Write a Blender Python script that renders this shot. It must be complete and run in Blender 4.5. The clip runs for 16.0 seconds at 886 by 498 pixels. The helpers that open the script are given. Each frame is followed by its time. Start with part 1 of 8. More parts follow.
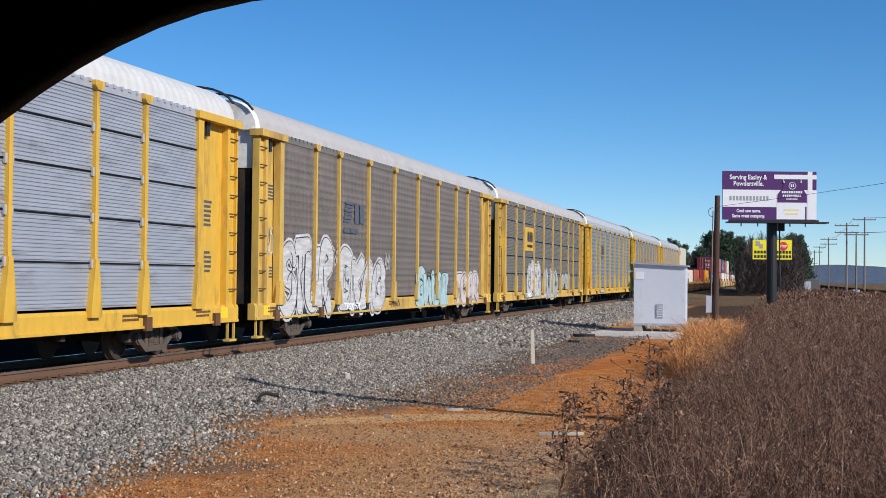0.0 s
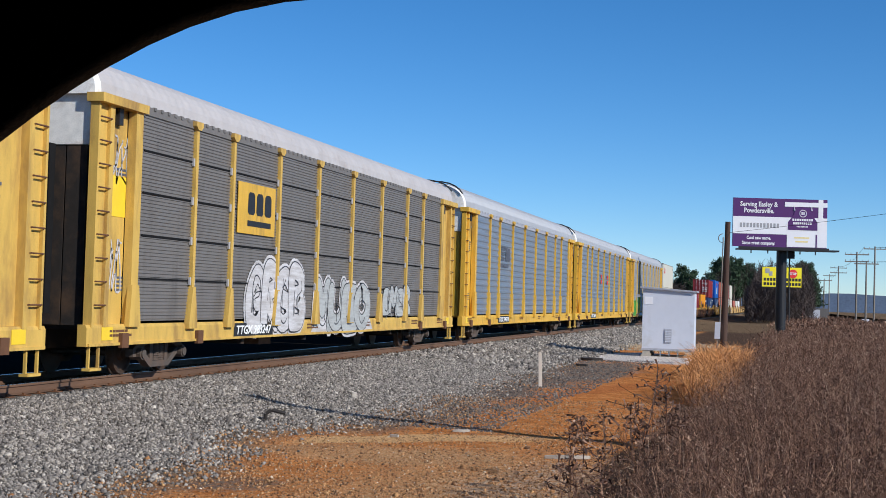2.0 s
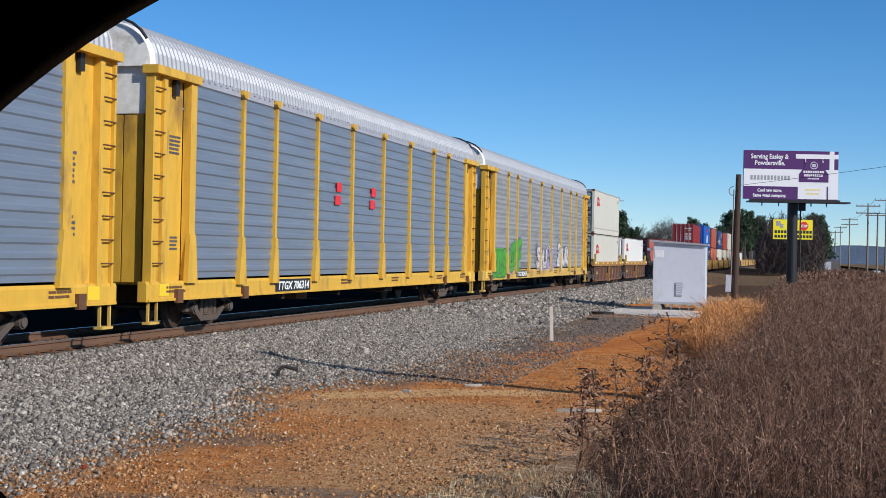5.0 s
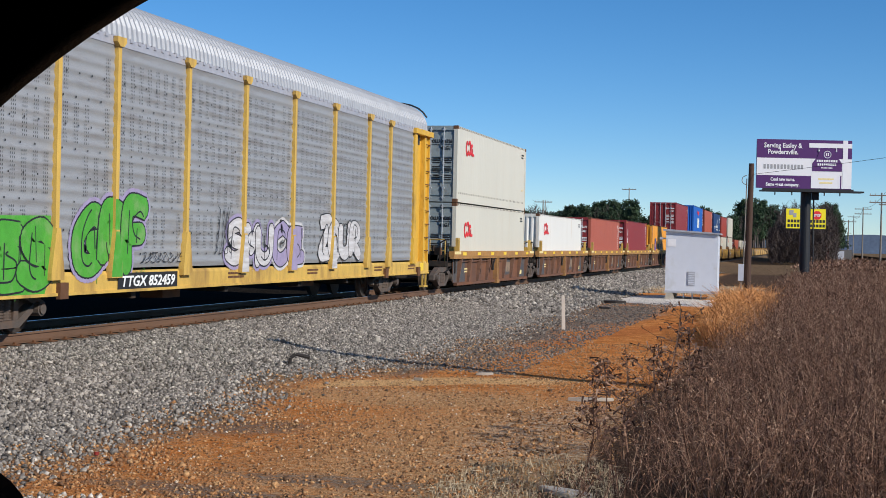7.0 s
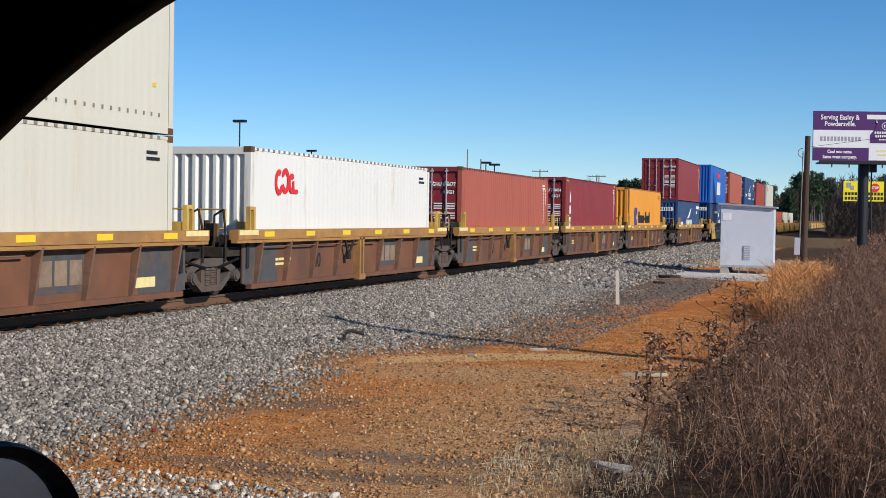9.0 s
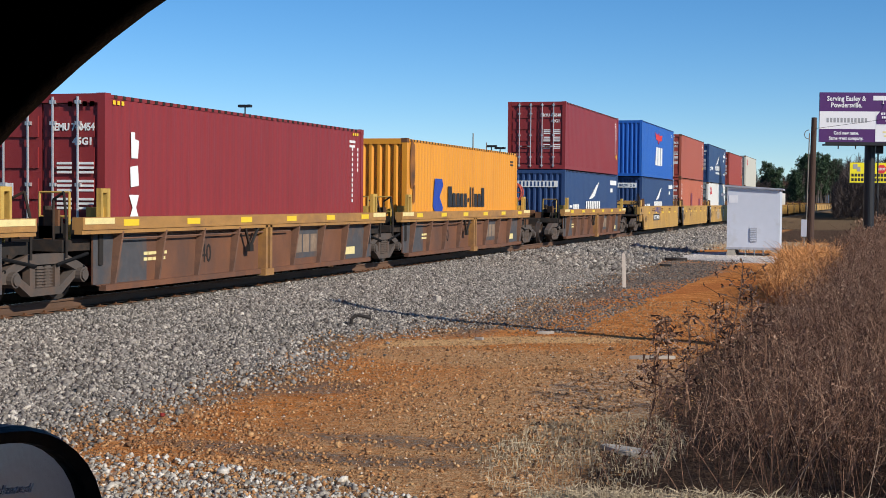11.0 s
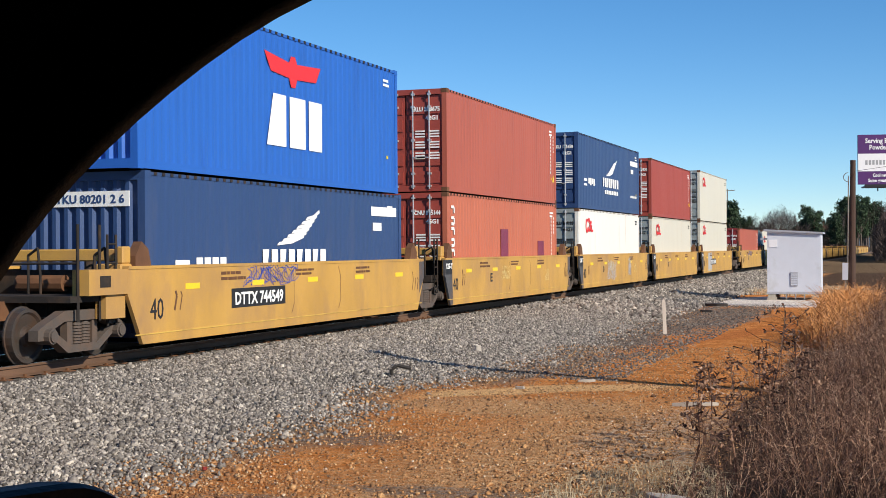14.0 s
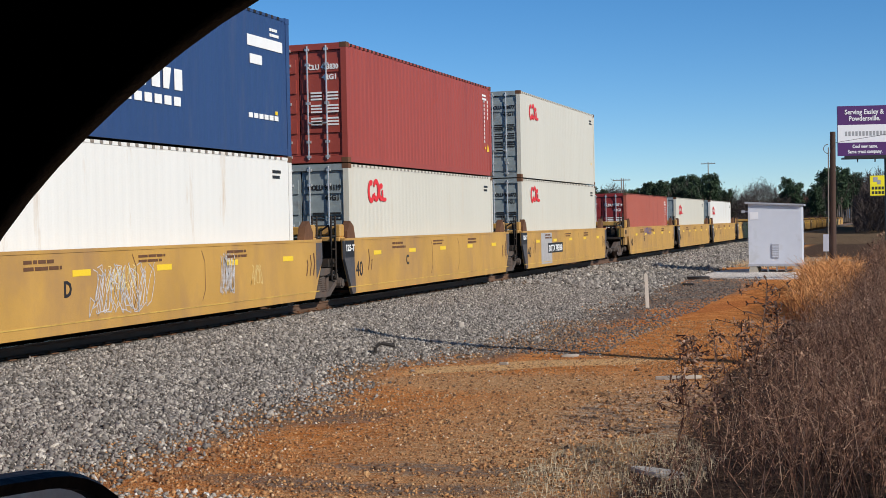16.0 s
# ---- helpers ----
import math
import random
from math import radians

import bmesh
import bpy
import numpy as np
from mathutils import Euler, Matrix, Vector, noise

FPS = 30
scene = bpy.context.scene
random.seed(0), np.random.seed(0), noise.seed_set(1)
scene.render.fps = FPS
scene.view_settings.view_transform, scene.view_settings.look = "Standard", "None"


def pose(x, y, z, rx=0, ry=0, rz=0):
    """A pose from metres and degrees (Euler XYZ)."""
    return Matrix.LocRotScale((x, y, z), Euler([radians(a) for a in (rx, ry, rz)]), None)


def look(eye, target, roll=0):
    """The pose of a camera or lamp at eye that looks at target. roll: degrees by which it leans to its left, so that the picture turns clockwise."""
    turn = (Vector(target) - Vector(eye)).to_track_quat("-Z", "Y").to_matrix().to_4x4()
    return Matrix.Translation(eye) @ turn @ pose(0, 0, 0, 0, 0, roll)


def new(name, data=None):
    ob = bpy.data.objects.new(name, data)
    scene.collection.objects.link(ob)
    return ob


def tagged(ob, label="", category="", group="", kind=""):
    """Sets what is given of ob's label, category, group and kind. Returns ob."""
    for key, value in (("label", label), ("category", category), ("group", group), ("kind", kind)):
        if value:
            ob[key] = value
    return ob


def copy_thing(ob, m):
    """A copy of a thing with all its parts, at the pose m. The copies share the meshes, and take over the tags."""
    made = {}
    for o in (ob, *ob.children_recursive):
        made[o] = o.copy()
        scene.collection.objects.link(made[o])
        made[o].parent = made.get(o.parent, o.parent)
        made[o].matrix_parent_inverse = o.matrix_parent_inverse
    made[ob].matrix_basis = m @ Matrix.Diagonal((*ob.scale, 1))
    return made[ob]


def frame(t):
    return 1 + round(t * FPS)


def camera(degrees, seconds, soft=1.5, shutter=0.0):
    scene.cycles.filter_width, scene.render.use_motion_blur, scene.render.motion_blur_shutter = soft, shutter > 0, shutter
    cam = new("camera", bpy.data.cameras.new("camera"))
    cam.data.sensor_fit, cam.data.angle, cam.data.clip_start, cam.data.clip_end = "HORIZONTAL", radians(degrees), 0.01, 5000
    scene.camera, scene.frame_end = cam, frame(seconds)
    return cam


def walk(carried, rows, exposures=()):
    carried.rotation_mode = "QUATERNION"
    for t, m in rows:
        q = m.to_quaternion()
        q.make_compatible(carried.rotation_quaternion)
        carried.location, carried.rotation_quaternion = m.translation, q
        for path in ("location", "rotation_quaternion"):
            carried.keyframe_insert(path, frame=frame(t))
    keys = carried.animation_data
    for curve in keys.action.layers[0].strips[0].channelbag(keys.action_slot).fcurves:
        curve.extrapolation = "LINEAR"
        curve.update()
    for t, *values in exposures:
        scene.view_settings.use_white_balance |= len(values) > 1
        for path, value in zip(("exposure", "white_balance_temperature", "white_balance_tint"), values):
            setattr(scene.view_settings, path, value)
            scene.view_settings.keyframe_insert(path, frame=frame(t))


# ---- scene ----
# camera: hand-held inside a parked truck, looking out of the side window
cam = camera(35.264, 16.0, soft=0.45)
PATH = [
    (0.0, 0.0058, 0.0048, 2.1343, 13.556, 1.154, -0.531),
    (0.5, 0.0053, 0.0021, 2.1326, 13.81, 1.339, -0.651),
    (1.0, 0.0061, 0.0039, 2.1323, 13.777, 1.288, -1.038),
    (1.5, 0.0002, 0.0045, 2.1276, 13.889, 1.975, -1.453),
    (2.0, -0.0013, 0.0036, 2.1267, 13.904, 2.01, -1.668),
    (2.5, -0.0005, 0.0006, 2.1266, 14.064, 1.634, -1.839),
    (3.0, 0.0074, 0.0037, 2.1323, 14.365, 1.346, -1.299),
    (3.5, 0.0045, 0.0027, 2.1299, 14.27, 0.794, -1.095),
    (4.0, -0.006, -0.0022, 2.1216, 14.182, 0.474, -1.136),
    (6.5, 0.0015, 0.001, 2.1265, 14.75, -0.172, -1.272),
    (7.0, -0.0003, 0.0003, 2.125, 14.839, -0.316, -1.287),
    (7.5, 0.0035, 0.0021, 2.127, 15.013, -0.394, -1.209),
    (8.0, 0.0017, 0.0007, 2.1281, 15.258, -0.566, -1.399),
    (8.5, 0.0114, 0.0007, 2.1336, 16.131, -1.038, -1.272),
    (8.7, 0.0106, 0.0008, 2.1334, 16.689, -1.216, -1.129),
    (10.8, 0.0017, 0.002, 2.1318, 17.619, -1.77, -0.468),
    (11.0, 0.0009, 0.0021, 2.1316, 17.276, -2.03, -0.562),
    (11.5, -0.0001, 0.0002, 2.1303, 17.195, -2.385, -0.76),
    (12.0, -0.0017, -0.0013, 2.1299, 17.109, -2.565, -0.902),
    (12.5, 0.0006, -0.0028, 2.1305, 16.936, -2.484, -0.527),
    (13.0, 0.0017, -0.002, 2.1315, 17.906, -1.763, -0.444),
    (13.5, 0.0031, -0.0017, 2.1315, 18.332, -0.896, -0.248),
    (14.0, -0.0106, 0.0067, 2.1315, 18.829, 0.003, 0.391),
    (14.5, -0.009, -0.0016, 2.1325, 19.016, 0.566, 1.416),
    (15.0, -0.0065, 0.0024, 2.1385, 18.271, 0.349, 2.241),
    (15.5, -0.0239, -0.005, 2.1237, 18.074, -0.346, 1.603),
    (16.0, -0.0152, 0.0126, 2.1344, 18.084, -0.962, 1.175),
]
walk(cam, [(t, pose(x, y, z, 90 + p, r, yw)) for t, x, y, z, yw, p, r in PATH], exposures=[(t, e, kel, 10) for t, e, kel in ((0.0, 0.04, 6150), (1.5, 0.02, 5950), (4.0, 0.0, 6000), (8.0, -0.03, 6300), (11.0, 0.0, 6400), (12.5, 0.09, 6650), (13.5, 0.21, 6650), (14.5, 0.26, 6750), (15.2, 0.13, 6600), (16.0, -0.08, 6350))])

# ---- light: clear winter sky, low sun from behind on the right ----
SUN_TO = Vector((0.912, -0.41, 0.0)).normalized()
SUN_EL = radians(29)
world = bpy.data.worlds.new("world")
scene.world = world
world.use_nodes = True
wn = world.node_tree
sky = wn.nodes.new("ShaderNodeTexSky")
sky.sky_type, sky.sun_disc = "NISHITA", False
sky.sun_elevation, sky.sun_rotation = SUN_EL, math.atan2(SUN_TO.x, SUN_TO.y)
sky.air_density, sky.dust_density, sky.ozone_density, sky.altitude = 1.0, 0.0, 4.5, 2700
deep = wn.nodes.new("ShaderNodeHueSaturation")
deep.inputs["Saturation"].default_value, deep.inputs["Hue"].default_value = 1.2, 0.4985
wn.links.new(sky.outputs[0], deep.inputs["Color"])
wn.links.new(deep.outputs[0], wn.nodes["Background"].inputs[0])
wn.nodes["Background"].inputs[1].default_value = 0.113
sun_data = bpy.data.lights.new("sun", "SUN")
sun_data.energy, sun_data.angle, sun_data.color = 4.7, radians(0.53), (1.0, 0.93, 0.81)
sun_ob = new("sun", sun_data)
sdir = Vector((SUN_TO.x * math.cos(SUN_EL), SUN_TO.y * math.cos(SUN_EL), math.sin(SUN_EL)))
sun_ob.matrix_world = look(sdir * 100, (0, 0, 0))


# ---- materials ----
def mat(name, color, rough=0.6, metal=0.0, vary=0.18, scale=6.0, grain=60.0, bump=0.15, dirt=None, dirt_amt=0.0,
        dirt_scale=1.6, streak=(1, 1, 1), tint=0.0, spec=0.4):
    """Painted or raw surface: colour varied at two scales, dirt patches, fine relief."""
    m = bpy.data.materials.new(name)
    m.use_nodes = True
    nt = m.node_tree
    b = nt.nodes["Principled BSDF"]
    b.inputs["Roughness"].default_value, b.inputs["Metallic"].default_value = rough, metal
    b.inputs["Specular IOR Level"].default_value = spec
    tc = nt.nodes.new("ShaderNodeTexCoord")
    mp = nt.nodes.new("ShaderNodeMapping")
    mp.inputs["Scale"].default_value = streak
    nt.links.new(tc.outputs["Object"], mp.inputs[0])
    n1 = nt.nodes.new("ShaderNodeTexNoise")
    n1.inputs["Scale"].default_value, n1.inputs["Detail"].default_value = scale, 5
    n2 = nt.nodes.new("ShaderNodeTexNoise")
    n2.inputs["Scale"].default_value, n2.inputs["Detail"].default_value = grain, 3
    nt.links.new(mp.outputs[0], n1.inputs[0])
    nt.links.new(tc.outputs["Object"], n2.inputs[0])
    add = nt.nodes.new("ShaderNodeMath")
    add.operation = "ADD"
    nt.links.new(n1.outputs[0], add.inputs[0])
    nt.links.new(n2.outputs[0], add.inputs[1])
    rmp = nt.nodes.new("ShaderNodeMapRange")
    rmp.inputs["From Min"].default_value, rmp.inputs["From Max"].default_value = 0.6, 1.4
    rmp.inputs["To Min"].default_value, rmp.inputs["To Max"].default_value = 1 - vary, 1 + vary
    nt.links.new(add.outputs[0], rmp.inputs[0])
    hsv = nt.nodes.new("ShaderNodeHueSaturation")
    hsv.inputs["Color"].default_value = (*color, 1)
    nt.links.new(rmp.outputs[0], hsv.inputs["Value"])
    out = hsv.outputs[0]
    if tint:
        oi = nt.nodes.new("ShaderNodeObjectInfo")
        ge = nt.nodes.new("ShaderNodeNewGeometry")
        sm = nt.nodes.new("ShaderNodeMath")
        sm.operation = "ADD"
        nt.links.new(oi.outputs["Random"], sm.inputs[0])
        nt.links.new(ge.outputs["Random Per Island"], sm.inputs[1])
        r2 = nt.nodes.new("ShaderNodeMapRange")
        r2.inputs["From Max"].default_value = 2.0
        r2.inputs["To Min"].default_value, r2.inputs["To Max"].default_value = 1 - tint, 1 + tint
        nt.links.new(sm.outputs[0], r2.inputs[0])
        h2 = nt.nodes.new("ShaderNodeHueSaturation")
        nt.links.new(out, h2.inputs["Color"])
        nt.links.new(r2.outputs[0], h2.inputs["Value"])
        out = h2.outputs[0]
    if dirt:
        n3 = nt.nodes.new("ShaderNodeTexNoise")
        n3.inputs["Scale"].default_value, n3.inputs["Detail"].default_value = dirt_scale, 7
        n3.inputs["Roughness"].default_value = 0.65
        nt.links.new(mp.outputs[0], n3.inputs[0])
        r3 = nt.nodes.new("ShaderNodeMapRange")
        r3.inputs["From Min"].default_value, r3.inputs["From Max"].default_value = 0.62 - dirt_amt * 0.3, 0.75
        nt.links.new(n3.outputs[0], r3.inputs[0])
        mx = nt.nodes.new("ShaderNodeMix")
        mx.data_type = "RGBA"
        nt.links.new(r3.outputs[0], mx.inputs["Factor"])
        nt.links.new(out, mx.inputs["A"])
        mx.inputs["B"].default_value = (*dirt, 1)
        out = mx.outputs["Result"]
    nt.links.new(out, b.inputs["Base Color"])
    if bump:
        bp = nt.nodes.new("ShaderNodeBump")
        bp.inputs["Strength"].default_value, bp.inputs["Distance"].default_value = bump, 0.02
        nt.links.new(n2.outputs[0], bp.inputs["Height"])
        nt.links.new(bp.outputs[0], b.inputs["Normal"])
    return m


RUST = (0.13, 0.06, 0.03)
M = {
    "yellow": mat("rail_yellow_paint", (0.65, 0.38, 0.045), 0.5, dirt=(0.25, 0.15, 0.05), dirt_amt=0.25, streak=(1, 1, 0.35)),
    "yellow_old": mat("faded_yellow_paint", (0.60, 0.385, 0.085), 0.6, dirt=(0.22, 0.12, 0.05), dirt_amt=0.5, streak=(1, 1, 0.3)),
    "ochre": mat("ochre_well_paint", (0.51, 0.288, 0.068), 0.55, vary=0.2, scale=1.2, dirt=(0.33, 0.19, 0.09), dirt_amt=0.5, dirt_scale=0.8, streak=(1, 1, 0.5)),
    "silver": mat("galvanised_panel", (0.40, 0.415, 0.465), 0.42, 0.3, vary=0.16, scale=1.5, dirt=(0.22, 0.22, 0.23), dirt_amt=0.3, streak=(1, 0.4, 2.0)),
    "silver_blue": mat("clean_steel_panel", (0.215, 0.255, 0.32), 0.38, 0.3, vary=0.2, scale=1.2, dirt=(0.19, 0.23, 0.29), dirt_amt=0.3, streak=(1, 0.3, 3.0)),
    "grimy": mat("grimy_panel", (0.205, 0.172, 0.15), 0.55, 0.15, vary=0.25, scale=1.4, dirt=(0.14, 0.105, 0.088), dirt_amt=0.6, streak=(1, 1.5, 0.35)),
    "sooty": mat("sooty_fluted_panel", (0.205, 0.188, 0.174), 0.5, 0.2, vary=0.25, scale=1.6, dirt=(0.12, 0.105, 0.095), dirt_amt=0.55, streak=(1, 1.7, 0.3)),
    "eave_grey": mat("grimy_eave_rail", (0.17, 0.158, 0.15), 0.65, 0.1, vary=0.25),
    "grey_panel": mat("dull_grey_panel", (0.33, 0.335, 0.345), 0.5, 0.2, vary=0.16, scale=1.2, dirt=(0.22, 0.20, 0.19), dirt_amt=0.35, streak=(1, 0.3, 2.0)),
    "roof_white": mat("white_roof_sheet", (0.60, 0.585, 0.57), 0.5, vary=0.1, scale=2, dirt=(0.58, 0.55, 0.52), dirt_amt=0.2),
    "roof_grey": mat("weathered_roof_sheet", (0.47, 0.44, 0.43), 0.55, vary=0.12, scale=2, dirt=(0.40, 0.36, 0.34), dirt_amt=0.3),
    "roof_silver": mat("galvanised_roof_sheet", (0.36, 0.37, 0.395), 0.5, 0.25, vary=0.14, scale=2),
    "end_white": mat("white_end_panel", (0.78, 0.76, 0.72), 0.5, dirt=(0.4, 0.3, 0.2), dirt_amt=0.3),
    "dark": mat("dark_underframe", (0.03, 0.026, 0.024), 0.85, spec=0.15, dirt=(0.09, 0.055, 0.035), dirt_amt=0.4),
    "gap": mat("black_diaphragm", (0.012, 0.012, 0.013), 0.9, spec=0.1),
    "truck": mat("bogie_iron", (0.095, 0.077, 0.066), 0.75, 0.1, dirt=(0.15, 0.09, 0.06), dirt_amt=0.5, scale=8),
    "wheel": mat("wheel_steel", (0.10, 0.085, 0.075), 0.5, 0.6, dirt=RUST, dirt_amt=0.5),
    "brown": mat("brown_well_paint", (0.18, 0.076, 0.039), 0.65, vary=0.3, scale=1.5, dirt=(0.075, 0.05, 0.042), dirt_amt=0.6, dirt_scale=0.9, streak=(1, 1, 0.6)),
    "brown_rib": mat("brown_stiffener", (0.19, 0.098, 0.062), 0.65, vary=0.2, dirt=(0.07, 0.05, 0.045), dirt_amt=0.4),
    "soot": mat("sooty_orange_paint", (0.30, 0.115, 0.025), 0.7, vary=0.4, scale=2, dirt=(0.035, 0.028, 0.026), dirt_amt=0.85, dirt_scale=1.6),
    "worn_tan": mat("worn_tan_lettering", (0.27, 0.19, 0.13), 0.7, vary=0.3, dirt=(0.13, 0.09, 0.07), dirt_amt=0.5),
    "well_grey": mat("dark_grey_primer", (0.075, 0.073, 0.078), 0.7, vary=0.25, dirt=(0.15, 0.085, 0.055), dirt_amt=0.4),
    "sill_tan": mat("tan_top_chord", (0.40, 0.205, 0.062), 0.65, vary=0.22, dirt=(0.20, 0.105, 0.06), dirt_amt=0.55, streak=(1, 0.5, 1)),
    "reflect": mat("yellow_reflector", (0.85, 0.58, 0.03), 0.4, vary=0.06),
    "pale": mat("pale_yellow_patch", (0.80, 0.66, 0.30), 0.5),
    "white_paint": mat("white_lettering", (0.82, 0.82, 0.80), 0.5, vary=0.06),
    "black_paint": mat("black_lettering", (0.02, 0.02, 0.022), 0.5, vary=0.1),
    "navy_mark": mat("slate_lettering", (0.09, 0.095, 0.12), 0.5),
    "grey_patch": mat("grey_overpaint", (0.40, 0.38, 0.37), 0.6),
    "oocl": mat("cream_container", (0.62, 0.59, 0.50), 0.45, vary=0.06, scale=1.0, dirt=(0.58, 0.50, 0.38), dirt_amt=0.12, streak=(1, 1, 0.15)),
    "white_box": mat("white_container", (0.76, 0.745, 0.70), 0.45, vary=0.05, scale=1.0, dirt=(0.55, 0.40, 0.25), dirt_amt=0.1, streak=(1, 1, 0.15)),
    "redbox": mat("brick_red_container", (0.40, 0.10, 0.062), 0.5, vary=0.08, scale=1.0, dirt=(0.30, 0.075, 0.05), dirt_amt=0.3, streak=(1, 1, 0.2)),
    "orange_red": mat("faded_orange_red_container", (0.47, 0.135, 0.075), 0.5, vary=0.07, scale=1.0, dirt=(0.38, 0.10, 0.06), dirt_amt=0.3, streak=(1, 1, 0.2)),
    "maroon": mat("maroon_container", (0.25, 0.030, 0.032), 0.45, vary=0.08, scale=1.0, dirt=(0.20, 0.025, 0.025), dirt_amt=0.3, streak=(1, 1, 0.2)),
    "rust_red": mat("russet_container", (0.33, 0.062, 0.045), 0.5, vary=0.08, scale=1.0, dirt=(0.26, 0.05, 0.04), dirt_amt=0.3, streak=(1, 1, 0.2)),
    "orange": mat("orange_container", (0.74, 0.30, 0.028), 0.45, vary=0.08, scale=1.0, dirt=(0.62, 0.24, 0.03), dirt_amt=0.3, streak=(1, 1, 0.2)),
    "navy": mat("navy_container", (0.028, 0.062, 0.165), 0.42, vary=0.08, scale=1.0, dirt=(0.05, 0.075, 0.16), dirt_amt=0.3, streak=(1, 1, 0.2)),
    "blue": mat("bright_blue_container", (0.020, 0.115, 0.46), 0.4, vary=0.06, scale=1.0, dirt=(0.02, 0.09, 0.36), dirt_amt=0.3, streak=(1, 1, 0.2)),
    "greydoor": mat("grey_container_door", (0.26, 0.30, 0.31), 0.5, dirt=(0.15, 0.13, 0.12), dirt_amt=0.25),
    "rod": mat("galvanised_rod", (0.62, 0.62, 0.62), 0.35, 0.6),
    "red_mark": mat("red_mark", (0.70, 0.03, 0.035), 0.5, vary=0.05),
    "blue_mark": mat("blue_mark", (0.02, 0.06, 0.36), 0.5, vary=0.05),
    "purple_patch": mat("plum_repair_patch", (0.20, 0.035, 0.07), 0.5),
    "rust": mat("rusty_steel", RUST, 0.8, 0.1, dirt=(0.2, 0.09, 0.04), dirt_amt=0.5),
    "rail": mat("rusty_rail", (0.17, 0.095, 0.058), 0.65, 0.2, dirt=(0.10, 0.06, 0.04), dirt_amt=0.4, streak=(1, 0.2, 1)),
    "railtop": mat("worn_rail_head", (0.42, 0.42, 0.44), 0.25, 0.9),
    "tie": mat("creosoted_tie", (0.07, 0.05, 0.04), 0.9, vary=0.3, streak=(0.3, 3, 1), tint=0.3),
    "graf_white": mat("white_spray_paint", (0.60, 0.585, 0.59), 0.65, vary=0.14, scale=3, dirt=(0.34, 0.31, 0.295), dirt_amt=0.75, dirt_scale=1.8, streak=(1, 0.7, 6)),
    "graf_grey": mat("pale_grey_spray_paint", (0.42, 0.43, 0.42), 0.6, dirt=(0.25, 0.24, 0.23), dirt_amt=0.5, dirt_scale=2.5, streak=(1, 0.5, 6)),
    "graf_black": mat("black_spray_paint", (0.02, 0.02, 0.025), 0.5),
    "graf_green": mat("green_spray_paint", (0.075, 0.33, 0.035), 0.55, dirt=(0.20, 0.36, 0.12), dirt_amt=0.4, dirt_scale=2.5),
    "graf_teal": mat("pale_teal_spray_paint", (0.40, 0.54, 0.55), 0.55, dirt=(0.27, 0.32, 0.33), dirt_amt=0.5, dirt_scale=1.4),
    "graf_pink": mat("pink_white_spray_paint", (0.60, 0.52, 0.51), 0.55, dirt=(0.40, 0.33, 0.31), dirt_amt=0.4),
    "graf_violet": mat("violet_spray_paint", (0.33, 0.28, 0.43), 0.5),
    "shed": mat("pale_grey_steel", (0.60, 0.615, 0.68), 0.45, 0.0, vary=0.05, scale=3, dirt=(0.52, 0.52, 0.54), dirt_amt=0.2),
    "shed_trim": mat("grey_steel_trim", (0.42, 0.42, 0.46), 0.45, 0.2),
    "concrete": mat("concrete", (0.40, 0.36, 0.30), 0.85, vary=0.2, bump=0.4),
    "wood_pole": mat("creosoted_pole", (0.075, 0.042, 0.030), 0.85, vary=0.3, scale=3, streak=(4, 4, 0.15), bump=0.4),
    "wood_grey": mat("weathered_pole", (0.23, 0.20, 0.17), 0.85, vary=0.25, scale=3, streak=(4, 4, 0.15), bump=0.4),
    "stake": mat("weathered_stake", (0.62, 0.54, 0.46), 0.8, vary=0.15, streak=(4, 4, 0.3)),
    "sign_purple": mat("purple_vinyl", (0.085, 0.022, 0.13), 0.45, vary=0.04),
    "sign_white": mat("white_vinyl", (0.80, 0.78, 0.80), 0.45, vary=0.03),
    "sign_yellow": mat("yellow_sign_vinyl", (0.86, 0.72, 0.015), 0.45, vary=0.04),
    "sign_grey": mat("grey_lettering", (0.33, 0.33, 0.34), 0.5),
    "post_black": mat("black_steel_post", (0.015, 0.015, 0.018), 0.5),
    "trim_black": mat("black_cab_trim", (0.009, 0.009, 0.0095), 0.55, vary=0.2, grain=400),
    "mirror_black": mat("black_mirror_plastic", (0.008, 0.008, 0.009), 0.6, spec=0.2),
    "cab_paint": mat("silver_truck_paint", (0.42, 0.43, 0.45), 0.3, 0.6, vary=0.03),
    "grass": mat("dry_grass", (0.45, 0.36, 0.24), 0.85, vary=0.3, scale=1, grain=9, bump=0, tint=0.4),
    "tan_grass": mat("broomsedge", (0.54, 0.245, 0.085), 0.85, vary=0.3, scale=1, grain=9, bump=0, tint=0.4),
    "pine": mat("pine_needles", (0.032, 0.058, 0.026), 0.8, vary=0.4, scale=0.5, grain=4, bump=0, tint=0.45),
    "bare": mat("bare_twigs", (0.062, 0.046, 0.041), 0.9, vary=0.3, scale=0.5, grain=4, bump=0, tint=0.3),
    "russet_leaf": mat("russet_leaves", (0.16, 0.062, 0.035), 0.9, vary=0.3, scale=0.5, grain=4, bump=0, tint=0.3),
    "bark": mat("bark", (0.11, 0.085, 0.07), 0.9, vary=0.3),
    "stucco": mat("tan_stucco", (0.56, 0.47, 0.38), 0.8),
    "glass_dark": mat("dark_window_glass", (0.05, 0.06, 0.07), 0.1, spec=0.6),
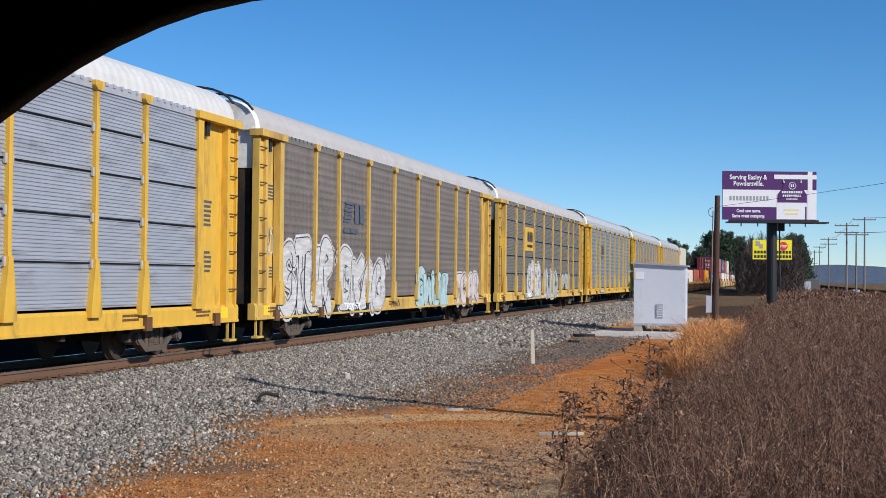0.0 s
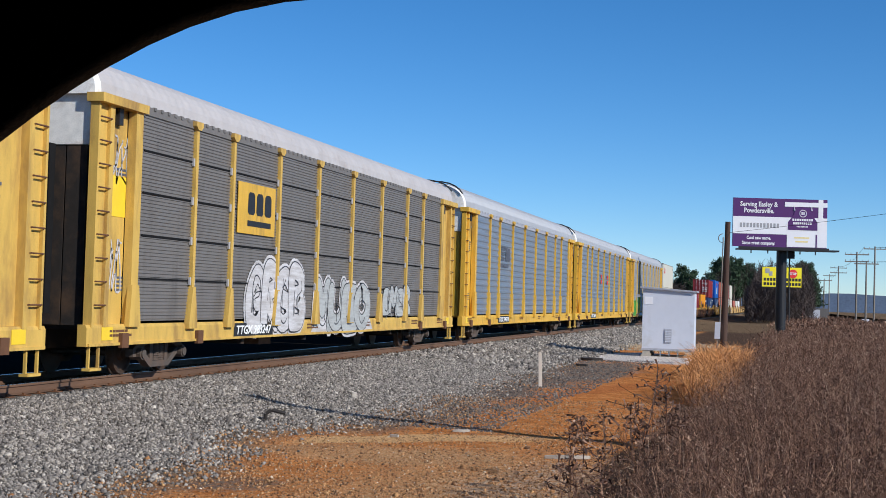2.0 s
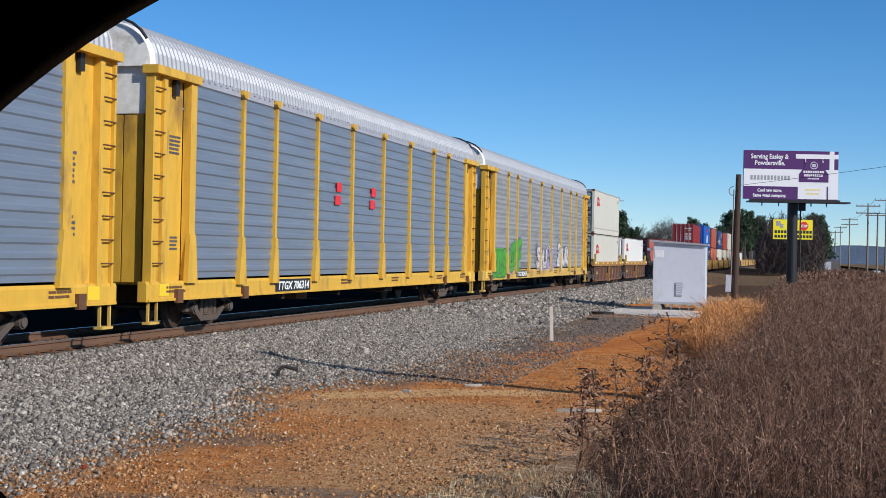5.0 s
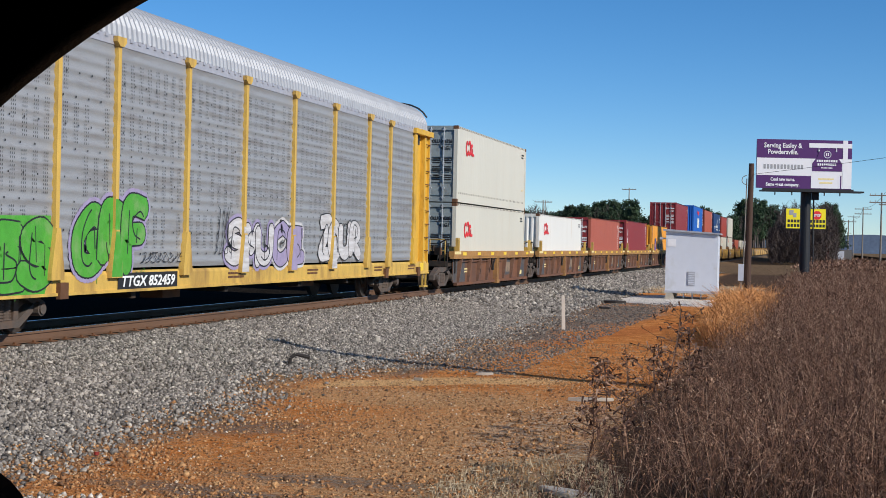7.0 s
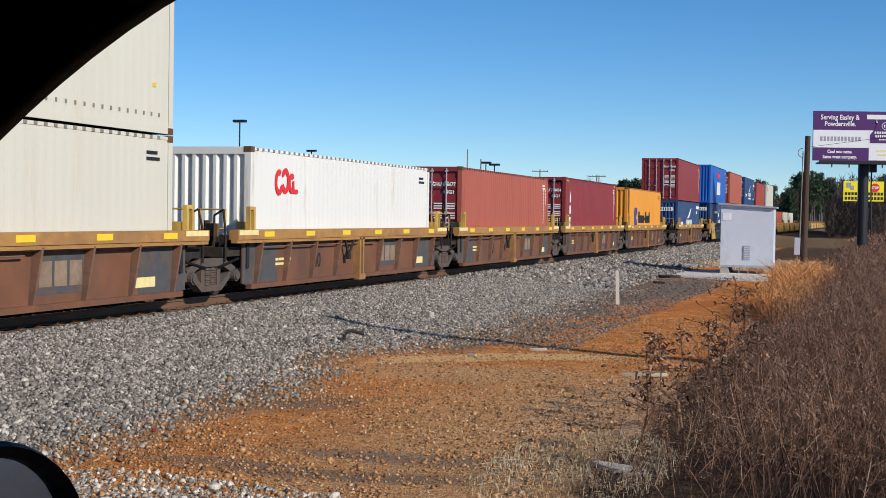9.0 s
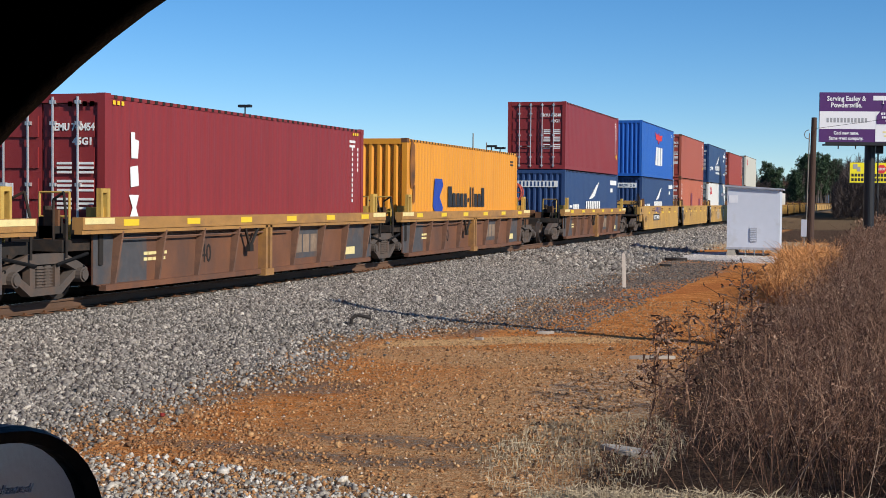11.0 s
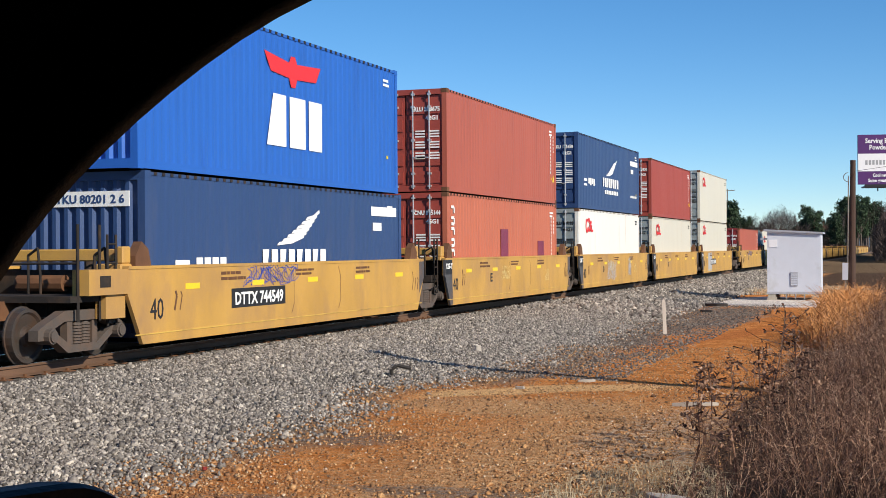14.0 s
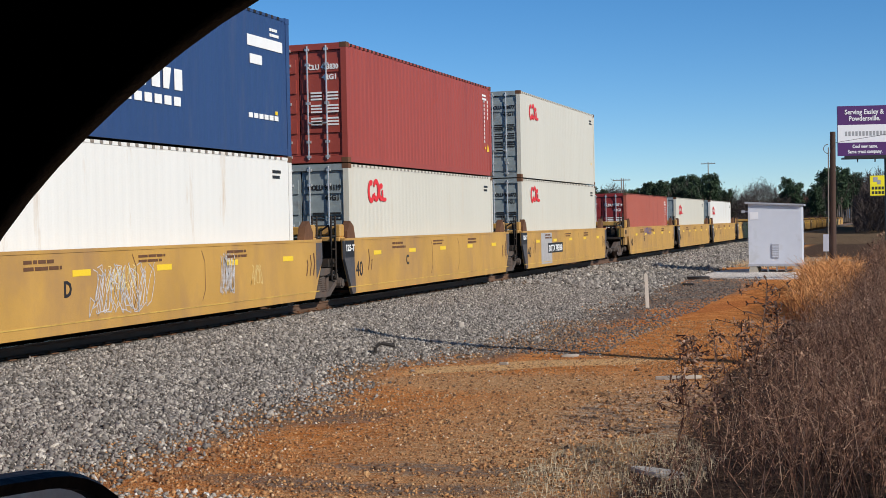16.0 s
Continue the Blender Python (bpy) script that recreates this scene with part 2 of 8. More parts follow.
    # the blue cast is aerial haze put into the base colour
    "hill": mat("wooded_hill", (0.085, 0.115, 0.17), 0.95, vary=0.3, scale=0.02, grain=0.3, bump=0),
    "asphalt": mat("asphalt", (0.055, 0.055, 0.058), 0.9),
    "debris": mat("pale_debris", (0.45, 0.40, 0.34), 0.7),
    "char": mat("dark_debris", (0.03, 0.025, 0.022), 0.8),
    "red_can": mat("red_can", (0.22, 0.025, 0.02), 0.4),
    "hose_red": mat("red_hose_reel", (0.55, 0.10, 0.06), 0.5),
}


def stone_material(name, stops, rough=0.85):
    """Broken stone: each piece takes its own shade, with fine mottling."""
    m = bpy.data.materials.new(name)
    m.use_nodes = True
    nt = m.node_tree
    b = nt.nodes["Principled BSDF"]
    b.inputs["Roughness"].default_value, b.inputs["Specular IOR Level"].default_value = rough, 0.25
    ge = nt.nodes.new("ShaderNodeNewGeometry")
    r = nt.nodes.new("ShaderNodeValToRGB")
    e = r.color_ramp.elements
    while len(e) < len(stops):
        e.new(0.5)
    for el, (p, c) in zip(e, stops):
        el.position, el.color = p, (*c, 1)
    nt.links.new(ge.outputs["Random Per Island"], r.inputs[0])
    tc = nt.nodes.new("ShaderNodeTexCoord")
    n = nt.nodes.new("ShaderNodeTexNoise")
    n.inputs["Scale"].default_value, n.inputs["Detail"].default_value = 55, 4
    nt.links.new(tc.outputs["Object"], n.inputs[0])
    mr = nt.nodes.new("ShaderNodeMapRange")
    mr.inputs["From Min"].default_value, mr.inputs["From Max"].default_value = 0.3, 0.7
    mr.inputs["To Min"].default_value, mr.inputs["To Max"].default_value = 0.65, 1.3
    nt.links.new(n.outputs[0], mr.inputs[0])
    h = nt.nodes.new("ShaderNodeHueSaturation")
    nt.links.new(r.outputs[0], h.inputs["Color"])
    nt.links.new(mr.outputs[0], h.inputs["Value"])
    nt.links.new(h.outputs[0], b.inputs["Base Color"])
    return m


M["stone"] = stone_material("ballast_stone", [(0.0, (0.085, 0.073, 0.063)), (0.3, (0.188, 0.166, 0.146)), (0.6, (0.282, 0.25, 0.218)), (0.88, (0.385, 0.34, 0.29)), (1.0, (0.57, 0.51, 0.435))])
M["brush"] = stone_material("dry_brush_stems", [(0.0, (0.045, 0.023, 0.017)), (0.35, (0.13, 0.067, 0.044)), (0.7, (0.25, 0.138, 0.092)), (0.93, (0.37, 0.23, 0.155)), (1.0, (0.48, 0.34, 0.25))], 0.9)
M["pale_gravel"] = stone_material("pale_gravel", [(0.0, (0.16, 0.14, 0.12)), (0.4, (0.34, 0.30, 0.25)), (0.8, (0.52, 0.47, 0.40)), (1.0, (0.70, 0.65, 0.58))])
M["clod"] = stone_material("clay_clod", [(0.0, (0.12, 0.07, 0.042)), (0.35, (0.31, 0.15, 0.064)), (0.75, (0.48, 0.245, 0.10)), (0.95, (0.50, 0.30, 0.14)), (1.0, (0.56, 0.44, 0.32))])
M["dark_gravel"] = stone_material("dark_gravel", [(0.0, (0.06, 0.05, 0.045)), (0.5, (0.15, 0.125, 0.108)), (0.9, (0.25, 0.21, 0.18)), (1.0, (0.42, 0.37, 0.31))])
M["pebble"] = stone_material("clay_pebble", [(0.0, (0.16, 0.08, 0.04)), (0.6, (0.36, 0.19, 0.08)), (0.93, (0.46, 0.30, 0.17)), (1.0, (0.6, 0.5, 0.4))])


# ---- mesh helpers ----
def box(bm, x0, x1, y0, y1, z0, z1):
    v = [bm.verts.new(p) for p in ((x0, y0, z0), (x1, y0, z0), (x1, y1, z0), (x0, y1, z0), (x0, y0, z1), (x1, y0, z1), (x1, y1, z1), (x0, y1, z1))]
    for f in ((3, 2, 1, 0), (4, 5, 6, 7), (0, 1, 5, 4), (1, 2, 6, 5), (2, 3, 7, 6), (3, 0, 4, 7)):
        bm.faces.new([v[i] for i in f])


def prism(bm, pts, axis, a, b):
    """A closed outline (two coordinates each) drawn out along an axis from a to b."""
    def at(p, d):
        return {"x": (d, p[0], p[1]), "y": (p[0], d, p[1]), "z": (p[0], p[1], d)}[axis]
    lo, hi = [bm.verts.new(at(p, a)) for p in pts], [bm.verts.new(at(p, b)) for p in pts]
    n = len(pts)
    for i in range(n):
        bm.faces.new((lo[i], lo[(i + 1) % n], hi[(i + 1) % n], hi[i]))
    bm.faces.new(lo[::-1])
    bm.faces.new(hi)


def rod(bm, p, q, r, r2=None, n=8):
    """A round bar from p to q."""
    p, q = Vector(p), Vector(q)
    r2 = r if r2 is None else r2
    d = (q - p).normalized()
    u = d.cross(Vector((0, 0, 1)) if abs(d.z) < 0.9 else Vector((1, 0, 0))).normalized()
    w = d.cross(u)
    ring = [[bm.verts.new(c + (u * math.cos(k * 2 * math.pi / n) + w * math.sin(k * 2 * math.pi / n)) * s) for k in range(n)] for c, s in ((p, r), (q, r2))]
    for k in range(n):
        bm.faces.new((ring[0][k], ring[0][(k + 1) % n], ring[1][(k + 1) % n], ring[1][k]))
    bm.faces.new(ring[0][::-1])
    bm.faces.new(ring[1])


def sheet(bm, profile, axis, a, b, flip=False):
    """An open outline drawn out along an axis: a bent sheet."""
    def at(p, d):
        return {"x": (d, p[0], p[1]), "y": (p[0], d, p[1]), "z": (p[0], p[1], d)}[axis]
    lo, hi = [bm.verts.new(at(p, a)) for p in profile], [bm.verts.new(at(p, b)) for p in profile]
    for i in range(len(profile) - 1):
        f = (lo[i], lo[i + 1], hi[i + 1], hi[i])
        bm.faces.new(f[::-1] if flip else f)


def mesh_of(bm, material, fix=True):
    if fix:
        bmesh.ops.recalc_face_normals(bm, faces=bm.faces)
    me = bpy.data.meshes.new("mesh")
    bm.to_mesh(me)
    bm.free()
    me.materials.append(material)
    return me


def part(name, bm, material, parent, label="", fix=True):
    me = bm if isinstance(bm, bpy.types.Mesh) else mesh_of(bm, material, fix)
    me.name = name
    ob = new(name, me)
    ob.parent = parent
    return tagged(ob, label)


def again(ob, m):
    """The same part once more under the same parent, on the same mesh."""
    c = new(ob.name.split(".")[0], ob.data)
    c.parent = ob.parent
    c.matrix_basis = m
    return tagged(c, ob["label"] if "label" in ob else "")


def each(name, boxes, material, parent, label=""):
    """One part for each box."""
    return [part(name, made(b), material, parent, label) for b in boxes]


def made(*boxes):
    bm = bmesh.new()
    for b in boxes:
        box(bm, *b)
    return bm


def text_mesh(s, size, material, width=None, bold=0.0, depth=0.004, align="LEFT", shear=0.0):
    """Letters of the built-in font as a mesh in the xy plane."""
    cu = bpy.data.curves.new("text", "FONT")
    cu.body, cu.size, cu.extrude, cu.offset, cu.align_x, cu.shear = s, size, depth, bold, align, shear
    cu.resolution_u = 2
    ob = bpy.data.objects.new("text", cu)
    scene.collection.objects.link(ob)
    bpy.context.view_layer.update()
    me = bpy.data.meshes.new_from_object(ob.evaluated_get(bpy.context.evaluated_depsgraph_get()))
    bpy.data.objects.remove(ob)
    if width:
        xs = [v.co.x for v in me.vertices]
        k = width / max(max(xs) - min(xs), 0.01)
        for v in me.vertices:
            v.co.x *= k
    me.materials.clear()
    me.materials.append(material)
    return me


def on_side(x, y, z):
    """Turns letters so that they stand on the side that faces +x and read along +y."""
    return Matrix.Translation((x, y, z)) @ pose(0, 0, 0, 90, 0, 90)


def on_front(x, y, z):
    """Turns letters so that they stand on a face that looks along -y."""
    return Matrix.Translation((x, y, z)) @ pose(0, 0, 0, 90, 0, 0)


def flat_poly(bm, pts, x):
    """A flat outline of (y, z) points on the plane x."""
    bm.faces.new([bm.verts.new((x, p[0], p[1])) for p in pts])

# ---- the train: everything hangs on these numbers ----
TRACK_X, RAIL_Z = -13.46, 0.45
MOVING = []            # (thing, place along the train)
SPINNING = []          # wheelsets


def thing(name, label, category, s=None, m=None, group=""):
    ob = new(name)
    ob.empty_display_size = 0.3
    tagged(ob, label, category, group)
    if s is not None:
        ob.matrix_basis = pose(TRACK_X, s, RAIL_Z)
        MOVING.append((ob, s))
    elif m is not None:
        ob.matrix_basis = m
    return ob


WHEEL_R = 0.42


def wheelset_mesh():
    bm = bmesh.new()
    rod(bm, (-0.85, 0, 0), (0.85, 0, 0), 0.075, n=10)
    for s in (-1, 1):
        prof = ((0.69, 0.445), (0.72, 0.45), (0.725, 0.42), (0.83, 0.41), (0.835, 0.36), (0.80, 0.33), (0.79, 0.16), (0.86, 0.13), (0.86, 0.0))
        rings = [[bm.verts.new((s * px, pr * math.cos(k * math.pi / 12), pr * math.sin(k * math.pi / 12))) for k in range(24)] for px, pr in prof[:-1]]
        for a, b in zip(rings, rings[1:]):
            for k in range(24):
                bm.faces.new((a[k], a[(k + 1) % 24], b[(k + 1) % 24], b[k]))
        bm.faces.new(rings[-1])
        bm.faces.new(rings[0])
    return mesh_of(bm, M["wheel"])


WHEELSET = wheelset_mesh()


def side_frame_mesh():
    """Cast side frame of a bogie: a truss with window, spring nest and journal boxes."""
    bm = bmesh.new()
    x0, x1 = 1.03, 1.20
    top = [(-1.18, 0.52), (-0.95, 0.62), (-0.5, 0.78), (0.5, 0.78), (0.95, 0.62), (1.18, 0.52), (1.18, 0.36), (0.98, 0.36), (0.95, 0.46), (0.5, 0.62), (-0.5, 0.62), (-0.95, 0.46), (-0.98, 0.36), (-1.18, 0.36)]
    low = [(-0.95, 0.46), (-0.42, 0.14), (0.42, 0.14), (0.95, 0.46), (0.80, 0.50), (0.36, 0.26), (-0.36, 0.26), (-0.80, 0.50)]
    for o in (top, low):
        prism(bm, o, "x", x0, x1)
    for s in (-1, 1):
        box(bm, x0 + 0.02, x1 - 0.02, s * 0.34 - 0.07, s * 0.34 + 0.07, 0.2, 0.66)
        rod(bm, (x0, s * 0.93, 0.42), (x1 + 0.09, s * 0.93, 0.42), 0.12, n=12)
        rod(bm, (x1 + 0.09, s * 0.93, 0.42), (x1 + 0.12, s * 0.93, 0.42), 0.09, n=12)
    return mesh_of(bm, M["truck"])


def spring_mesh():
    bm = bmesh.new()
    for k in range(7):
        z = 0.27 + k * 0.047
        rod(bm, (1.115, 0, z), (1.115, 0, z + 0.026), 0.105, n=12)
        rod(bm, (1.115, 0, z + 0.026), (1.115, 0, z + 0.047), 0.085, n=8)
    return mesh_of(bm, M["truck"])


SIDE_FRAME, SPRING = side_frame_mesh(), spring_mesh()
BOLSTER = mesh_of(made((-1.0, 1.0, -0.16, 0.16, 0.42, 0.66), (-0.25, 0.25, -0.3, 0.3, 0.55, 0.72)), M["truck"])


def bogie(car, y):
    """A freight bogie: frames, springs, bolster and two wheelsets."""
    b = part("bolster", BOLSTER, None, car)
    b.matrix_basis = pose(0, y, 0)
    for s in (0, 180):
        f = part("side_frame", SIDE_FRAME, None, car, "cast iron bogie side frame")
        f.matrix_basis = pose(0, y, 0, 0, 0, s)
        for dy in (-0.11, 0.11):
            sp = part("spring", SPRING, None, f)
            sp.matrix_basis = pose(0, dy, 0)
    for dy in (-0.9, 0.9):
        w = part("wheelset", WHEELSET, None, car, "pair of steel wheels on an axle")
        w.matrix_basis = pose(0, y + dy, WHEEL_R)
        SPINNING.append((w, y + dy))


def rung_ladder(car, x, y0, y1, z0, z1, n, material):
    """Rungs, each bent out from the post and back."""
    bm = bmesh.new()
    for e in (y0, y1):
        rod(bm, (x, e, 0), (x + 0.07, e, 0), 0.014, n=6)
    rod(bm, (x + 0.07, y0, 0), (x + 0.07, y1, 0), 0.016, n=6)
    me = mesh_of(bm, material)
    for k in range(n):
        r = part("rung", me, None, car)
        r.matrix_basis = pose(0, 0, z0 + (z1 - z0) * k / (n - 1))


# -- autorack cars --
HW, SILL0, SILL1, EAVE = 1.5, 0.635, 1.02, 5.13
RIBS = (-9.24, -7.24, -4.35, -1.47, 1.47, 4.35, 7.24, 9.24)
POST = 11.75


def panel_mesh(w, z0, z1, material, rows, depth, split=0, wavy=False):
    """A pressed steel side panel with level flutes or soft waves; split: rows at which it is made of separate sheets."""
    bm = bmesh.new()
    h = (z1 - z0) / rows
    prof = []
    for k in range(rows):
        z = z0 + k * h
        if wavy:
            prof += [(depth * (0.5 - 0.5 * math.cos(2 * math.pi * i / 6)) ** 1.6, z + h * i / 6) for i in range(6)]
            continue
        prof += [(0.0, z), (0.0, z + h * 0.42), (depth, z + h * 0.56), (depth, z + h * 0.86)]
        if split and k % split == split - 1 and k < rows - 1:
            prof += [(depth, z + h * 0.86), (-0.055, z + h * 0.60), (-0.055, z + h)]
    prof.append((0.0, z1))
    sheet(bm, prof, "y", -w / 2, w / 2)
    if wavy:
        for f in bm.faces:
            f.smooth = True
    sheet(bm, [(-0.06, z0), (-0.06, z1)], "y", -w / 2, w / 2)
    return mesh_of(bm, material, False)


def hole_rows(w, z0, z1):
    """Columns of slotted vent holes in groups, and level rows of larger rivets."""
    bm = bmesh.new()
    rnd = random.Random(int(w * 100))

    def dot(y, z, ry, rz, x=0.0222):
        bm.faces.new([bm.verts.new((x, y + p * ry, z + q * rz)) for p, q in ((-1, -1), (1, -1), (1, 1), (-1, 1))])
    tiers = 4
    th = (z1 - z0) / tiers
    for t in range(tiers):
        groups = max(3, int(w / 0.34))
        for g_ in range(groups):
            if rnd.random() < 0.12:
                continue
            y0 = -w / 2 + 0.12 + (w - 0.24) * (g_ + 0.3) / groups
            for c in range(3):
                for r in range(11):
                    if rnd.random() > 0.05:
                        dot(y0 + c * 0.058, z0 + t * th + 0.12 + (th - 0.24) * r / 10, 0.0065, 0.017)
        for k in range(int(w / 0.42)):
            for zz in (0.0, 0.42):
                dot(-w / 2 + 0.2 + k * 0.42 + 0.1 * (zz > 0), z0 + t * th + zz * th * 1.1, 0.018, 0.016, 0.0230)
    return mesh_of(bm, M["black_paint"])


RIB_MESHES = {}


def rib_mesh(material, flare):
    key = (material.name, flare)
    if key not in RIB_MESHES:
        bm = bmesh.new()
        box(bm, HW - 0.01, HW + 0.085, -0.058, 0.058, SILL1, EAVE - 0.03)
        prism(bm, [(-0.17, EAVE + 0.02), (0.17, EAVE + 0.02), (0.17, EAVE - 0.07), (0.07, EAVE - 0.15), (-0.07, EAVE - 0.15), (-0.17, EAVE - 0.07)], "x", HW + 0.0, HW + 0.12)
        z = SILL1 - 0.12
        prism(bm, [(-0.20, z), (0.20, z), (0.20, z + 0.12), (0.062, flare), (-0.062, flare), (-0.20, z + 0.12)], "x", HW + 0.0, HW + 0.115)
        RIB_MESHES[key] = mesh_of(bm, material)
    return RIB_MESHES[key]


def bolts(x, y0, y1, z0, z1, ny, nz, material):
    bm = bmesh.new()
    for i in range(ny):
        for j in range(nz):
            y = y0 + (y1 - y0) * (i / (ny - 1) if ny > 1 else 0.5)
            z = z0 + (z1 - z0) * (j / (nz - 1) if nz > 1 else 0.5)
            box(bm, x, x + 0.025, y - 0.025, y + 0.025, z - 0.02, z + 0.02)
    return mesh_of(bm, material)


def bars(lines, y, z, w, h, x, material, parent, name="notice", label=""):
    """Small writing that cannot be read: rows of plain bars."""
    bm = bmesh.new()
    rnd = random.Random(int(abs(y * 37 + z * 91)) + lines)
    step = h / lines
    for k in range(lines):
        yy, end = y, y + w * rnd.uniform(0.7, 1.0)
        while yy < end:
            e = min(end, yy + rnd.uniform(0.12, 0.4) * w)
            box(bm, x, x + 0.006, yy, e - 0.03 * w, z - k * step - step * 0.55, z - k * step)
            yy = e
    return tagged(part(name, bm, material, parent, label), kind="stuff")


def autorack(s, panel, roof, label, rows, depth, split=0, roof_rib=0.03, end_mat="yellow", rib_mat="yellow", flare=1.95, holes=True, number=None, roof_label="", shaded_end=False, shift=0.0, crown=0.9):
    car = thing("autorack_car", label, "railway car", s)
    car["shift"], car["flare"] = shift, flare
    y_mat, r_mat = M[end_mat], M[rib_mat]
    # side sill with a lower lip and jacking pads
    bm = bmesh.new()
    for sx in (-1, 1):
        a, b = sorted((sx * (HW - 0.16), sx * (HW + 0.02)))
        prism(bm, [(a, SILL0), (b, SILL0), (b, SILL1 - 0.06), (b - sx * 0.03 if sx > 0 else b, SILL1), (a, SILL1)], "y", -13.75, 13.75)
        box(bm, *sorted((sx * (HW + 0.02), sx * (HW + 0.055))), -13.7, 13.7, SILL0, SILL0 + 0.05)
    part("side_sill", bm, M["yellow_old"] if rib_mat == "yellow_old" else y_mat, car, "yellow side sill")
    for y in (-9.0, 9.0, -12.4, 12.4):
        part("jack_pad", made((HW + 0.02, HW + 0.10, y - 0.13, y + 0.13, SILL0 - 0.05, SILL0 + 0.22)), M["rust"], car, "rusty jacking pad")
    # panels between posts
    edges = [y + shift for y in (-POST,) + RIBS + (POST,)]
    pm = {}
    for a, b in zip(edges, edges[1:]):
        w = round(b - a, 2)
        if w not in pm:
            pm[w] = (panel_mesh(w, SILL1 + 0.05, EAVE - 0.02, M[panel], rows, depth, split, holes), hole_rows(w, SILL1 + 0.3, EAVE - 0.3) if holes else None)
        for sx in (0, 180):
            p = part("side_panel", pm[w][0], None, car)
            p.matrix_basis = Matrix.Rotation(radians(sx), 4, "Z") @ pose(HW, (a + b) / 2 * (1 if sx == 0 else -1), 0)
            if holes and sx == 0:
                h = tagged(part("rivet_rows", pm[w][1], None, p), kind="stuff")
                h.matrix_basis = Matrix()
    for y in RIBS:
        for sx in (0, 180):
            r = part("side_post", rib_mesh(r_mat, flare), None, car, "yellow side post")
            r.matrix_basis = Matrix.Rotation(radians(sx), 4, "Z") @ pose(0, y + (shift if sx == 0 else -shift), 0)
    # end bays: wide corner posts, inset bay, ladder post, head beam
    for e in (-1, 1):
        PE = POST + e * shift

        def span(a, b):
            return sorted((e * a, e * b))
        for sx in (-1, 1):
            def out(a, b):
                return sorted((sx * a, sx * b))
            bm = bmesh.new()
            box(bm, *out(HW - 0.10, HW + 0.07), *span(PE - 0.02, PE + 0.26), SILL1 - 0.03, EAVE - 0.1)
            prism(bm, [(e * (PE - 0.14), SILL1 - 0.05), (e * (PE + 0.34), SILL1 - 0.05), (e * (PE + 0.26), flare), (e * (PE - 0.02), flare)], "x", *out(HW, HW + 0.10))
            part("corner_post", bm, y_mat, car)
            part("end_bay", made((*out(HW - 0.24, HW - 0.12), *span(PE + 0.26, 13.0), SILL1, EAVE - 0.1)), y_mat, car, "inset yellow end bay panel")
            bm = bmesh.new()
            prism(bm, [(sx * (HW + 0.03), e * 13.0), (sx * (HW + 0.03), e * 13.16), (sx * (HW - 0.04), e * 13.16), (sx * (HW - 0.04), e * 13.53), (sx * (HW + 0.03), e * 13.53), (sx * (HW + 0.03), e * 13.6), (sx * (HW - 0.14), e * 13.6), (sx * (HW - 0.14), e * 13.0)], "z", SILL1 - 0.05, EAVE - 0.12)
            part("ladder_post", bm, y_mat, car, "yellow ladder post")
            part("head_beam", made((*out(HW - 0.2, HW + 0.13), *span(PE - 0.12, 13.65), EAVE - 0.14, EAVE + 0.02)), y_mat, car)
            part("door_hanger", made((*out(HW - 0.1, HW - 0.02), *span(PE + 0.62, PE + 0.78), EAVE - 0.45, EAVE - 0.14)), M["black_paint"], car)
        rung_ladder(car, HW - 0.02, *span(13.14, 13.54), SILL1 + 0.35, EAVE - 0.4, 9, M["rust"])
        # end doors
        yy = 13.5
        # a dark material on the near doors paints in the shade between cars
        dr = part("end_door", made((-1.3, 1.3, *span(yy - 0.12, yy - 0.081), 0.95, EAVE - 0.05)), M["dark"] if shaded_end and e < 0 else y_mat, car, "folding end door")
        each("door_leaf", [(-1.28 + k * 0.43, -0.88 + k * 0.43, *span(yy - 0.08, yy), 1.0, EAVE - 0.9) for k in range(6)], M["dark"] if shaded_end and e < 0 else y_mat, dr)
        part("end_hood", made((-1.32, 1.32, *span(13.40, 13.52), EAVE - 0.9, EAVE + 0.12)), M["end_white"], car, "white end hood panel")
    # arched roof, pressed across its length
    arch = []
    for k in range(15):
        a = math.pi * k / 14
        c = math.cos(a)
        arch.append((HW * math.copysign(abs(c) ** 0.66, c) * 0.985, EAVE + 0.02 + crown * math.sin(a) ** 0.9))
    bm = bmesh.new()
    n, last = 560 if roof_rib > 0.02 else 320, None
    L = 13.45
    for k in range(n + 1):
        y = -L + 2 * L * k / n
        lift = roof_rib if k % 4 in (1, 2) else 0.0
        ring = [bm.verts.new((px * (1 + lift * 0.6), y, pz + lift)) for px, pz in arch]
        if last:
            for i in range(len(arch) - 1):
                bm.faces.new((last[i], last[i + 1], ring[i + 1], ring[i]))
        last = ring
    part("roof", bm, M[roof], car, roof_label)
    for e in (-1, 1):
        bm = bmesh.new()
        rows_ = [[bm.verts.new((px * k, e * yy, EAVE + (pz - EAVE) * k2)) for px, pz in arch] for k, k2, yy in ((1.0, 1.0, 13.45), (0.97, 0.95, 13.60), (0.9, 0.0, 13.62))]
        for ra, rb in zip(rows_, rows_[1:]):
            for i in range(len(arch) - 1):
                bm.faces.new((ra[i], ra[i + 1], rb[i + 1], rb[i]))
        part("roof_end", bm, M["end_white"], car, "white rounded roof end")
    for e in (-1, 1):
        bm = bmesh.new()
        for (xa, za), (xb, zb) in zip(arch[2:-2], arch[3:-2]):
            rod(bm, (xa, e * 13.66, za + 0.07), (xb, e * 13.66, zb + 0.07), 0.03, n=6)
        part("roof_hoop", bm, M["black_paint"], car, "black hoop over the roof end")
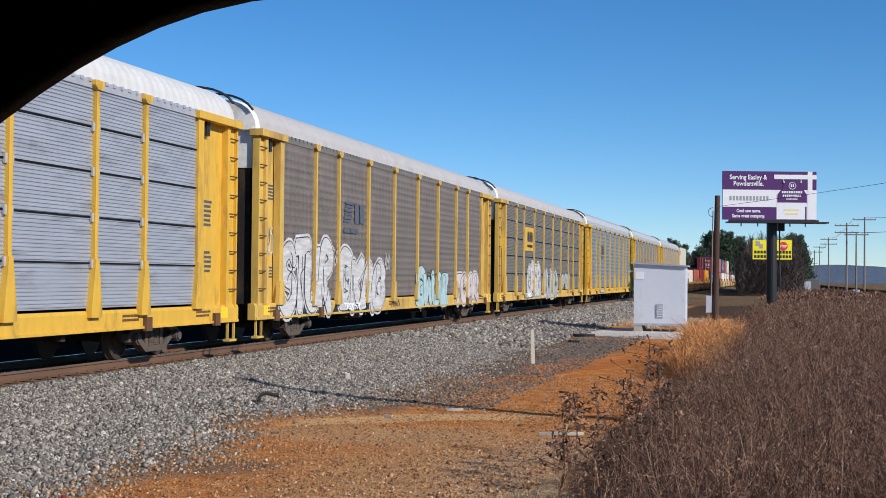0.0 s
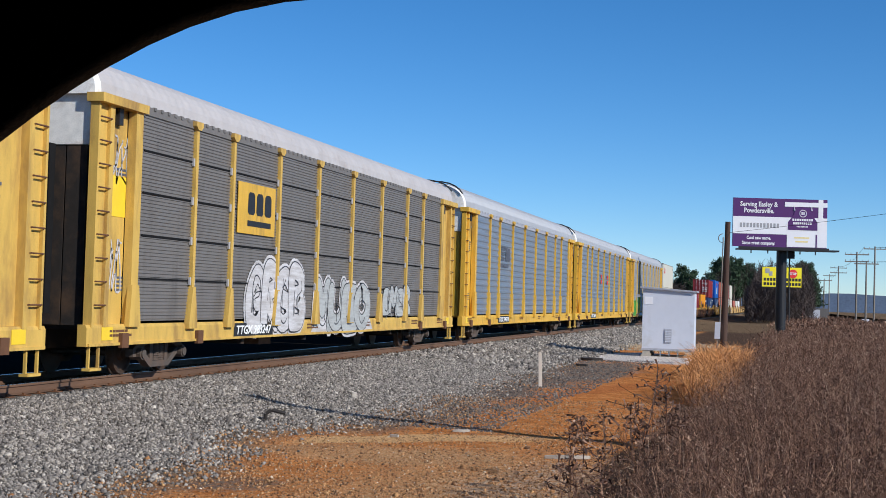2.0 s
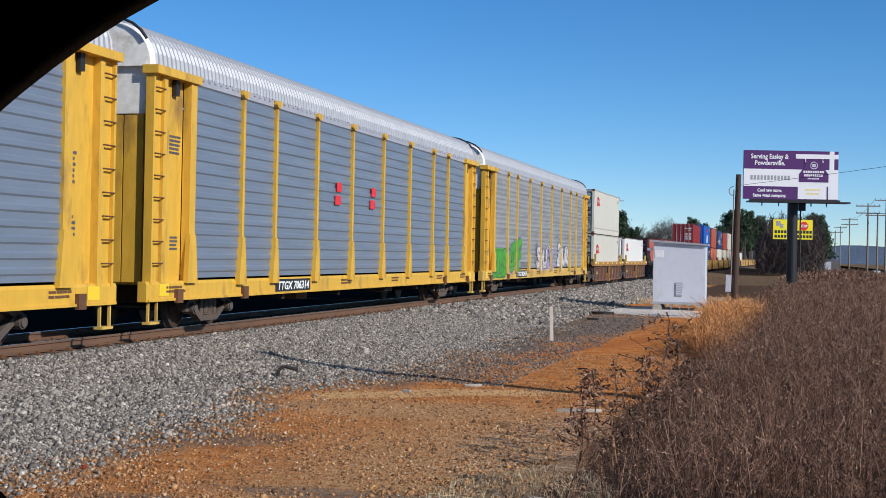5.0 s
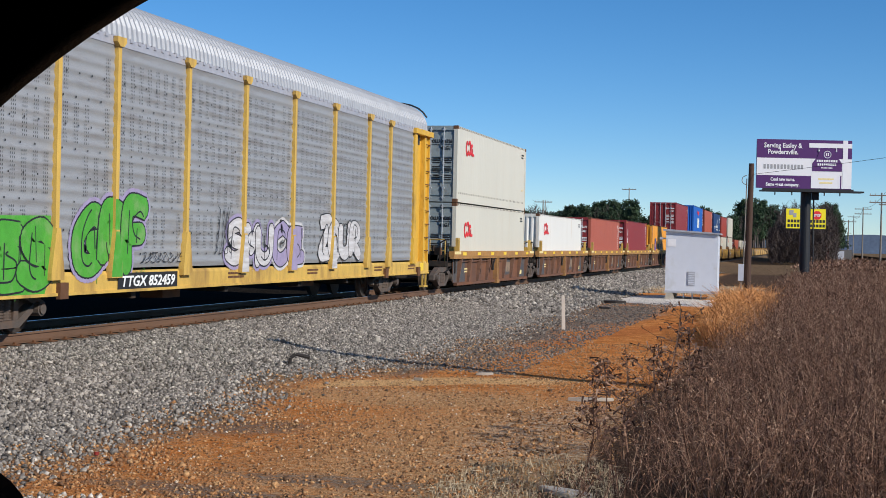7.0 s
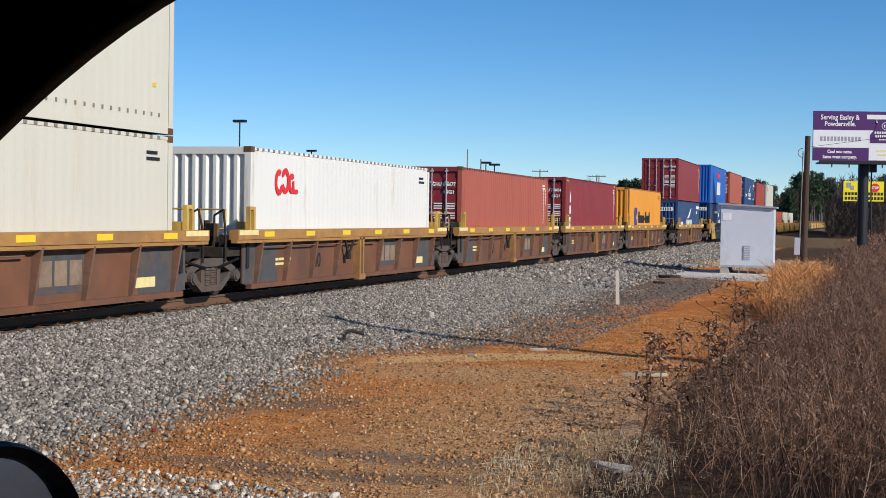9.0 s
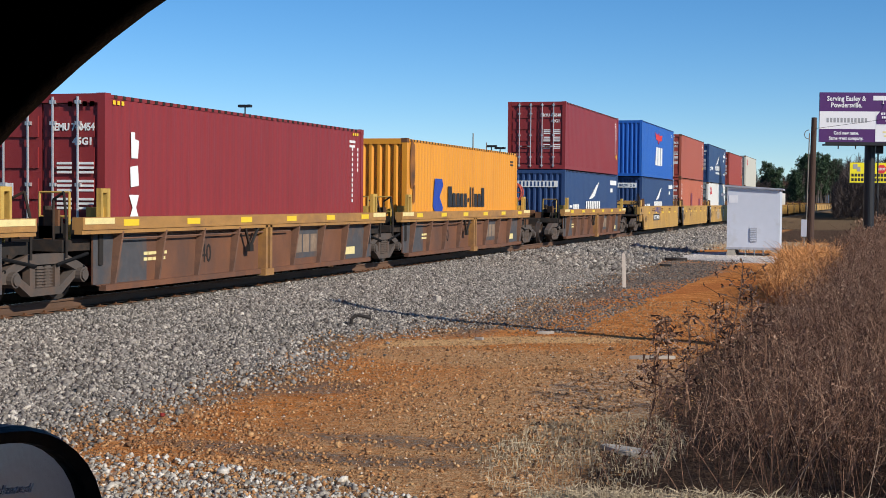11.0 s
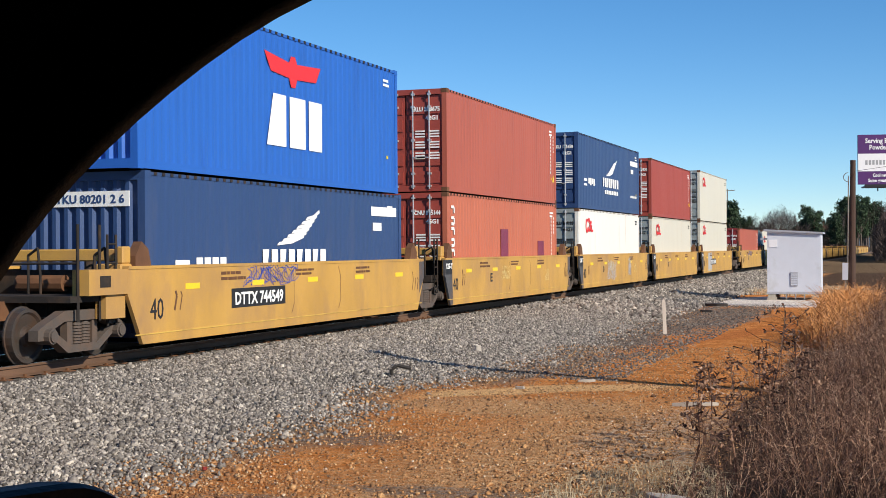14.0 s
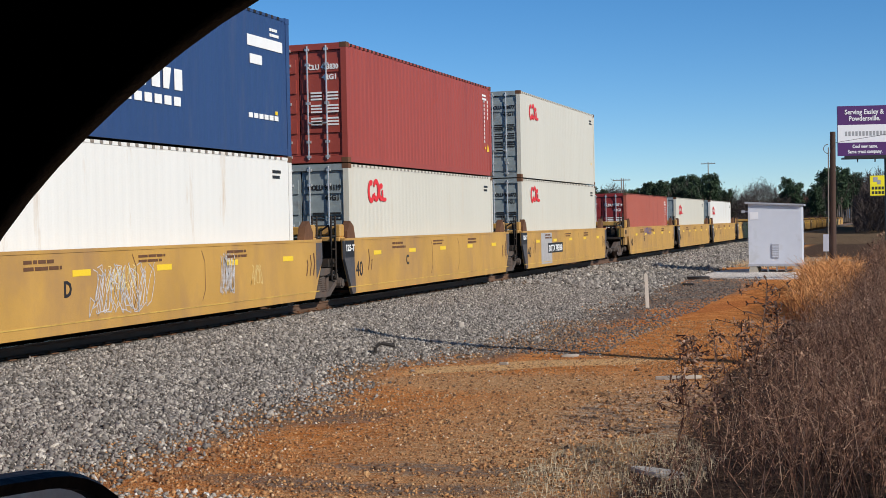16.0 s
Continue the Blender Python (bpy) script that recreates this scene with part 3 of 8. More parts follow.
    bm = made(*[(HW - 0.02, HW + 0.05, -POST + k * 0.31, -POST + k * 0.31 + 0.10, EAVE - 0.02, EAVE + 0.045) for k in range(76)])
    box(bm, HW - 0.03, HW + 0.03, -POST, POST, EAVE - 0.13, EAVE + 0.03)
    part("eave_rail", bm, M["shed_trim" if roof == "roof_silver" or panel in ("silver", "silver_blue") else "eave_grey"], car, "bolted eave rail")
    # underframe and running gear
    part("centre_sill", made((-0.35, 0.35, -14.1, 14.1, 0.55, 0.98), (-1.35, 1.35, -13.4, 13.4, 0.92, 1.0)), M["dark"], car)
    for y in (-6.2, -2.0, 2.4, 6.0):
        part("crossbearer", made((-1.4, 1.4, y - 0.08, y + 0.08, 0.50, 0.95)), M["dark"], car)
    each("brake_gear", [(0.5, 1.0, -4.2, -3.4, 0.42, 0.72), (0.6, 0.95, 3.0, 4.6, 0.45, 0.6)], M["rust"], car, "rusty brake rigging")
    for e in (-1, 1):
        bogie(car, e * 10.1)
        part("coupler", made((-0.12, 0.12, *sorted((e * 13.9, e * 14.4)), 0.62, 0.92)), M["rust"], car)
        part("step", made((HW - 0.12, HW + 0.04, *sorted((e * 13.2, e * 13.62)), 0.20, 0.25), (HW - 0.05, HW, *sorted((e * 13.2, e * 13.24)), 0.25, 0.9), (HW - 0.05, HW, *sorted((e * 13.56, e * 13.6)), 0.25, 0.9)), M["yellow_old"], car)
    each("diaphragm", [(-0.7, 0.7, 13.6, 13.8, 1.2, EAVE - 0.9), (-0.7, 0.7, -13.8, -13.6, 1.2, EAVE - 0.9)], M["gap"], car, "black rubber gangway diaphragm")
    # stencils
    if number:
        plate = part("number_plate", made((HW + 0.022, HW + 0.030, -7.05, -4.65, SILL0 + 0.045, SILL0 + 0.345)), M["black_paint"], car, "black painted number panel")
        t = part("lettering", text_mesh(number, 0.27, M["white_paint"], 2.15, 0.006, shear=0.2), None, plate)
        t.matrix_basis = on_side(HW + 0.034, -6.95, SILL0 + 0.10)
    for y, z, w, h, n in ((-12.6, 3.9, 0.55, 0.4, 5), (12.05, 3.3, 0.5, 0.6, 6), (-12.5, 1.9, 0.4, 0.3, 4), (12.1, 2.2, 0.4, 0.5, 5)):
        bars(n, y, z, w, h, HW - 0.118, M["navy_mark"], car, "stencil", "small dark stencilled notice")
    for y in (-12.9, 8.0, 2.6, -2.2, 11.4):
        bars(2, y, SILL1 - 0.1, 0.9, 0.16, HW + 0.024, M["rust"], car, "stencil", "worn sill stencil")
    for y in (-13.2, 12.7):
        part("sill_label", made((HW + 0.022, HW + 0.028, y, y + 0.42, SILL0 + 0.1, SILL0 + 0.34)), M["reflect"], car, "bright yellow sill label")
    return car


def rail_mark(car, y, z, w):
    """A slate mark: slanting speed stripes, two block letters, a line of bars."""
    bm = bmesh.new()
    x = HW + 0.036
    for k in range(6):
        zz = z - k * 0.105
        flat_poly(bm, [(y + 0.07 * (5 - k) * 0.5, zz), (y + w * 0.50 - 0.05 * k, zz), (y + w * 0.47 - 0.05 * k, zz - 0.07), (y + 0.07 * (5 - k) * 0.5 - 0.03, zz - 0.07)], x)
    part("company_mark", bm, M["navy_mark"], car, "slate speed-stripe mark", False)
    bm = bmesh.new()
    a = y + w * 0.52
    flat_poly(bm, [(a, z - 0.6), (a + 0.06, z), (a + 0.40, z), (a + 0.46, z - 0.6)], x)
    flat_poly(bm, [(a + 0.52, z - 0.56), (a + 0.50, z - 0.03), (a + 0.94, z - 0.05), (a + 0.96, z - 0.6)], x)
    part("company_mark", bm, M["navy_mark"], car, "slate block mark", False)
    bars(1, y, z - 0.74, w, 0.26, x, M["navy_mark"], car, "company_mark")


def blob(rnd, cy, cz, w, h, n=16, wob=0.16):
    return [(cy + w / 2 * math.copysign(abs(math.cos(a)) ** 0.6, math.cos(a)) * (1 + rnd.uniform(-wob, wob)),
             cz + h / 2 * math.copysign(abs(math.sin(a)) ** 0.6, math.sin(a)) * (1 + rnd.uniform(-wob, wob))) for a in [2 * math.pi * k / n for k in range(n)]]


def stroke(bm, pts, w, x):
    for (a, b), (c, d) in zip(pts, pts[1:]):
        L = math.hypot(c - a, d - b) or 1
        ny, nz = -(d - b) / L * w / 2, (c - a) / L * w / 2
        flat_poly(bm, [(a + ny, b + nz), (c + ny, d + nz), (c - ny, d - nz), (a - ny, b - nz)], x)


LETTERS = {
    "S": [[(0.9, 0.82), (0.55, 1.0), (0.12, 0.82), (0.3, 0.56), (0.75, 0.44), (0.9, 0.18), (0.5, 0.0), (0.08, 0.14)]],
    "T": [[(0.05, 0.92), (0.95, 0.96)], [(0.5, 0.92), (0.44, 0.0)]],
    "U": [[(0.1, 1.0), (0.12, 0.25), (0.5, 0.02), (0.84, 0.25), (0.9, 1.0)]],
    "R": [[(0.15, 0.0), (0.15, 0.95), (0.65, 0.96), (0.8, 0.72), (0.3, 0.5), (0.92, 0.0)]],
    "B": [[(0.15, 0.0), (0.12, 0.96), (0.7, 0.92), (0.72, 0.62), (0.3, 0.52), (0.86, 0.36), (0.75, 0.04), (0.15, 0.0)]],
    "K": [[(0.15, 1.0), (0.15, 0.0)], [(0.9, 1.0), (0.25, 0.5), (0.92, 0.0)]],
    "A": [[(0.05, 0.0), (0.3, 0.8), (0.55, 1.0), (0.72, 0.8), (0.95, 0.0)], [(0.25, 0.35), (0.75, 0.35)]],
    "G": [[(0.9, 0.8), (0.5, 1.0), (0.1, 0.6), (0.2, 0.12), (0.6, 0.0), (0.9, 0.2), (0.88, 0.45), (0.55, 0.45)]],
    "W": [[(0.05, 1.0), (0.2, 0.0), (0.5, 0.7), (0.78, 0.0), (0.95, 1.0)]],
    "E": [[(0.9, 0.95), (0.2, 0.95), (0.12, 0.5), (0.2, 0.04), (0.92, 0.04)], [(0.15, 0.5), (0.72, 0.52)]],
    "M": [[(0.05, 0.0), (0.2, 1.0), (0.5, 0.4), (0.8, 1.0), (0.95, 0.0)]],
    "F": [[(0.9, 0.95), (0.2, 0.95), (0.16, 0.0)], [(0.18, 0.5), (0.7, 0.52)]],
    "Z": [[(0.1, 0.95), (0.88, 0.95), (0.15, 0.06), (0.92, 0.04)]],
    "O": [[(0.5, 1.0), (0.12, 0.75), (0.12, 0.25), (0.5, 0.0), (0.88, 0.25), (0.88, 0.75), (0.5, 1.0)]],
}


def curve_through(pts, n=5):
    """Points of a smooth line through the given ones."""
    q = [pts[0]] + list(pts) + [pts[-1]]
    out = []
    for p0, p1, p2, p3 in zip(q, q[1:], q[2:], q[3:]):
        for i in range(n):
            t = i / n
            out.append(tuple(0.5 * (2 * b + (c - a) * t + (2 * a - 5 * b + 4 * c - d) * t * t + (3 * b - a - 3 * c + d) * t ** 3) for a, b, c, d in zip(p0, p1, p2, p3)))
    return out + [pts[-1]]


def fat_line(bm, pts, w, x):
    """A sprayed line with round joints; each piece lies a hair above the last."""
    for k, (p, q) in enumerate(zip(pts, pts[1:])):
        stroke(bm, [p, q], w, x + 0.00012 * (2 * k % 14))
        flat_poly(bm, [(q[0] + w / 2 * math.cos(a * math.pi / 5), q[1] + w / 2 * math.sin(a * math.pi / 5)) for a in range(10)], x + 0.00012 * (2 * k % 14 + 1))


def graffiti(car, seed, y, z, w, h, word, fill, line="graf_white", halo=True, post_paint=True, sag=0.0):
    """Swollen sprayed letters: pale halo, dark outline, worn fill, a few runs; it also covers the posts it crosses."""
    rnd = random.Random(seed)
    back, front, ink = bmesh.new(), bmesh.new(), bmesh.new()
    step = w / len(word)
    fat = min(step * 0.46, h * 0.33)
    x = HW + 0.026
    for k, ch in enumerate(word):
        lean, grow = rnd.uniform(-0.02, 0.16), rnd.uniform(0.9, 1.08)
        y0, z0 = y + step * k, z + h * rnd.uniform(-0.03, 0.05) - sag * k / len(word)
        lift = 0.0045 * k
        for pl in LETTERS[ch]:
            pts = [(y0 + step * (-0.06 + 1.12 * p) + lean * q * h + rnd.uniform(-0.02, 0.02) * step, z0 + fat * 0.4 + (h * grow - fat * 0.8) * q) for p, q in pl]
            c = curve_through(pts)
            if halo:
                fat_line(back, c, fat + 0.20, x)
            fat_line(ink, c, fat + 0.06, x + 0.002 + lift)
            fat_line(front, c, fat, x + 0.0042 + lift)
        for pl in LETTERS[rnd.choice("SUGROB")]:
            if step > 0.7:
                c = curve_through([(y0 + step * (0.15 + 0.7 * p) + 0.1 * q * h, z0 + h * (0.12 + 0.74 * q)) for p, q in pl])
                cut = rnd.randint(0, len(c) // 2)
                fat_line(ink, c[cut:cut + len(c) // 2], 0.032, x + 0.0066 + lift)
        for _ in range(2):
            a = y0 + step * rnd.uniform(0.1, 0.9)
            stroke(ink, [(a, z0 + h * rnd.uniform(0.1, 0.5)), (a + rnd.uniform(-0.08, 0.08), z0 + h * rnd.uniform(0.55, 0.9))], rnd.uniform(0.02, 0.035), x + 0.0068 + lift)
        for _ in range(3):
            a, d0 = y0 + step * rnd.uniform(0.05, 0.95), z0 + rnd.uniform(0.0, 0.1)
            stroke(front, [(a, d0), (a + 0.005, d0 - rnd.uniform(0.06, 0.22))], rnd.uniform(0.008, 0.02), x + 0.0015)
    tag = part("graffiti", front, M[fill], car, "spray-painted swollen-letter graffiti", False)
    if halo:
        tagged(part("outline", back, M[line], tag, "", False), kind="stuff")
    else:
        back.free()
    tagged(part("inner_line", ink, M["graf_black"], tag, "", False), kind="stuff")
    if post_paint:
        shift = car["shift"]
        cover = bmesh.new()
        for r in RIBS:
            yy, zt = r + shift, z + h * rnd.uniform(0.85, 1.0)
            if y < yy < y + w:
                flat_poly(cover, [(yy - 0.056, SILL1 + 0.3), (yy + 0.056, SILL1 + 0.3), (yy + 0.056, zt), (yy - 0.056, zt)], HW + 0.0875)
                flat_poly(cover, [(yy - 0.19, SILL1 - 0.10), (yy + 0.19, SILL1 - 0.10), (yy + 0.19, SILL1), (yy + 0.07, min(zt, car["flare"] - 0.03)), (yy - 0.07, min(zt, car["flare"] - 0.03)), (yy - 0.19, SILL1)], HW + 0.1175)
        tagged(part("post_paint", cover, M[fill], tag, "", False), kind="stuff")
    tagged(tag, kind="stuff")
    return tag


def scrawl(car, seed, y, z, w, h, fill, x, n=7, width=0.04):
    """Loose sprayed handwriting that reads as no word."""
    rnd = random.Random(seed)
    bm = bmesh.new()
    for k in range(n):
        cy = y + w * (k + 0.5) / n
        pts = [(cy + w / n * 0.6 * math.sin(i * 1.1 + k), z + h * (0.5 + 0.5 * math.cos(i * 0.8 + rnd.uniform(-0.6, 0.6)))) for i in range(8)]
        stroke(bm, pts, width, x)
    return tagged(part("scrawl", bm, M[fill], car, "thin sprayed scrawl", False), kind="stuff")


PITCH, FIRST = 28.69, 16.4
a0 = autorack(FIRST - 0.42, "silver", "roof_white", "autorack car with silver fluted panels and a white roof", 60, 0.016, 12, roof_rib=0.008, holes=False, shift=-0.42, crown=0.78, roof_label="white arched roof")
a1 = autorack(FIRST + PITCH - 0.58, "grimy", "roof_grey", "grimy grey-brown autorack car covered in white graffiti", 20, 0.019, roof_rib=0.002, number="TTGX 978150", rib_mat="yellow_old", flare=1.55, shift=-0.26, crown=0.78, end_mat="yellow_old", shaded_end=True, roof_label="weathered pinkish grey roof")
a2 = autorack(FIRST + 2 * PITCH - 0.38, "sooty", "roof_grey", "dark grey fluted autorack car with a yellow emblem panel", 60, 0.016, 12, roof_rib=0.006, holes=False, number="TTGX 983247", rib_mat="yellow_old", flare=1.75, shift=-0.2, crown=0.8, end_mat="yellow_old", shaded_end=True, roof_label="weathered grey roof")
a3 = autorack(FIRST + 3 * PITCH, "silver_blue", "roof_silver", "clean blue-silver autorack car with yellow posts", 16, 0.022, roof_rib=0.032, holes=False, number="TTGX 704379", roof_label="corrugated galvanised roof")
a4 = autorack(FIRST + 4 * PITCH, "silver_blue", "roof_silver", "clean silver autorack car with small pink marks", 16, 0.022, roof_rib=0.032, holes=False, number="TTGX 706314", roof_label="corrugated galvanised roof")
a5 = autorack(FIRST + 5 * PITCH + 0.18, "grey_panel", "roof_silver", "dull grey autorack car with green and white graffiti", 20, 0.021, roof_rib=0.03, number="TTGX 852459", rib_mat="yellow_old", flare=1.75, roof_label="corrugated grey roof")
for zz in (1.86, 2.68, 3.5, 4.3):
    part("panel_seam", made((HW - 0.02, HW + 0.03, -POST, POST - 0.2, zz, zz + 0.035)), M["gap"], a2, "dark level seam between sheets")
    part("panel_seam", made((HW - 0.02, HW + 0.03, -POST, POST - 0.45, zz, zz + 0.03)), M["gap"], a0, "dark level seam between sheets")
for zz in (1.75, 2.55, 3.4):
    part("panel_seam", made((HW - 0.02, HW + 0.022, -POST, POST, zz, zz + 0.014)), M["grimy"], a1)
rail_mark(a1, -6.98, 3.8, 1.9)
rail_mark(a3, -6.95, 3.95, 2.1)
part("emblem_panel", made((HW + 0.035, HW + 0.05, -7.11, -4.81, 3.0, 4.15)), M["yellow"], a2, "yellow painted emblem panel")
bm = bmesh.new()
for k in range(3):
    yy = -6.54 + k * 0.52
    flat_poly(bm, [(yy, 3.5), (yy + 0.08, 3.44), (yy + 0.36, 3.44), (yy + 0.44, 3.5), (yy + 0.42, 3.88), (yy + 0.34, 3.95), (yy + 0.1, 3.95), (yy + 0.02, 3.88)], HW + 0.054)
stroke(bm, [(-6.54, 3.24), (-5.08, 3.24)], 0.13, HW + 0.054)
part("company_mark", bm, M["black_paint"], a2, "black company emblem", False)
for y in (-2.9, 0.2):
    part("pink_mark", made((HW + 0.05, HW + 0.056, y, y + 0.45, 2.9, 3.15), (HW + 0.05, HW + 0.056, y + 0.1, y + 0.5, 3.25, 3.5)), M["red_mark"], a4, "small pink-red mark")
graffiti(a1, 3, -12.0, 0.66, 3.75, 1.85, "STUR", "graf_white")
graffiti(a1, 5, -7.3, 0.72, 4.3, 1.6, "BKAG", "graf_white", sag=0.1)
graffiti(a1, 8, 1.2, 0.66, 4.4, 1.3, "SWUE", "graf_teal", halo=False)
graffiti(a1, 9, 7.0, 0.68, 4.0, 1.2, "TOAR", "graf_pink", "graf_pink")
for ya, yb in ((-12.6, -8.9), (-7.9, -2.9)):
    bm = bmesh.new()
    flat_poly(bm, [(ya, SILL0 + 0.06), (yb, SILL0 + 0.06), (yb + 0.3, SILL1 - 0.02), (ya + 0.4, SILL1 - 0.02)], HW + 0.0245)
    part("sill_paint", bm, M["graf_black"], a1, "black spray paint on the sill", False)
scrawl(a1, 2, -8.1, 1.95, 0.75, 0.6, "graf_white", HW + 0.04, 3)
scrawl(a1, 4, -2.8, 1.9, 0.6, 0.5, "graf_white", HW + 0.04, 3)
scrawl(a1, 5, -12.9, 2.2, 0.6, 0.7, "graf_white", HW - 0.11, 3)
scrawl(a1, 6, -1.9, 0.72, 1.0, 0.26, "rust", HW + 0.026, 5, 0.03)
graffiti(a2, 12, -6.3, 0.72, 3.7, 1.5, "GRSB", "graf_white")
graffiti(a2, 14, -1.6, 0.66, 4.6, 1.35, "MUEO", "graf_grey", "graf_white")
graffiti(a2, 15, 4.6, 1.1, 3.0, 0.85, "BMER", "graf_grey", halo=False, post_paint=False)
bm = bmesh.new()
flat_poly(bm, [(-1.9, SILL0 + 0.06), (3.6, SILL0 + 0.06), (3.3, SILL1 - 0.02), (-1.5, SILL1 - 0.02)], HW + 0.0245)
part("sill_paint", bm, M["graf_white"], a2, "white spray paint on the sill", False)
scrawl(a2, 7, -12.8, 3.6, 0.6, 0.9, "graf_white", HW - 0.11, 3)
scrawl(a2, 8, -12.8, 1.6, 0.5, 1.0, "graf_white", HW - 0.11, 3)
part("placard", made((HW - 0.118, HW - 0.11, -12.95, -12.2, 3.0, 3.75)), M["reflect"], a2, "bright yellow placard")
bm = bmesh.new()
flat_poly(bm, [(-11.9, 0.72), (-9.5, 0.66), (-9.3, 1.1), (-9.35, 1.95), (-11.9, 1.9)], HW + 0.0245)
part("graffiti_ground", bm, M["graf_green"], a5, "flat green spray paint block", False)
graffiti(a5, 21, -11.8, 0.72, 2.4, 1.15, "KES", "graf_green", halo=False)
graffiti(a5, 22, -8.6, 1.0, 2.6, 1.3, "GRF", "graf_green", "graf_violet")
graffiti(a5, 23, -2.3, 1.05, 2.5, 0.9, "SMU", "graf_white", "graf_violet")
graffiti(a5, 24, 0.3, 1.05, 1.9, 0.95, "OE", "graf_violet", "graf_white")
graffiti(a5, 25, 3.4, 1.1, 3.1, 1.05, "ZOUR", "graf_white", halo=False)
scrawl(a5, 30, -2.9, 1.3, 0.8, 1.0, "graf_black", HW + 0.04, 4, 0.018)
scrawl(a5, 31, -6.2, 1.15, 1.7, 0.2, "graf_black", HW + 0.04, 9, 0.014)
scrawl(a5, 9, -12.9, 2.0, 0.6, 1.6, "graf_green", HW - 0.11, 4)
# pale clips beside the posts at each sheet seam
CLIP = mesh_of(made((HW + 0.02, HW + 0.06, -0.035, 0.035, -0.07, 0.09)), M["grey_patch"])
for car, zs in ((a0, (1.86, 2.68, 3.5, 4.3)), (a2, (1.86, 2.68, 3.5, 4.3))):
    for r in RIBS:
        yy = r + car["shift"]
        for zz in zs:
            for o in (-0.1, 0.1):
                part("post_clip", CLIP, None, car).matrix_basis = pose(0, yy + o, zz)


# -- containers --
CL, CW = 12.19, 1.22


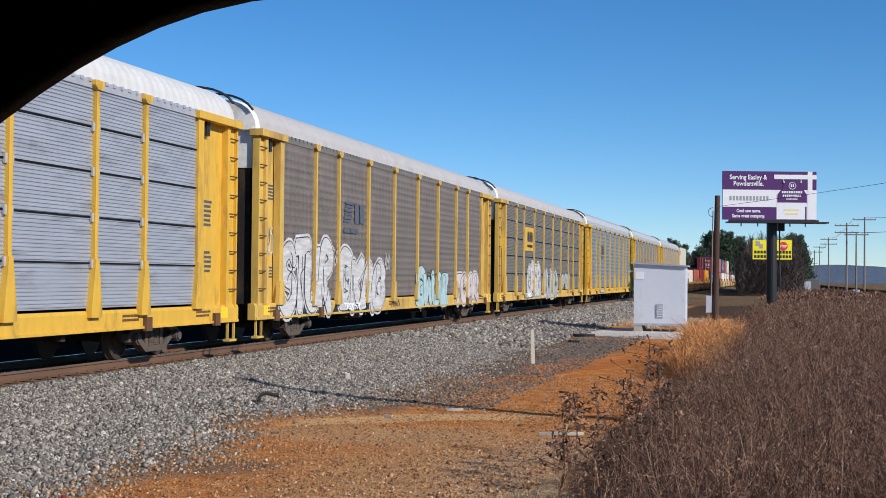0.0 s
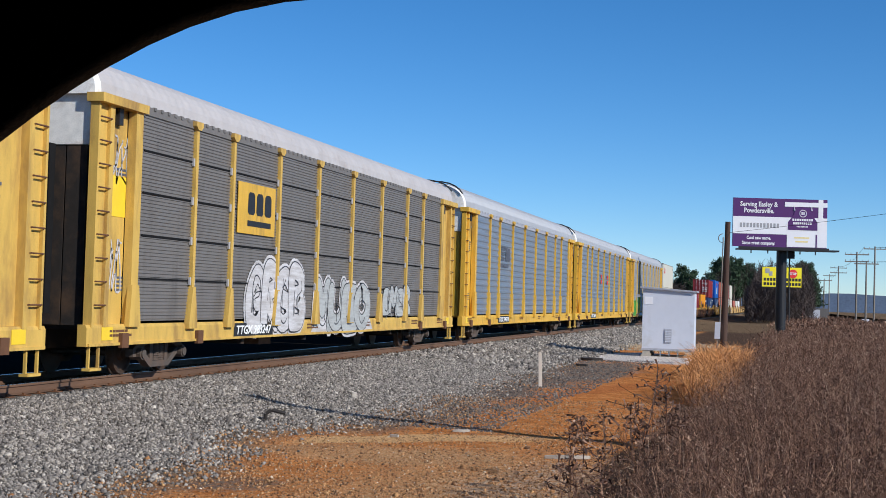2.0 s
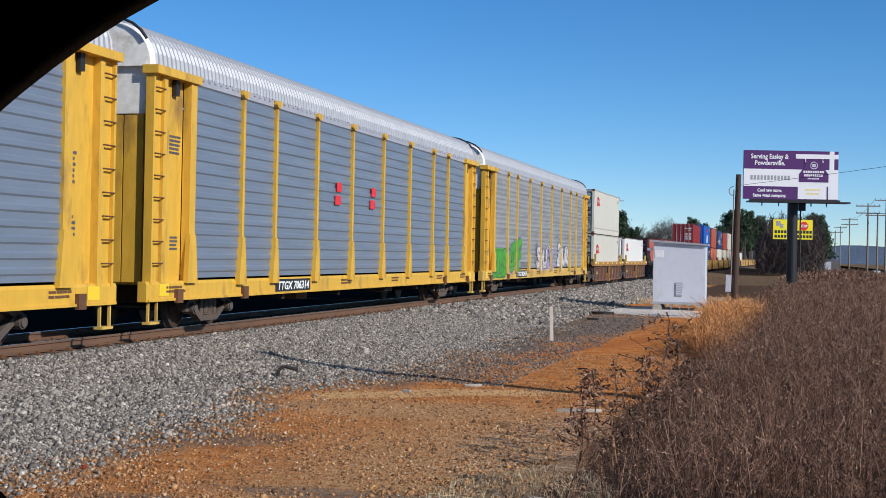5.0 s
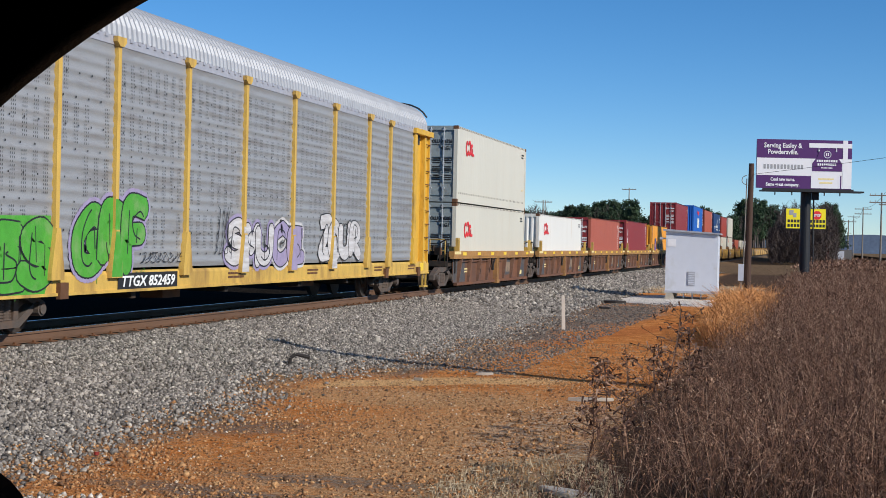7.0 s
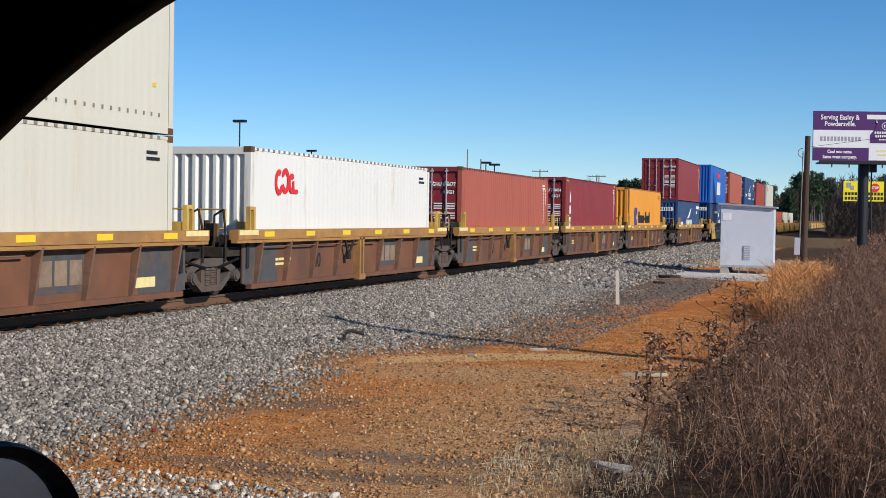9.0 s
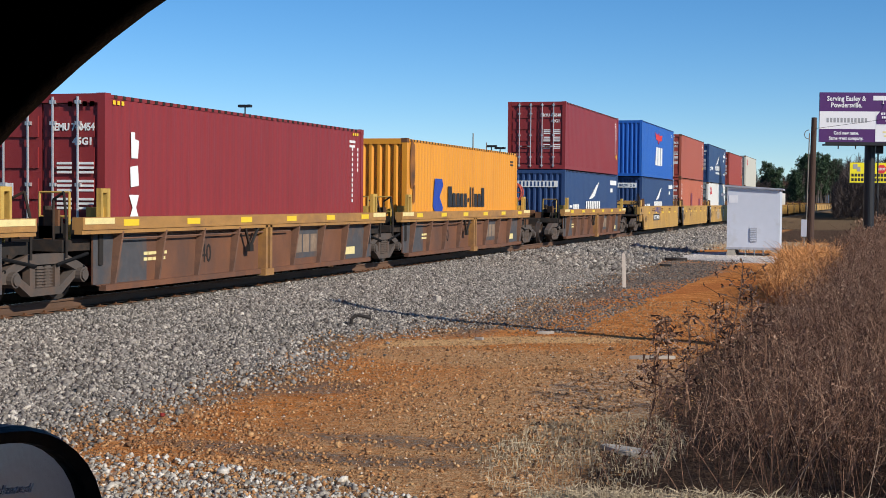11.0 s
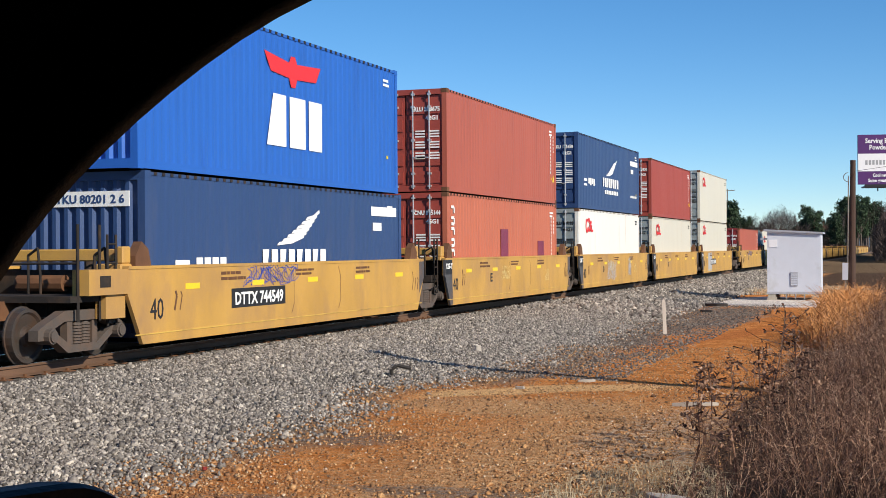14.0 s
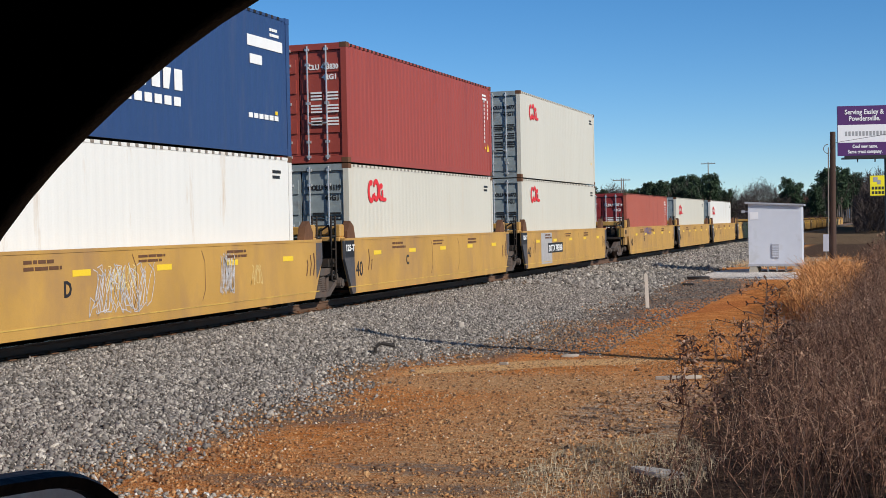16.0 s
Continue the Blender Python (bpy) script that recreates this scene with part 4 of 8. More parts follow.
def container(s, z, h, side, label, front="door", door=None, code=None, mark=None):
    """A forty-foot container. Its near end is a pair of doors or a fluted front wall."""
    box_ = thing("shipping_container", label, "container", s)
    mt = M[side]
    dm = M[door] if door else mt
    for sx in (-1, 1):
        each("corner_post", [(*sorted((sx * (CW - 0.14), sx * CW)), y, y + 0.16, z + 0.11, z + h - 0.11) for y in (0, CL - 0.16)], mt, box_)
        each("corner_casting", [(*sorted((sx * (CW - 0.162), sx * (CW + 0.004))), y - 0.004, y + 0.184, zz, zz + 0.12) for y in (0, CL - 0.18) for zz in (z, z + h - 0.12)], M["rust"] if side not in ("blue", "navy", "maroon") else mt, box_)
        for name, z0, z1 in (("bottom_rail", z + 0.01, z + 0.15), ("top_rail", z + h - 0.08, z + h - 0.02)):
            part(name, made((*sorted((sx * (CW - 0.06), sx * (CW - 0.004))), 0.16, CL - 0.16, z0, z1)), mt, box_)
    # fluted side walls
    n, d = 44, {"oocl": 0.0028, "white_box": 0.0026, "navy": 0.006, "redbox": 0.008, "maroon": 0.009}.get(side, 0.012)
    a, b = 0.17, CL - 0.17
    p = (b - a) / n
    prof = []
    for k in range(n):
        y = a + k * p
        prof += [(CW - 0.012, y), (CW - 0.012, y + p * 0.30), (CW - 0.012 - d, y + p * 0.50), (CW - 0.012 - d, y + p * 0.80)]
    prof.append((CW - 0.012, b))
    bm = bmesh.new()
    sheet(bm, prof, "z", z + 0.13, z + h - 0.08)
    wall = mesh_of(bm, mt, False)
    w = part("side_wall", wall, None, box_, "fluted side wall")
    again(w, Matrix.Translation((0, CL, 0)) @ Matrix.Rotation(math.pi, 4, "Z"))
    bm = bmesh.new()
    box(bm, -CW + 0.02, CW - 0.02, 0.05, CL - 0.05, z + h - 0.05, z + h - 0.025)
    part("roof", bm, mt, box_)
    part("floor", made((-CW + 0.05, CW - 0.05, 0.1, CL - 0.1, z + 0.08, z + 0.15)), M["dark"], box_)
    # top edge drip studs
    bm = made(*[(CW - 0.006, CW + 0.006, 0.3 + k * 0.276, 0.3 + k * 0.276 + 0.09, z + h - 0.075, z + h - 0.02) for k in range(42)])
    tagged(part("rail_seam", bm, M["wood_grey" if side in ("oocl", "white_box") else "dark"], box_), kind="stuff")
    if mark == "slots":
        bm = made(*[(CW - 0.012, CW - 0.004, 0.34 + k * 0.276, 0.34 + k * 0.276 + 0.05, z + 0.30, z + 0.37) for k in range(42)])
        tagged(part("drain_slots", bm, M["wood_grey"], box_), kind="stuff")
    for end in ((0, front), (1, "wall")):
        y0, kind = (0.0, end[1]) if end[0] == 0 else (CL, end[1])
        e = 1 if end[0] == 0 else -1
        part("end_header", made((-CW + 0.14, CW - 0.14, *sorted((y0, y0 + e * 0.10)), z + h - 0.16, z + h - 0.01)), dm, box_)
        part("end_sill", made((-CW + 0.14, CW - 0.14, *sorted((y0, y0 + e * 0.10)), z + 0.01, z + 0.17)), dm, box_)
        if kind == "door":
            for sx in (-1, 1):
                bm = bmesh.new()
                xa, xb = sorted((sx * 0.015, sx * (CW - 0.15)))
                box(bm, xa, xb, *sorted((y0 + e * 0.05, y0 + e * 0.08)), z + 0.18, z + h - 0.17)
                dr = part("door", bm, dm, box_, "ribbed steel container door")
                each("door_rib", [(xa + 0.06, xb - 0.06, *sorted((y0 + e * 0.02, y0 + e * 0.05)), z + 0.24 + (h - 0.45) * k / 5, z + 0.24 + (h - 0.45) * (k + 0.68) / 5) for k in range(5)], dm, dr)
                for xx in (0.24, 0.72):
                    bm = bmesh.new()
                    rod(bm, (sx * xx, y0 - e * 0.025, z + 0.08), (sx * xx, y0 - e * 0.025, z + h - 0.06), 0.021, n=8)
                    for zz in (0.15, 0.5, h / 2, h - 0.5, h - 0.15):
                        box(bm, sx * xx - 0.05, sx * xx + 0.05, *sorted((y0 - e * 0.04, y0 + e * 0.02)), z + zz - 0.03, z + zz + 0.03)
                    box(bm, *sorted((sx * xx, sx * xx + 0.36 * (1 if xx < 0.5 else -1) * sx)), *sorted((y0 - e * 0.06, y0 - e * 0.035)), z + 0.92, z + 0.96)
                    part("lock_rod", bm, M["rod"], dr, "galvanised locking rod")
        else:
            bm = bmesh.new()
            n2 = 9
            pw = (2 * CW - 0.28) / n2
            prof = []
            for k in range(n2):
                x = -CW + 0.14 + k * pw
                prof += [(x, y0 + e * 0.012), (x + pw * 0.3, y0 + e * 0.012), (x + pw * 0.48, y0 + e * 0.065), (x + pw * 0.82, y0 + e * 0.065)]
            prof.append((CW - 0.14, y0 + e * 0.012))
            sheet(bm, prof, "z", z + 0.16, z + h - 0.15)
            part("end_wall", bm, dm, box_, "fluted end wall", False)
    ink = M["black_paint"] if side in ("oocl", "white_box", "orange") and not door else M["white_paint"]
    if door == "greydoor":
        ink = M["black_paint"]
    if front == "door" and code:
        for txt, zz, w_ in ((code[0], h - 0.62, 0.86), (code[1], h - 0.86, 0.36)):
            tm = part("lettering", text_mesh(txt, 0.17, ink, w_, 0.006), None, box_)
            tm.matrix_basis = on_front(0.16 if w_ > 0.5 else 0.6, 0.012, z + zz)
        for k, zz in enumerate((1.15, 1.45, 1.75)):
            bmx = made(*[(0.30 + j * 0.42, 0.58 + j * 0.42, 0.008, 0.016, z + h - zz - i * 0.075 - 0.04, z + h - zz - i * 0.075) for i in range(3) for j in range(2)])
            tagged(part("notice", bmx, ink, box_, "small stencilled door notice"), kind="stuff")
    # small side stencils at the far end, upright row
    if mark != "plain":
        inks = M["black_paint"] if side in ("oocl", "white_box", "orange") else M["white_paint"]
        bars(2, CL - 0.95, z + h - 0.3, 0.5, 0.22, CW - 0.006, inks, box_, "stencil", "small side stencil")
        if side in ("redbox", "orange_red", "maroon", "rust_red"):
            for y_, n_ in ((CL - 0.78, 11), (CL - 0.42, 5)):
                bm = made(*[(CW - 0.008, CW - 0.002, y_, y_ + 0.07, z + h - 0.55 - k * 0.125, z + h - 0.55 - k * 0.125 + 0.08) for k in range(n_)])
                tagged(part("upright_code", bm, inks, box_, "upright row of small white bars"), kind="stuff")
            bm = bmesh.new()
            prism(bm, [(CL - 0.52, z + 0.75), (CL - 0.28, z + 0.75), (CL - 0.40, z + 1.0)], "x", CW - 0.008, CW - 0.002)
            part("warning_label", bm, M["reflect"], box_, "yellow warning triangle")
        bars(1, CL - 0.75, z + 0.9, 0.12, 0.14, CW - 0.006, M["reflect"], box_, "stencil", "small yellow warning label")
    return box_


def swirl_mark(c, y, z, k=1.0):
    """A red mark of two open rings, a smaller hook and a short foot."""
    bm = bmesh.new()
    x = CW + 0.004
    for j, (dy, dz, ry, rz, a0, a1) in enumerate(((0.28, -0.05, 0.22, 0.30, 60, 330), (0.74, 0.0, 0.22, 0.30, 200, 500), (1.2, -0.06, 0.17, 0.22, 50, 290))):
        pts = [(y + (dy + ry * math.cos(radians(a0 + (a1 - a0) * i / 16))) * k, z + (dz + rz * math.sin(radians(a0 + (a1 - a0) * i / 16))) * k) for i in range(17)]
        fat_line(bm, pts, 0.17 * k, x + 0.002 * j)
    fat_line(bm, [(y + 1.32 * k, z + 0.02 * k), (y + 1.34 * k, z - 0.3 * k), (y + 1.62 * k, z - 0.3 * k)], 0.13 * k, x + 0.006)
    part("company_mark", bm, M["red_mark"], c, "red ring emblem", False)


def wing_mark(c, y, z, k=1.0, low=True):
    """A white wing of slanting feathers over a row of plain blocks."""
    x = CW + 0.004
    bm = bmesh.new()
    for j in range(7):
        a = j / 6
        y0, z0 = y + (0.6 + 1.45 * a) * k, z + (0.02 + 0.56 * a ** 1.1) * k
        L = (1.25 - 0.6 * a) * k
        flat_poly(bm, [(y0 - 0.12 * k, z0), (y0 + L * 0.5, z0 + 0.04 * k), (y0 + L, z0 + 0.17 * k), (y0 + L * 0.98, z0 + 0.25 * k), (y0 + L * 0.5, z0 + 0.12 * k), (y0 - 0.02 * k, z0 + 0.07 * k)], x + j * 0.0005)
    part("company_mark", bm, M["white_paint"], c, "white wing emblem", False)
    w = 0.42 * k
    for j in range(8):
        yy = y - 0.2 * k + j * w
        bm = bmesh.new()
        flat_poly(bm, [(yy, z - 0.06), (yy + w * 0.72, z - 0.06), (yy + w * (0.72 if j % 2 else 0.5), z - 0.46 * k), (yy, z - 0.46 * k)], x)
        part("company_block", bm, M["white_paint"], c, "", False)


def end_gear(car, y, e):
    """Brake cylinder, valves, bent pipes and grab irons on an end platform."""
    bm = bmesh.new()
    rod(bm, (-0.75, y + e * 0.72, 1.16), (0.15, y + e * 0.72, 1.16), 0.14, n=10)
    rod(bm, (0.15, y + e * 0.72, 1.16), (0.38, y + e * 0.72, 1.16), 0.06, n=8)
    part("brake_cylinder", bm, M["rust"], car, "rusty brake cylinder")
    bm = bmesh.new()
    box(bm, 0.55, 0.82, *sorted((y + e * 0.62, y + e * 0.9)), 1.0, 1.34)
    rod(bm, (0.62, y + e * 0.76, 1.34), (0.62, y + e * 0.76, 1.52), 0.07, n=8)
    rod(bm, (0.76, y + e * 0.76, 1.34), (0.76, y + e * 0.76, 1.46), 0.05, n=8)
    part("valve", bm, M["dark"], car, "dark brake valve")
    for x in (-0.3, 0.95):
        bm = bmesh.new()
        path = [(x, y + e * 1.1, 0.9), (x, y + e * 1.1, 1.62), (x + 0.22, y + e * 1.15, 1.74), (x + 0.3, y + e * 1.2, 1.3), (x + 0.3, y + e * 1.2, 0.7)]
        for p, q in zip(path, path[1:]):
            rod(bm, p, q, 0.022, n=6)
        part("grab_iron", bm, M["dark"], car, "bent grab iron")
    bm = bmesh.new()
    for p, q in (((1.2, y + e * 0.6, 0.55), (0.5, y + e * 1.5, 0.45)), ((0.5, y + e * 1.5, 0.45), (0.2, y + e * 1.9, 0.62)), ((1.2, y + e * 0.5, 0.75), (1.2, y + e * 1.4, 0.6))):
        rod(bm, p, q, 0.03, n=6)
    part("air_hose", bm, M["gap"], car, "black air hose")


# -- brown well cars --
def brown_well(s, first=False, last=False, word=True):
    """One well unit; s is where its container begins. It rides on a bogie at each articulated joint."""
    car = thing("brown_well_car", "rusty brown well car with a tan top chord and reflectors", "railway car", s, group="brown well cars")
    a, b = -1.05, CL + 1.05
    W, T, B = 1.46, 1.24, 0.18
    # tub plates, sloping in at the ends
    for sx in (-1, 1):
        bm = bmesh.new()
        prism(bm, [(-0.45, T - 0.06), (CL + 0.45, T - 0.06), (CL + 0.45, B + 0.06), (CL + 0.15, B), (-0.15, B), (-0.45, B + 0.06)], "x", *sorted((sx * (W - 0.225), sx * (W - 0.195))))
        part("tub_side", bm, M["brown"], car, "streaked brown tub plate")
        bm = made((*sorted((sx * (W - 0.2), sx * W)), a, b, T - 0.10, T + 0.10), (*sorted((sx * (W - 0.16), sx * (W - 0.02))), a, b, T - 0.17, T - 0.10))
        part("top_chord", bm, M["sill_tan"], car, "tan painted top chord")
        bm = made((*sorted((sx * (W - 0.23), sx * (W - 0.10))), -0.2, CL + 0.2, B - 0.06, B + 0.04))
        part("bottom_chord", bm, M["brown"], car)
    rib = bmesh.new()
    for y_ in (-0.028, 0.028):
        lo = [rib.verts.new((px, y_ + dy, pz)) for px, pz, dy in ((W - 0.2, B + 0.03, 0.0), (W - 0.11, B + 0.03, 0.0), (W - 0.015, T - 0.14, 0.10), (W - 0.2, T - 0.14, 0.10))]
        rib.faces.new(lo)
    rib.verts.ensure_lookup_table()
    for i in range(4):
        rib.faces.new([rib.verts[j] for j in (i, (i + 1) % 4, (i + 1) % 4 + 4, i + 4)])
    rm = mesh_of(rib, M["brown_rib"])
    for k in range(9):
        if k != 4:
            r = part("stiffener", rm, None, car)
            r.matrix_basis = pose(0, 0.12 + k * (CL - 0.24) / 8, 0)
    for y in (CL / 2 - 0.17, CL / 2 + 0.05):
        part("splice_plate", made((W - 0.2, W - 0.02, y, y + 0.10, B - 0.05, T - 0.12)), M["sill_tan"], car, "rusty tan middle stiffener")
    part("splice_foot", made((W - 0.2, W + 0.0, CL / 2 - 0.22, CL / 2 + 0.20, B - 0.10, B + 0.04)), M["sill_tan"], car)
    for y in (-0.44, CL - 1.3):
        part("end_plate", made((W - 0.197, W - 0.190, y, y + 1.74, B + 0.05, T - 0.16)), M["well_grey"], car, "dark grey primed end plate")
    for k in range(6):
        y = 0.2 + k * 2.25
        part("reflector", made((W, W + 0.006, y, y + 0.5, T - 0.05, T + 0.06)), M["reflect"], car, "bright yellow reflector")
    for y in (-1.0, CL + 0.1):
        part("end_patch", made((W, W + 0.006, y, y + 0.9, T - 0.01, T + 0.09)), M["pale"], car, "pale yellow end patch")
    part("tub_floor", made((-W + 0.2, W - 0.2, 0.0, CL, B, B + 0.06)), M["dark"], car)
    for y, e in ((0, -1), (CL, 1)):
        bm = made((-1.2, 1.2, *sorted((y + e * 0.2, y + e * 1.25)), 0.80, 0.98), (-1.3, 1.3, *sorted((y + e * 0.18, y + e * 0.30)), 0.55, 1.22))
        box(bm, -0.5, 0.5, *sorted((y + e * 1.0, y + e * 1.7)), 0.62, 0.95)
        part("end_platform", bm, M["dark"], car, "dark end platform")
        bm = made((W - 0.12, W - 0.03, *sorted((y + e * 0.18, y + e * 0.27)), T + 0.1, T + 0.5), (W - 0.12, W - 0.03, *sorted((y + e * 0.40, y + e * 0.46)), T + 0.1, T + 0.5), (W - 0.12, W - 0.03, *sorted((y + e * 0.18, y + e * 0.46)), T + 0.5, T + 0.57), (W - 0.4, W - 0.1, *sorted((y + e * 0.2, y + e * 0.32)), T + 0.1, T + 0.26))
        part("corner_guide", bm, M["yellow_old"], car, "yellow container guide")
        bm = bmesh.new()
        for xx in (0.5, 1.05):
            rod(bm, (xx, y + e * 0.8, 0.95), (xx, y + e * 0.8, 1.75), 0.022, n=6)
        for zz in (1.35, 1.74):
            rod(bm, (0.5, y + e * 0.8, zz), (1.05, y + e * 0.8, zz), 0.02, n=6)
        part("hand_rail", bm, M["yellow_old"], car, "yellow handrail")
        part("brake_wheel", made((0.72, 0.98, *sorted((y + e * 0.95, y + e * 1.02)), 1.2, 1.46), (0.2, 0.8, *sorted((y + e * 0.6, y + e * 0.9)), 0.98, 1.2)), M["rust"], car, "rusty brake gear")
        end_gear(car, y, e)
    bars(2, 1.2, 0.72, 0.9, 0.2, W - 0.193, M["pale"], car, "stencil", "faded stencil")
    part("notice", made((W - 0.193, W - 0.187, CL - 1.5, CL - 0.7, 0.34, 0.52)), M["pale"], car, "pale yellow notice")
    if word:
        t = part("lettering", text_mesh("40", 0.5, M["dark"], 0.42), None, car)
        t.matrix_basis = on_side(W - 0.191, 3.35, 0.45)
        xw = W - 0.188
        part("dark_patch", made((W - 0.193, W - 0.190, 7.75, 9.15, 0.36, 0.98)), M["well_grey"], car, "dark painted patch")
        bm = bmesh.new()
        for yy in (7.84, 8.27, 8.70):
            flat_poly(bm, [(yy, 0.88), (yy, 0.48), (yy + 0.36, 0.48), (yy + 0.36, 0.88)], xw)
        tagged(part("company_mark", bm, M["worn_tan"], car, "worn pale company blocks", False), kind="stuff")
        bm = bmesh.new()
        for p_, q_ in (((W - 0.06, 5.0, 1.1), (W - 0.06, 5.25, 0.68)), ((W - 0.06, 5.25, 0.68), (W - 0.06, 5.6, 1.05))):
            rod(bm, p_, q_, 0.035, n=6)
        box(bm, W - 0.1, W - 0.02, 5.17, 5.33, 0.6, 0.74)
        part("pulling_eye", bm, M["dark"], car, "dark pulling bracket")
        bm = bmesh.new()
        rod(bm, (W - 0.09, 0.3, T - 0.18), (W - 0.09, CL - 0.3, T - 0.18), 0.02, n=6)
        rod(bm, (W - 0.09, 0.3, T - 0.26), (W - 0.09, CL * 0.6, T - 0.26), 0.016, n=6)
        part("air_pipe", bm, M["brown_rib"], car, "brake pipe under the chord")
    if first:
        bogie(car, -1.6)
        part("coupler", made((-0.12, 0.12, -3.3, -1.4, 0.62, 0.92)), M["rust"], car)
    else:
        bogie(car, -1.68)
    if last:
        bogie(car, CL + 1.6)
        part("coupler", made((-0.12, 0.12, CL + 1.4, CL + 3.3, 0.62, 0.92)), M["rust"], car)
    return car


# -- yellow well cars --
def yellow_well(s, first=False, last=False, letter=None, number=None, seed=0, grey=False):
    car = thing("yellow_well_car", "ochre yellow well car with a smooth slab side" + (" and grey overpaint" if grey else ""), "railway car", s, group="yellow well cars")
    W, T, B = 1.47, 1.42, 0.16
    for sx in (-1, 1):
        bm = bmesh.new()
        xa, xb = sorted((sx * (W - 0.07), sx * W))
        a, b = -0.95, CL + 0.95
        o = [(a, T), (b, T), (b, T - 0.45), (b - 0.45, B), (a + 0.45, B), (a, T - 0.45)]
        prism(bm, o, "x", xa, xb)
        part("slab_side", bm, M["ochre"], car, "smooth ochre side slab")
        part("top_lip", made((*sorted((sx * (W - 0.2), sx * (W + 0.012))), a + 0.02, b - 0.02, T - 0.03, T + 0.02)), M["ochre"], car)
        part("side_crease", made((*sorted((sx * W, sx * (W + 0.01))), a + 0.2, b - 0.2, B + 0.15, B + 0.17)), M["yellow_old"], car)
    if first:
        part("end_box", made((W - 0.3, W - 0.002, -2.05, -0.94, T - 0.42, T - 0.02), (W - 0.25, W - 0.06, -1.5, -0.94, T - 0.8, T - 0.42)), M["ochre"], car, "ochre end box beside the platform")
        part("box_plate", made((W - 0.002, W + 0.004, -1.75, -1.45, T - 0.3, T - 0.12)), M["dark"], car, "dark plate")
        for k in range(3):
            scrawl(car, 61 + k, 3.1 + 0.1 * k, 1.0 + 0.03 * k, 2.2, 0.34, "blue_mark", W + 0.0035 + 0.0006 * k, 7, 0.014)
    else:
        bm = bmesh.new()
        prism(bm, [(-0.955, T - 0.03), (-0.36, T - 0.03), (-0.36, T - 0.46), (-0.30, B + 0.02), (-0.505, B - 0.005), (-0.955, T - 0.46)], "x", W - 0.05, W + 0.004)
        part("end_plate", bm, M["well_grey"], car, "dark grey painted end plate")
        pl = part("load_plate", made((W + 0.001, W + 0.006, -0.93, -0.36, T - 0.42, T - 0.04)), M["black_paint"], car, "black load limit plate")
        t = part("lettering", text_mesh("125-T", 0.2, M["white_paint"], 0.5, 0.006), None, pl)
        t.matrix_basis = on_side(W + 0.010, -0.9, T - 0.27)
    bm = bmesh.new()
    prism(bm, [(CL + 0.62, T - 0.05), (CL + 0.955, T - 0.05), (CL + 0.955, T - 0.46), (CL + 0.62, B + 0.42)], "x", W - 0.05, W + 0.004)
    part("end_plate", bm, M["well_grey"], car, "dark grey painted end plate")
    for y, n_ in ((CL + 0.12, 3), (0.55, 2)):
        bm = bmesh.new()
        rr = random.Random(int(s * 10) + n_)
        for k in range(n_):
            y_ = y + 0.18 * k
            stroke(bm, [(y_, T - 0.25 - rr.uniform(0, 0.3)), (y_ + 0.05, T - 0.5), (y_ - 0.03, T - 0.75)], rr.uniform(0.03, 0.07), W + 0.0025)
        part("scuff", bm, M["rust"], car, "rusty scuff marks", False)
    part("tub_floor", made((-W + 0.2, W - 0.2, 0, CL, B, B + 0.06)), M["dark"], car)
    for k in range(5):
        y = 0.9 + k * 2.55
        part("reflector", made((W, W + 0.005, y, y + 0.5, T - 0.40, T - 0.30)), M["reflect"], car, "yellow reflector")
    for y, h in ((2.2, 0.2), (5.4, 0.16), (8.6, 0.18)):
        bars(2, y, T - 0.12, 1.1, h, W + 0.001, M["rust"], car, "stencil", "small worn stencil")
    bm = bmesh.new()
    for y in (5.2, 7.6):
        stroke(bm, [(y, T - 0.1), (y + 0.12, T - 0.3), (y + 0.12, B + 0.45), (y, B + 0.25)], 0.02, W + 0.002)
    part("weld_line", bm, M["rust"], car, "", False)
    t = part("lettering", text_mesh("40", 0.5, M["black_paint"], 0.42), None, car)
    t.matrix_basis = on_side(W + 0.004, -0.28, 0.55)
    if letter:
        t = part("lettering", text_mesh(letter, 0.34, M["black_paint"], 0.2, 0.01), None, car)
        t.matrix_basis = on_side(W + 0.004, 3.2, 0.72)
    if number:
        pl = part("number_plate", made((W, W + 0.005, 2.6, 4.9, 0.62, 0.98)), M["black_paint"], car, "black number panel")
        t = part("lettering", text_mesh(number, 0.32, M["white_paint"], 2.05, 0.008), None, pl)
        t.matrix_basis = on_side(W + 0.008, 2.72, 0.68)
    if grey:
        part("overpaint", made((W, W + 0.004, 1.6, 3.2, 0.25, 1.35)), M["grey_patch"], car, "grey overpaint patch")
    if seed:
        scrawl(car, seed, 4.4, 0.75, 0.9, 0.4, "pale", W + 0.004, 7, 0.014)
        scrawl(car, seed + 1, 9.6, 0.6, 0.5, 0.4, "pale", W + 0.004, 4, 0.012)
    for y, e in ((0, -1), (CL, 1)):
        part("end_platform", made((-1.2, 1.2, *sorted((y + e * 0.6, y + e * 1.3)), 0.8, 0.98), (-1.3, 1.3, *sorted((y + e * 0.45, y + e * 0.55)), 0.5, 1.38), (-0.5, 0.5, *sorted((y + e * 1.0, y + e * 1.75)), 0.6, 0.95)), M["dark"], car, "dark end platform")
        bm = bmesh.new()
        prism(bm, [(y + e * 0.12, T), (y + e * 0.62, T), (y + e * 0.62, T + 0.18), (y + e * 0.42, T + 0.42), (y + e * 0.22, T + 0.30)], "x", W - 0.22, W - 0.06)
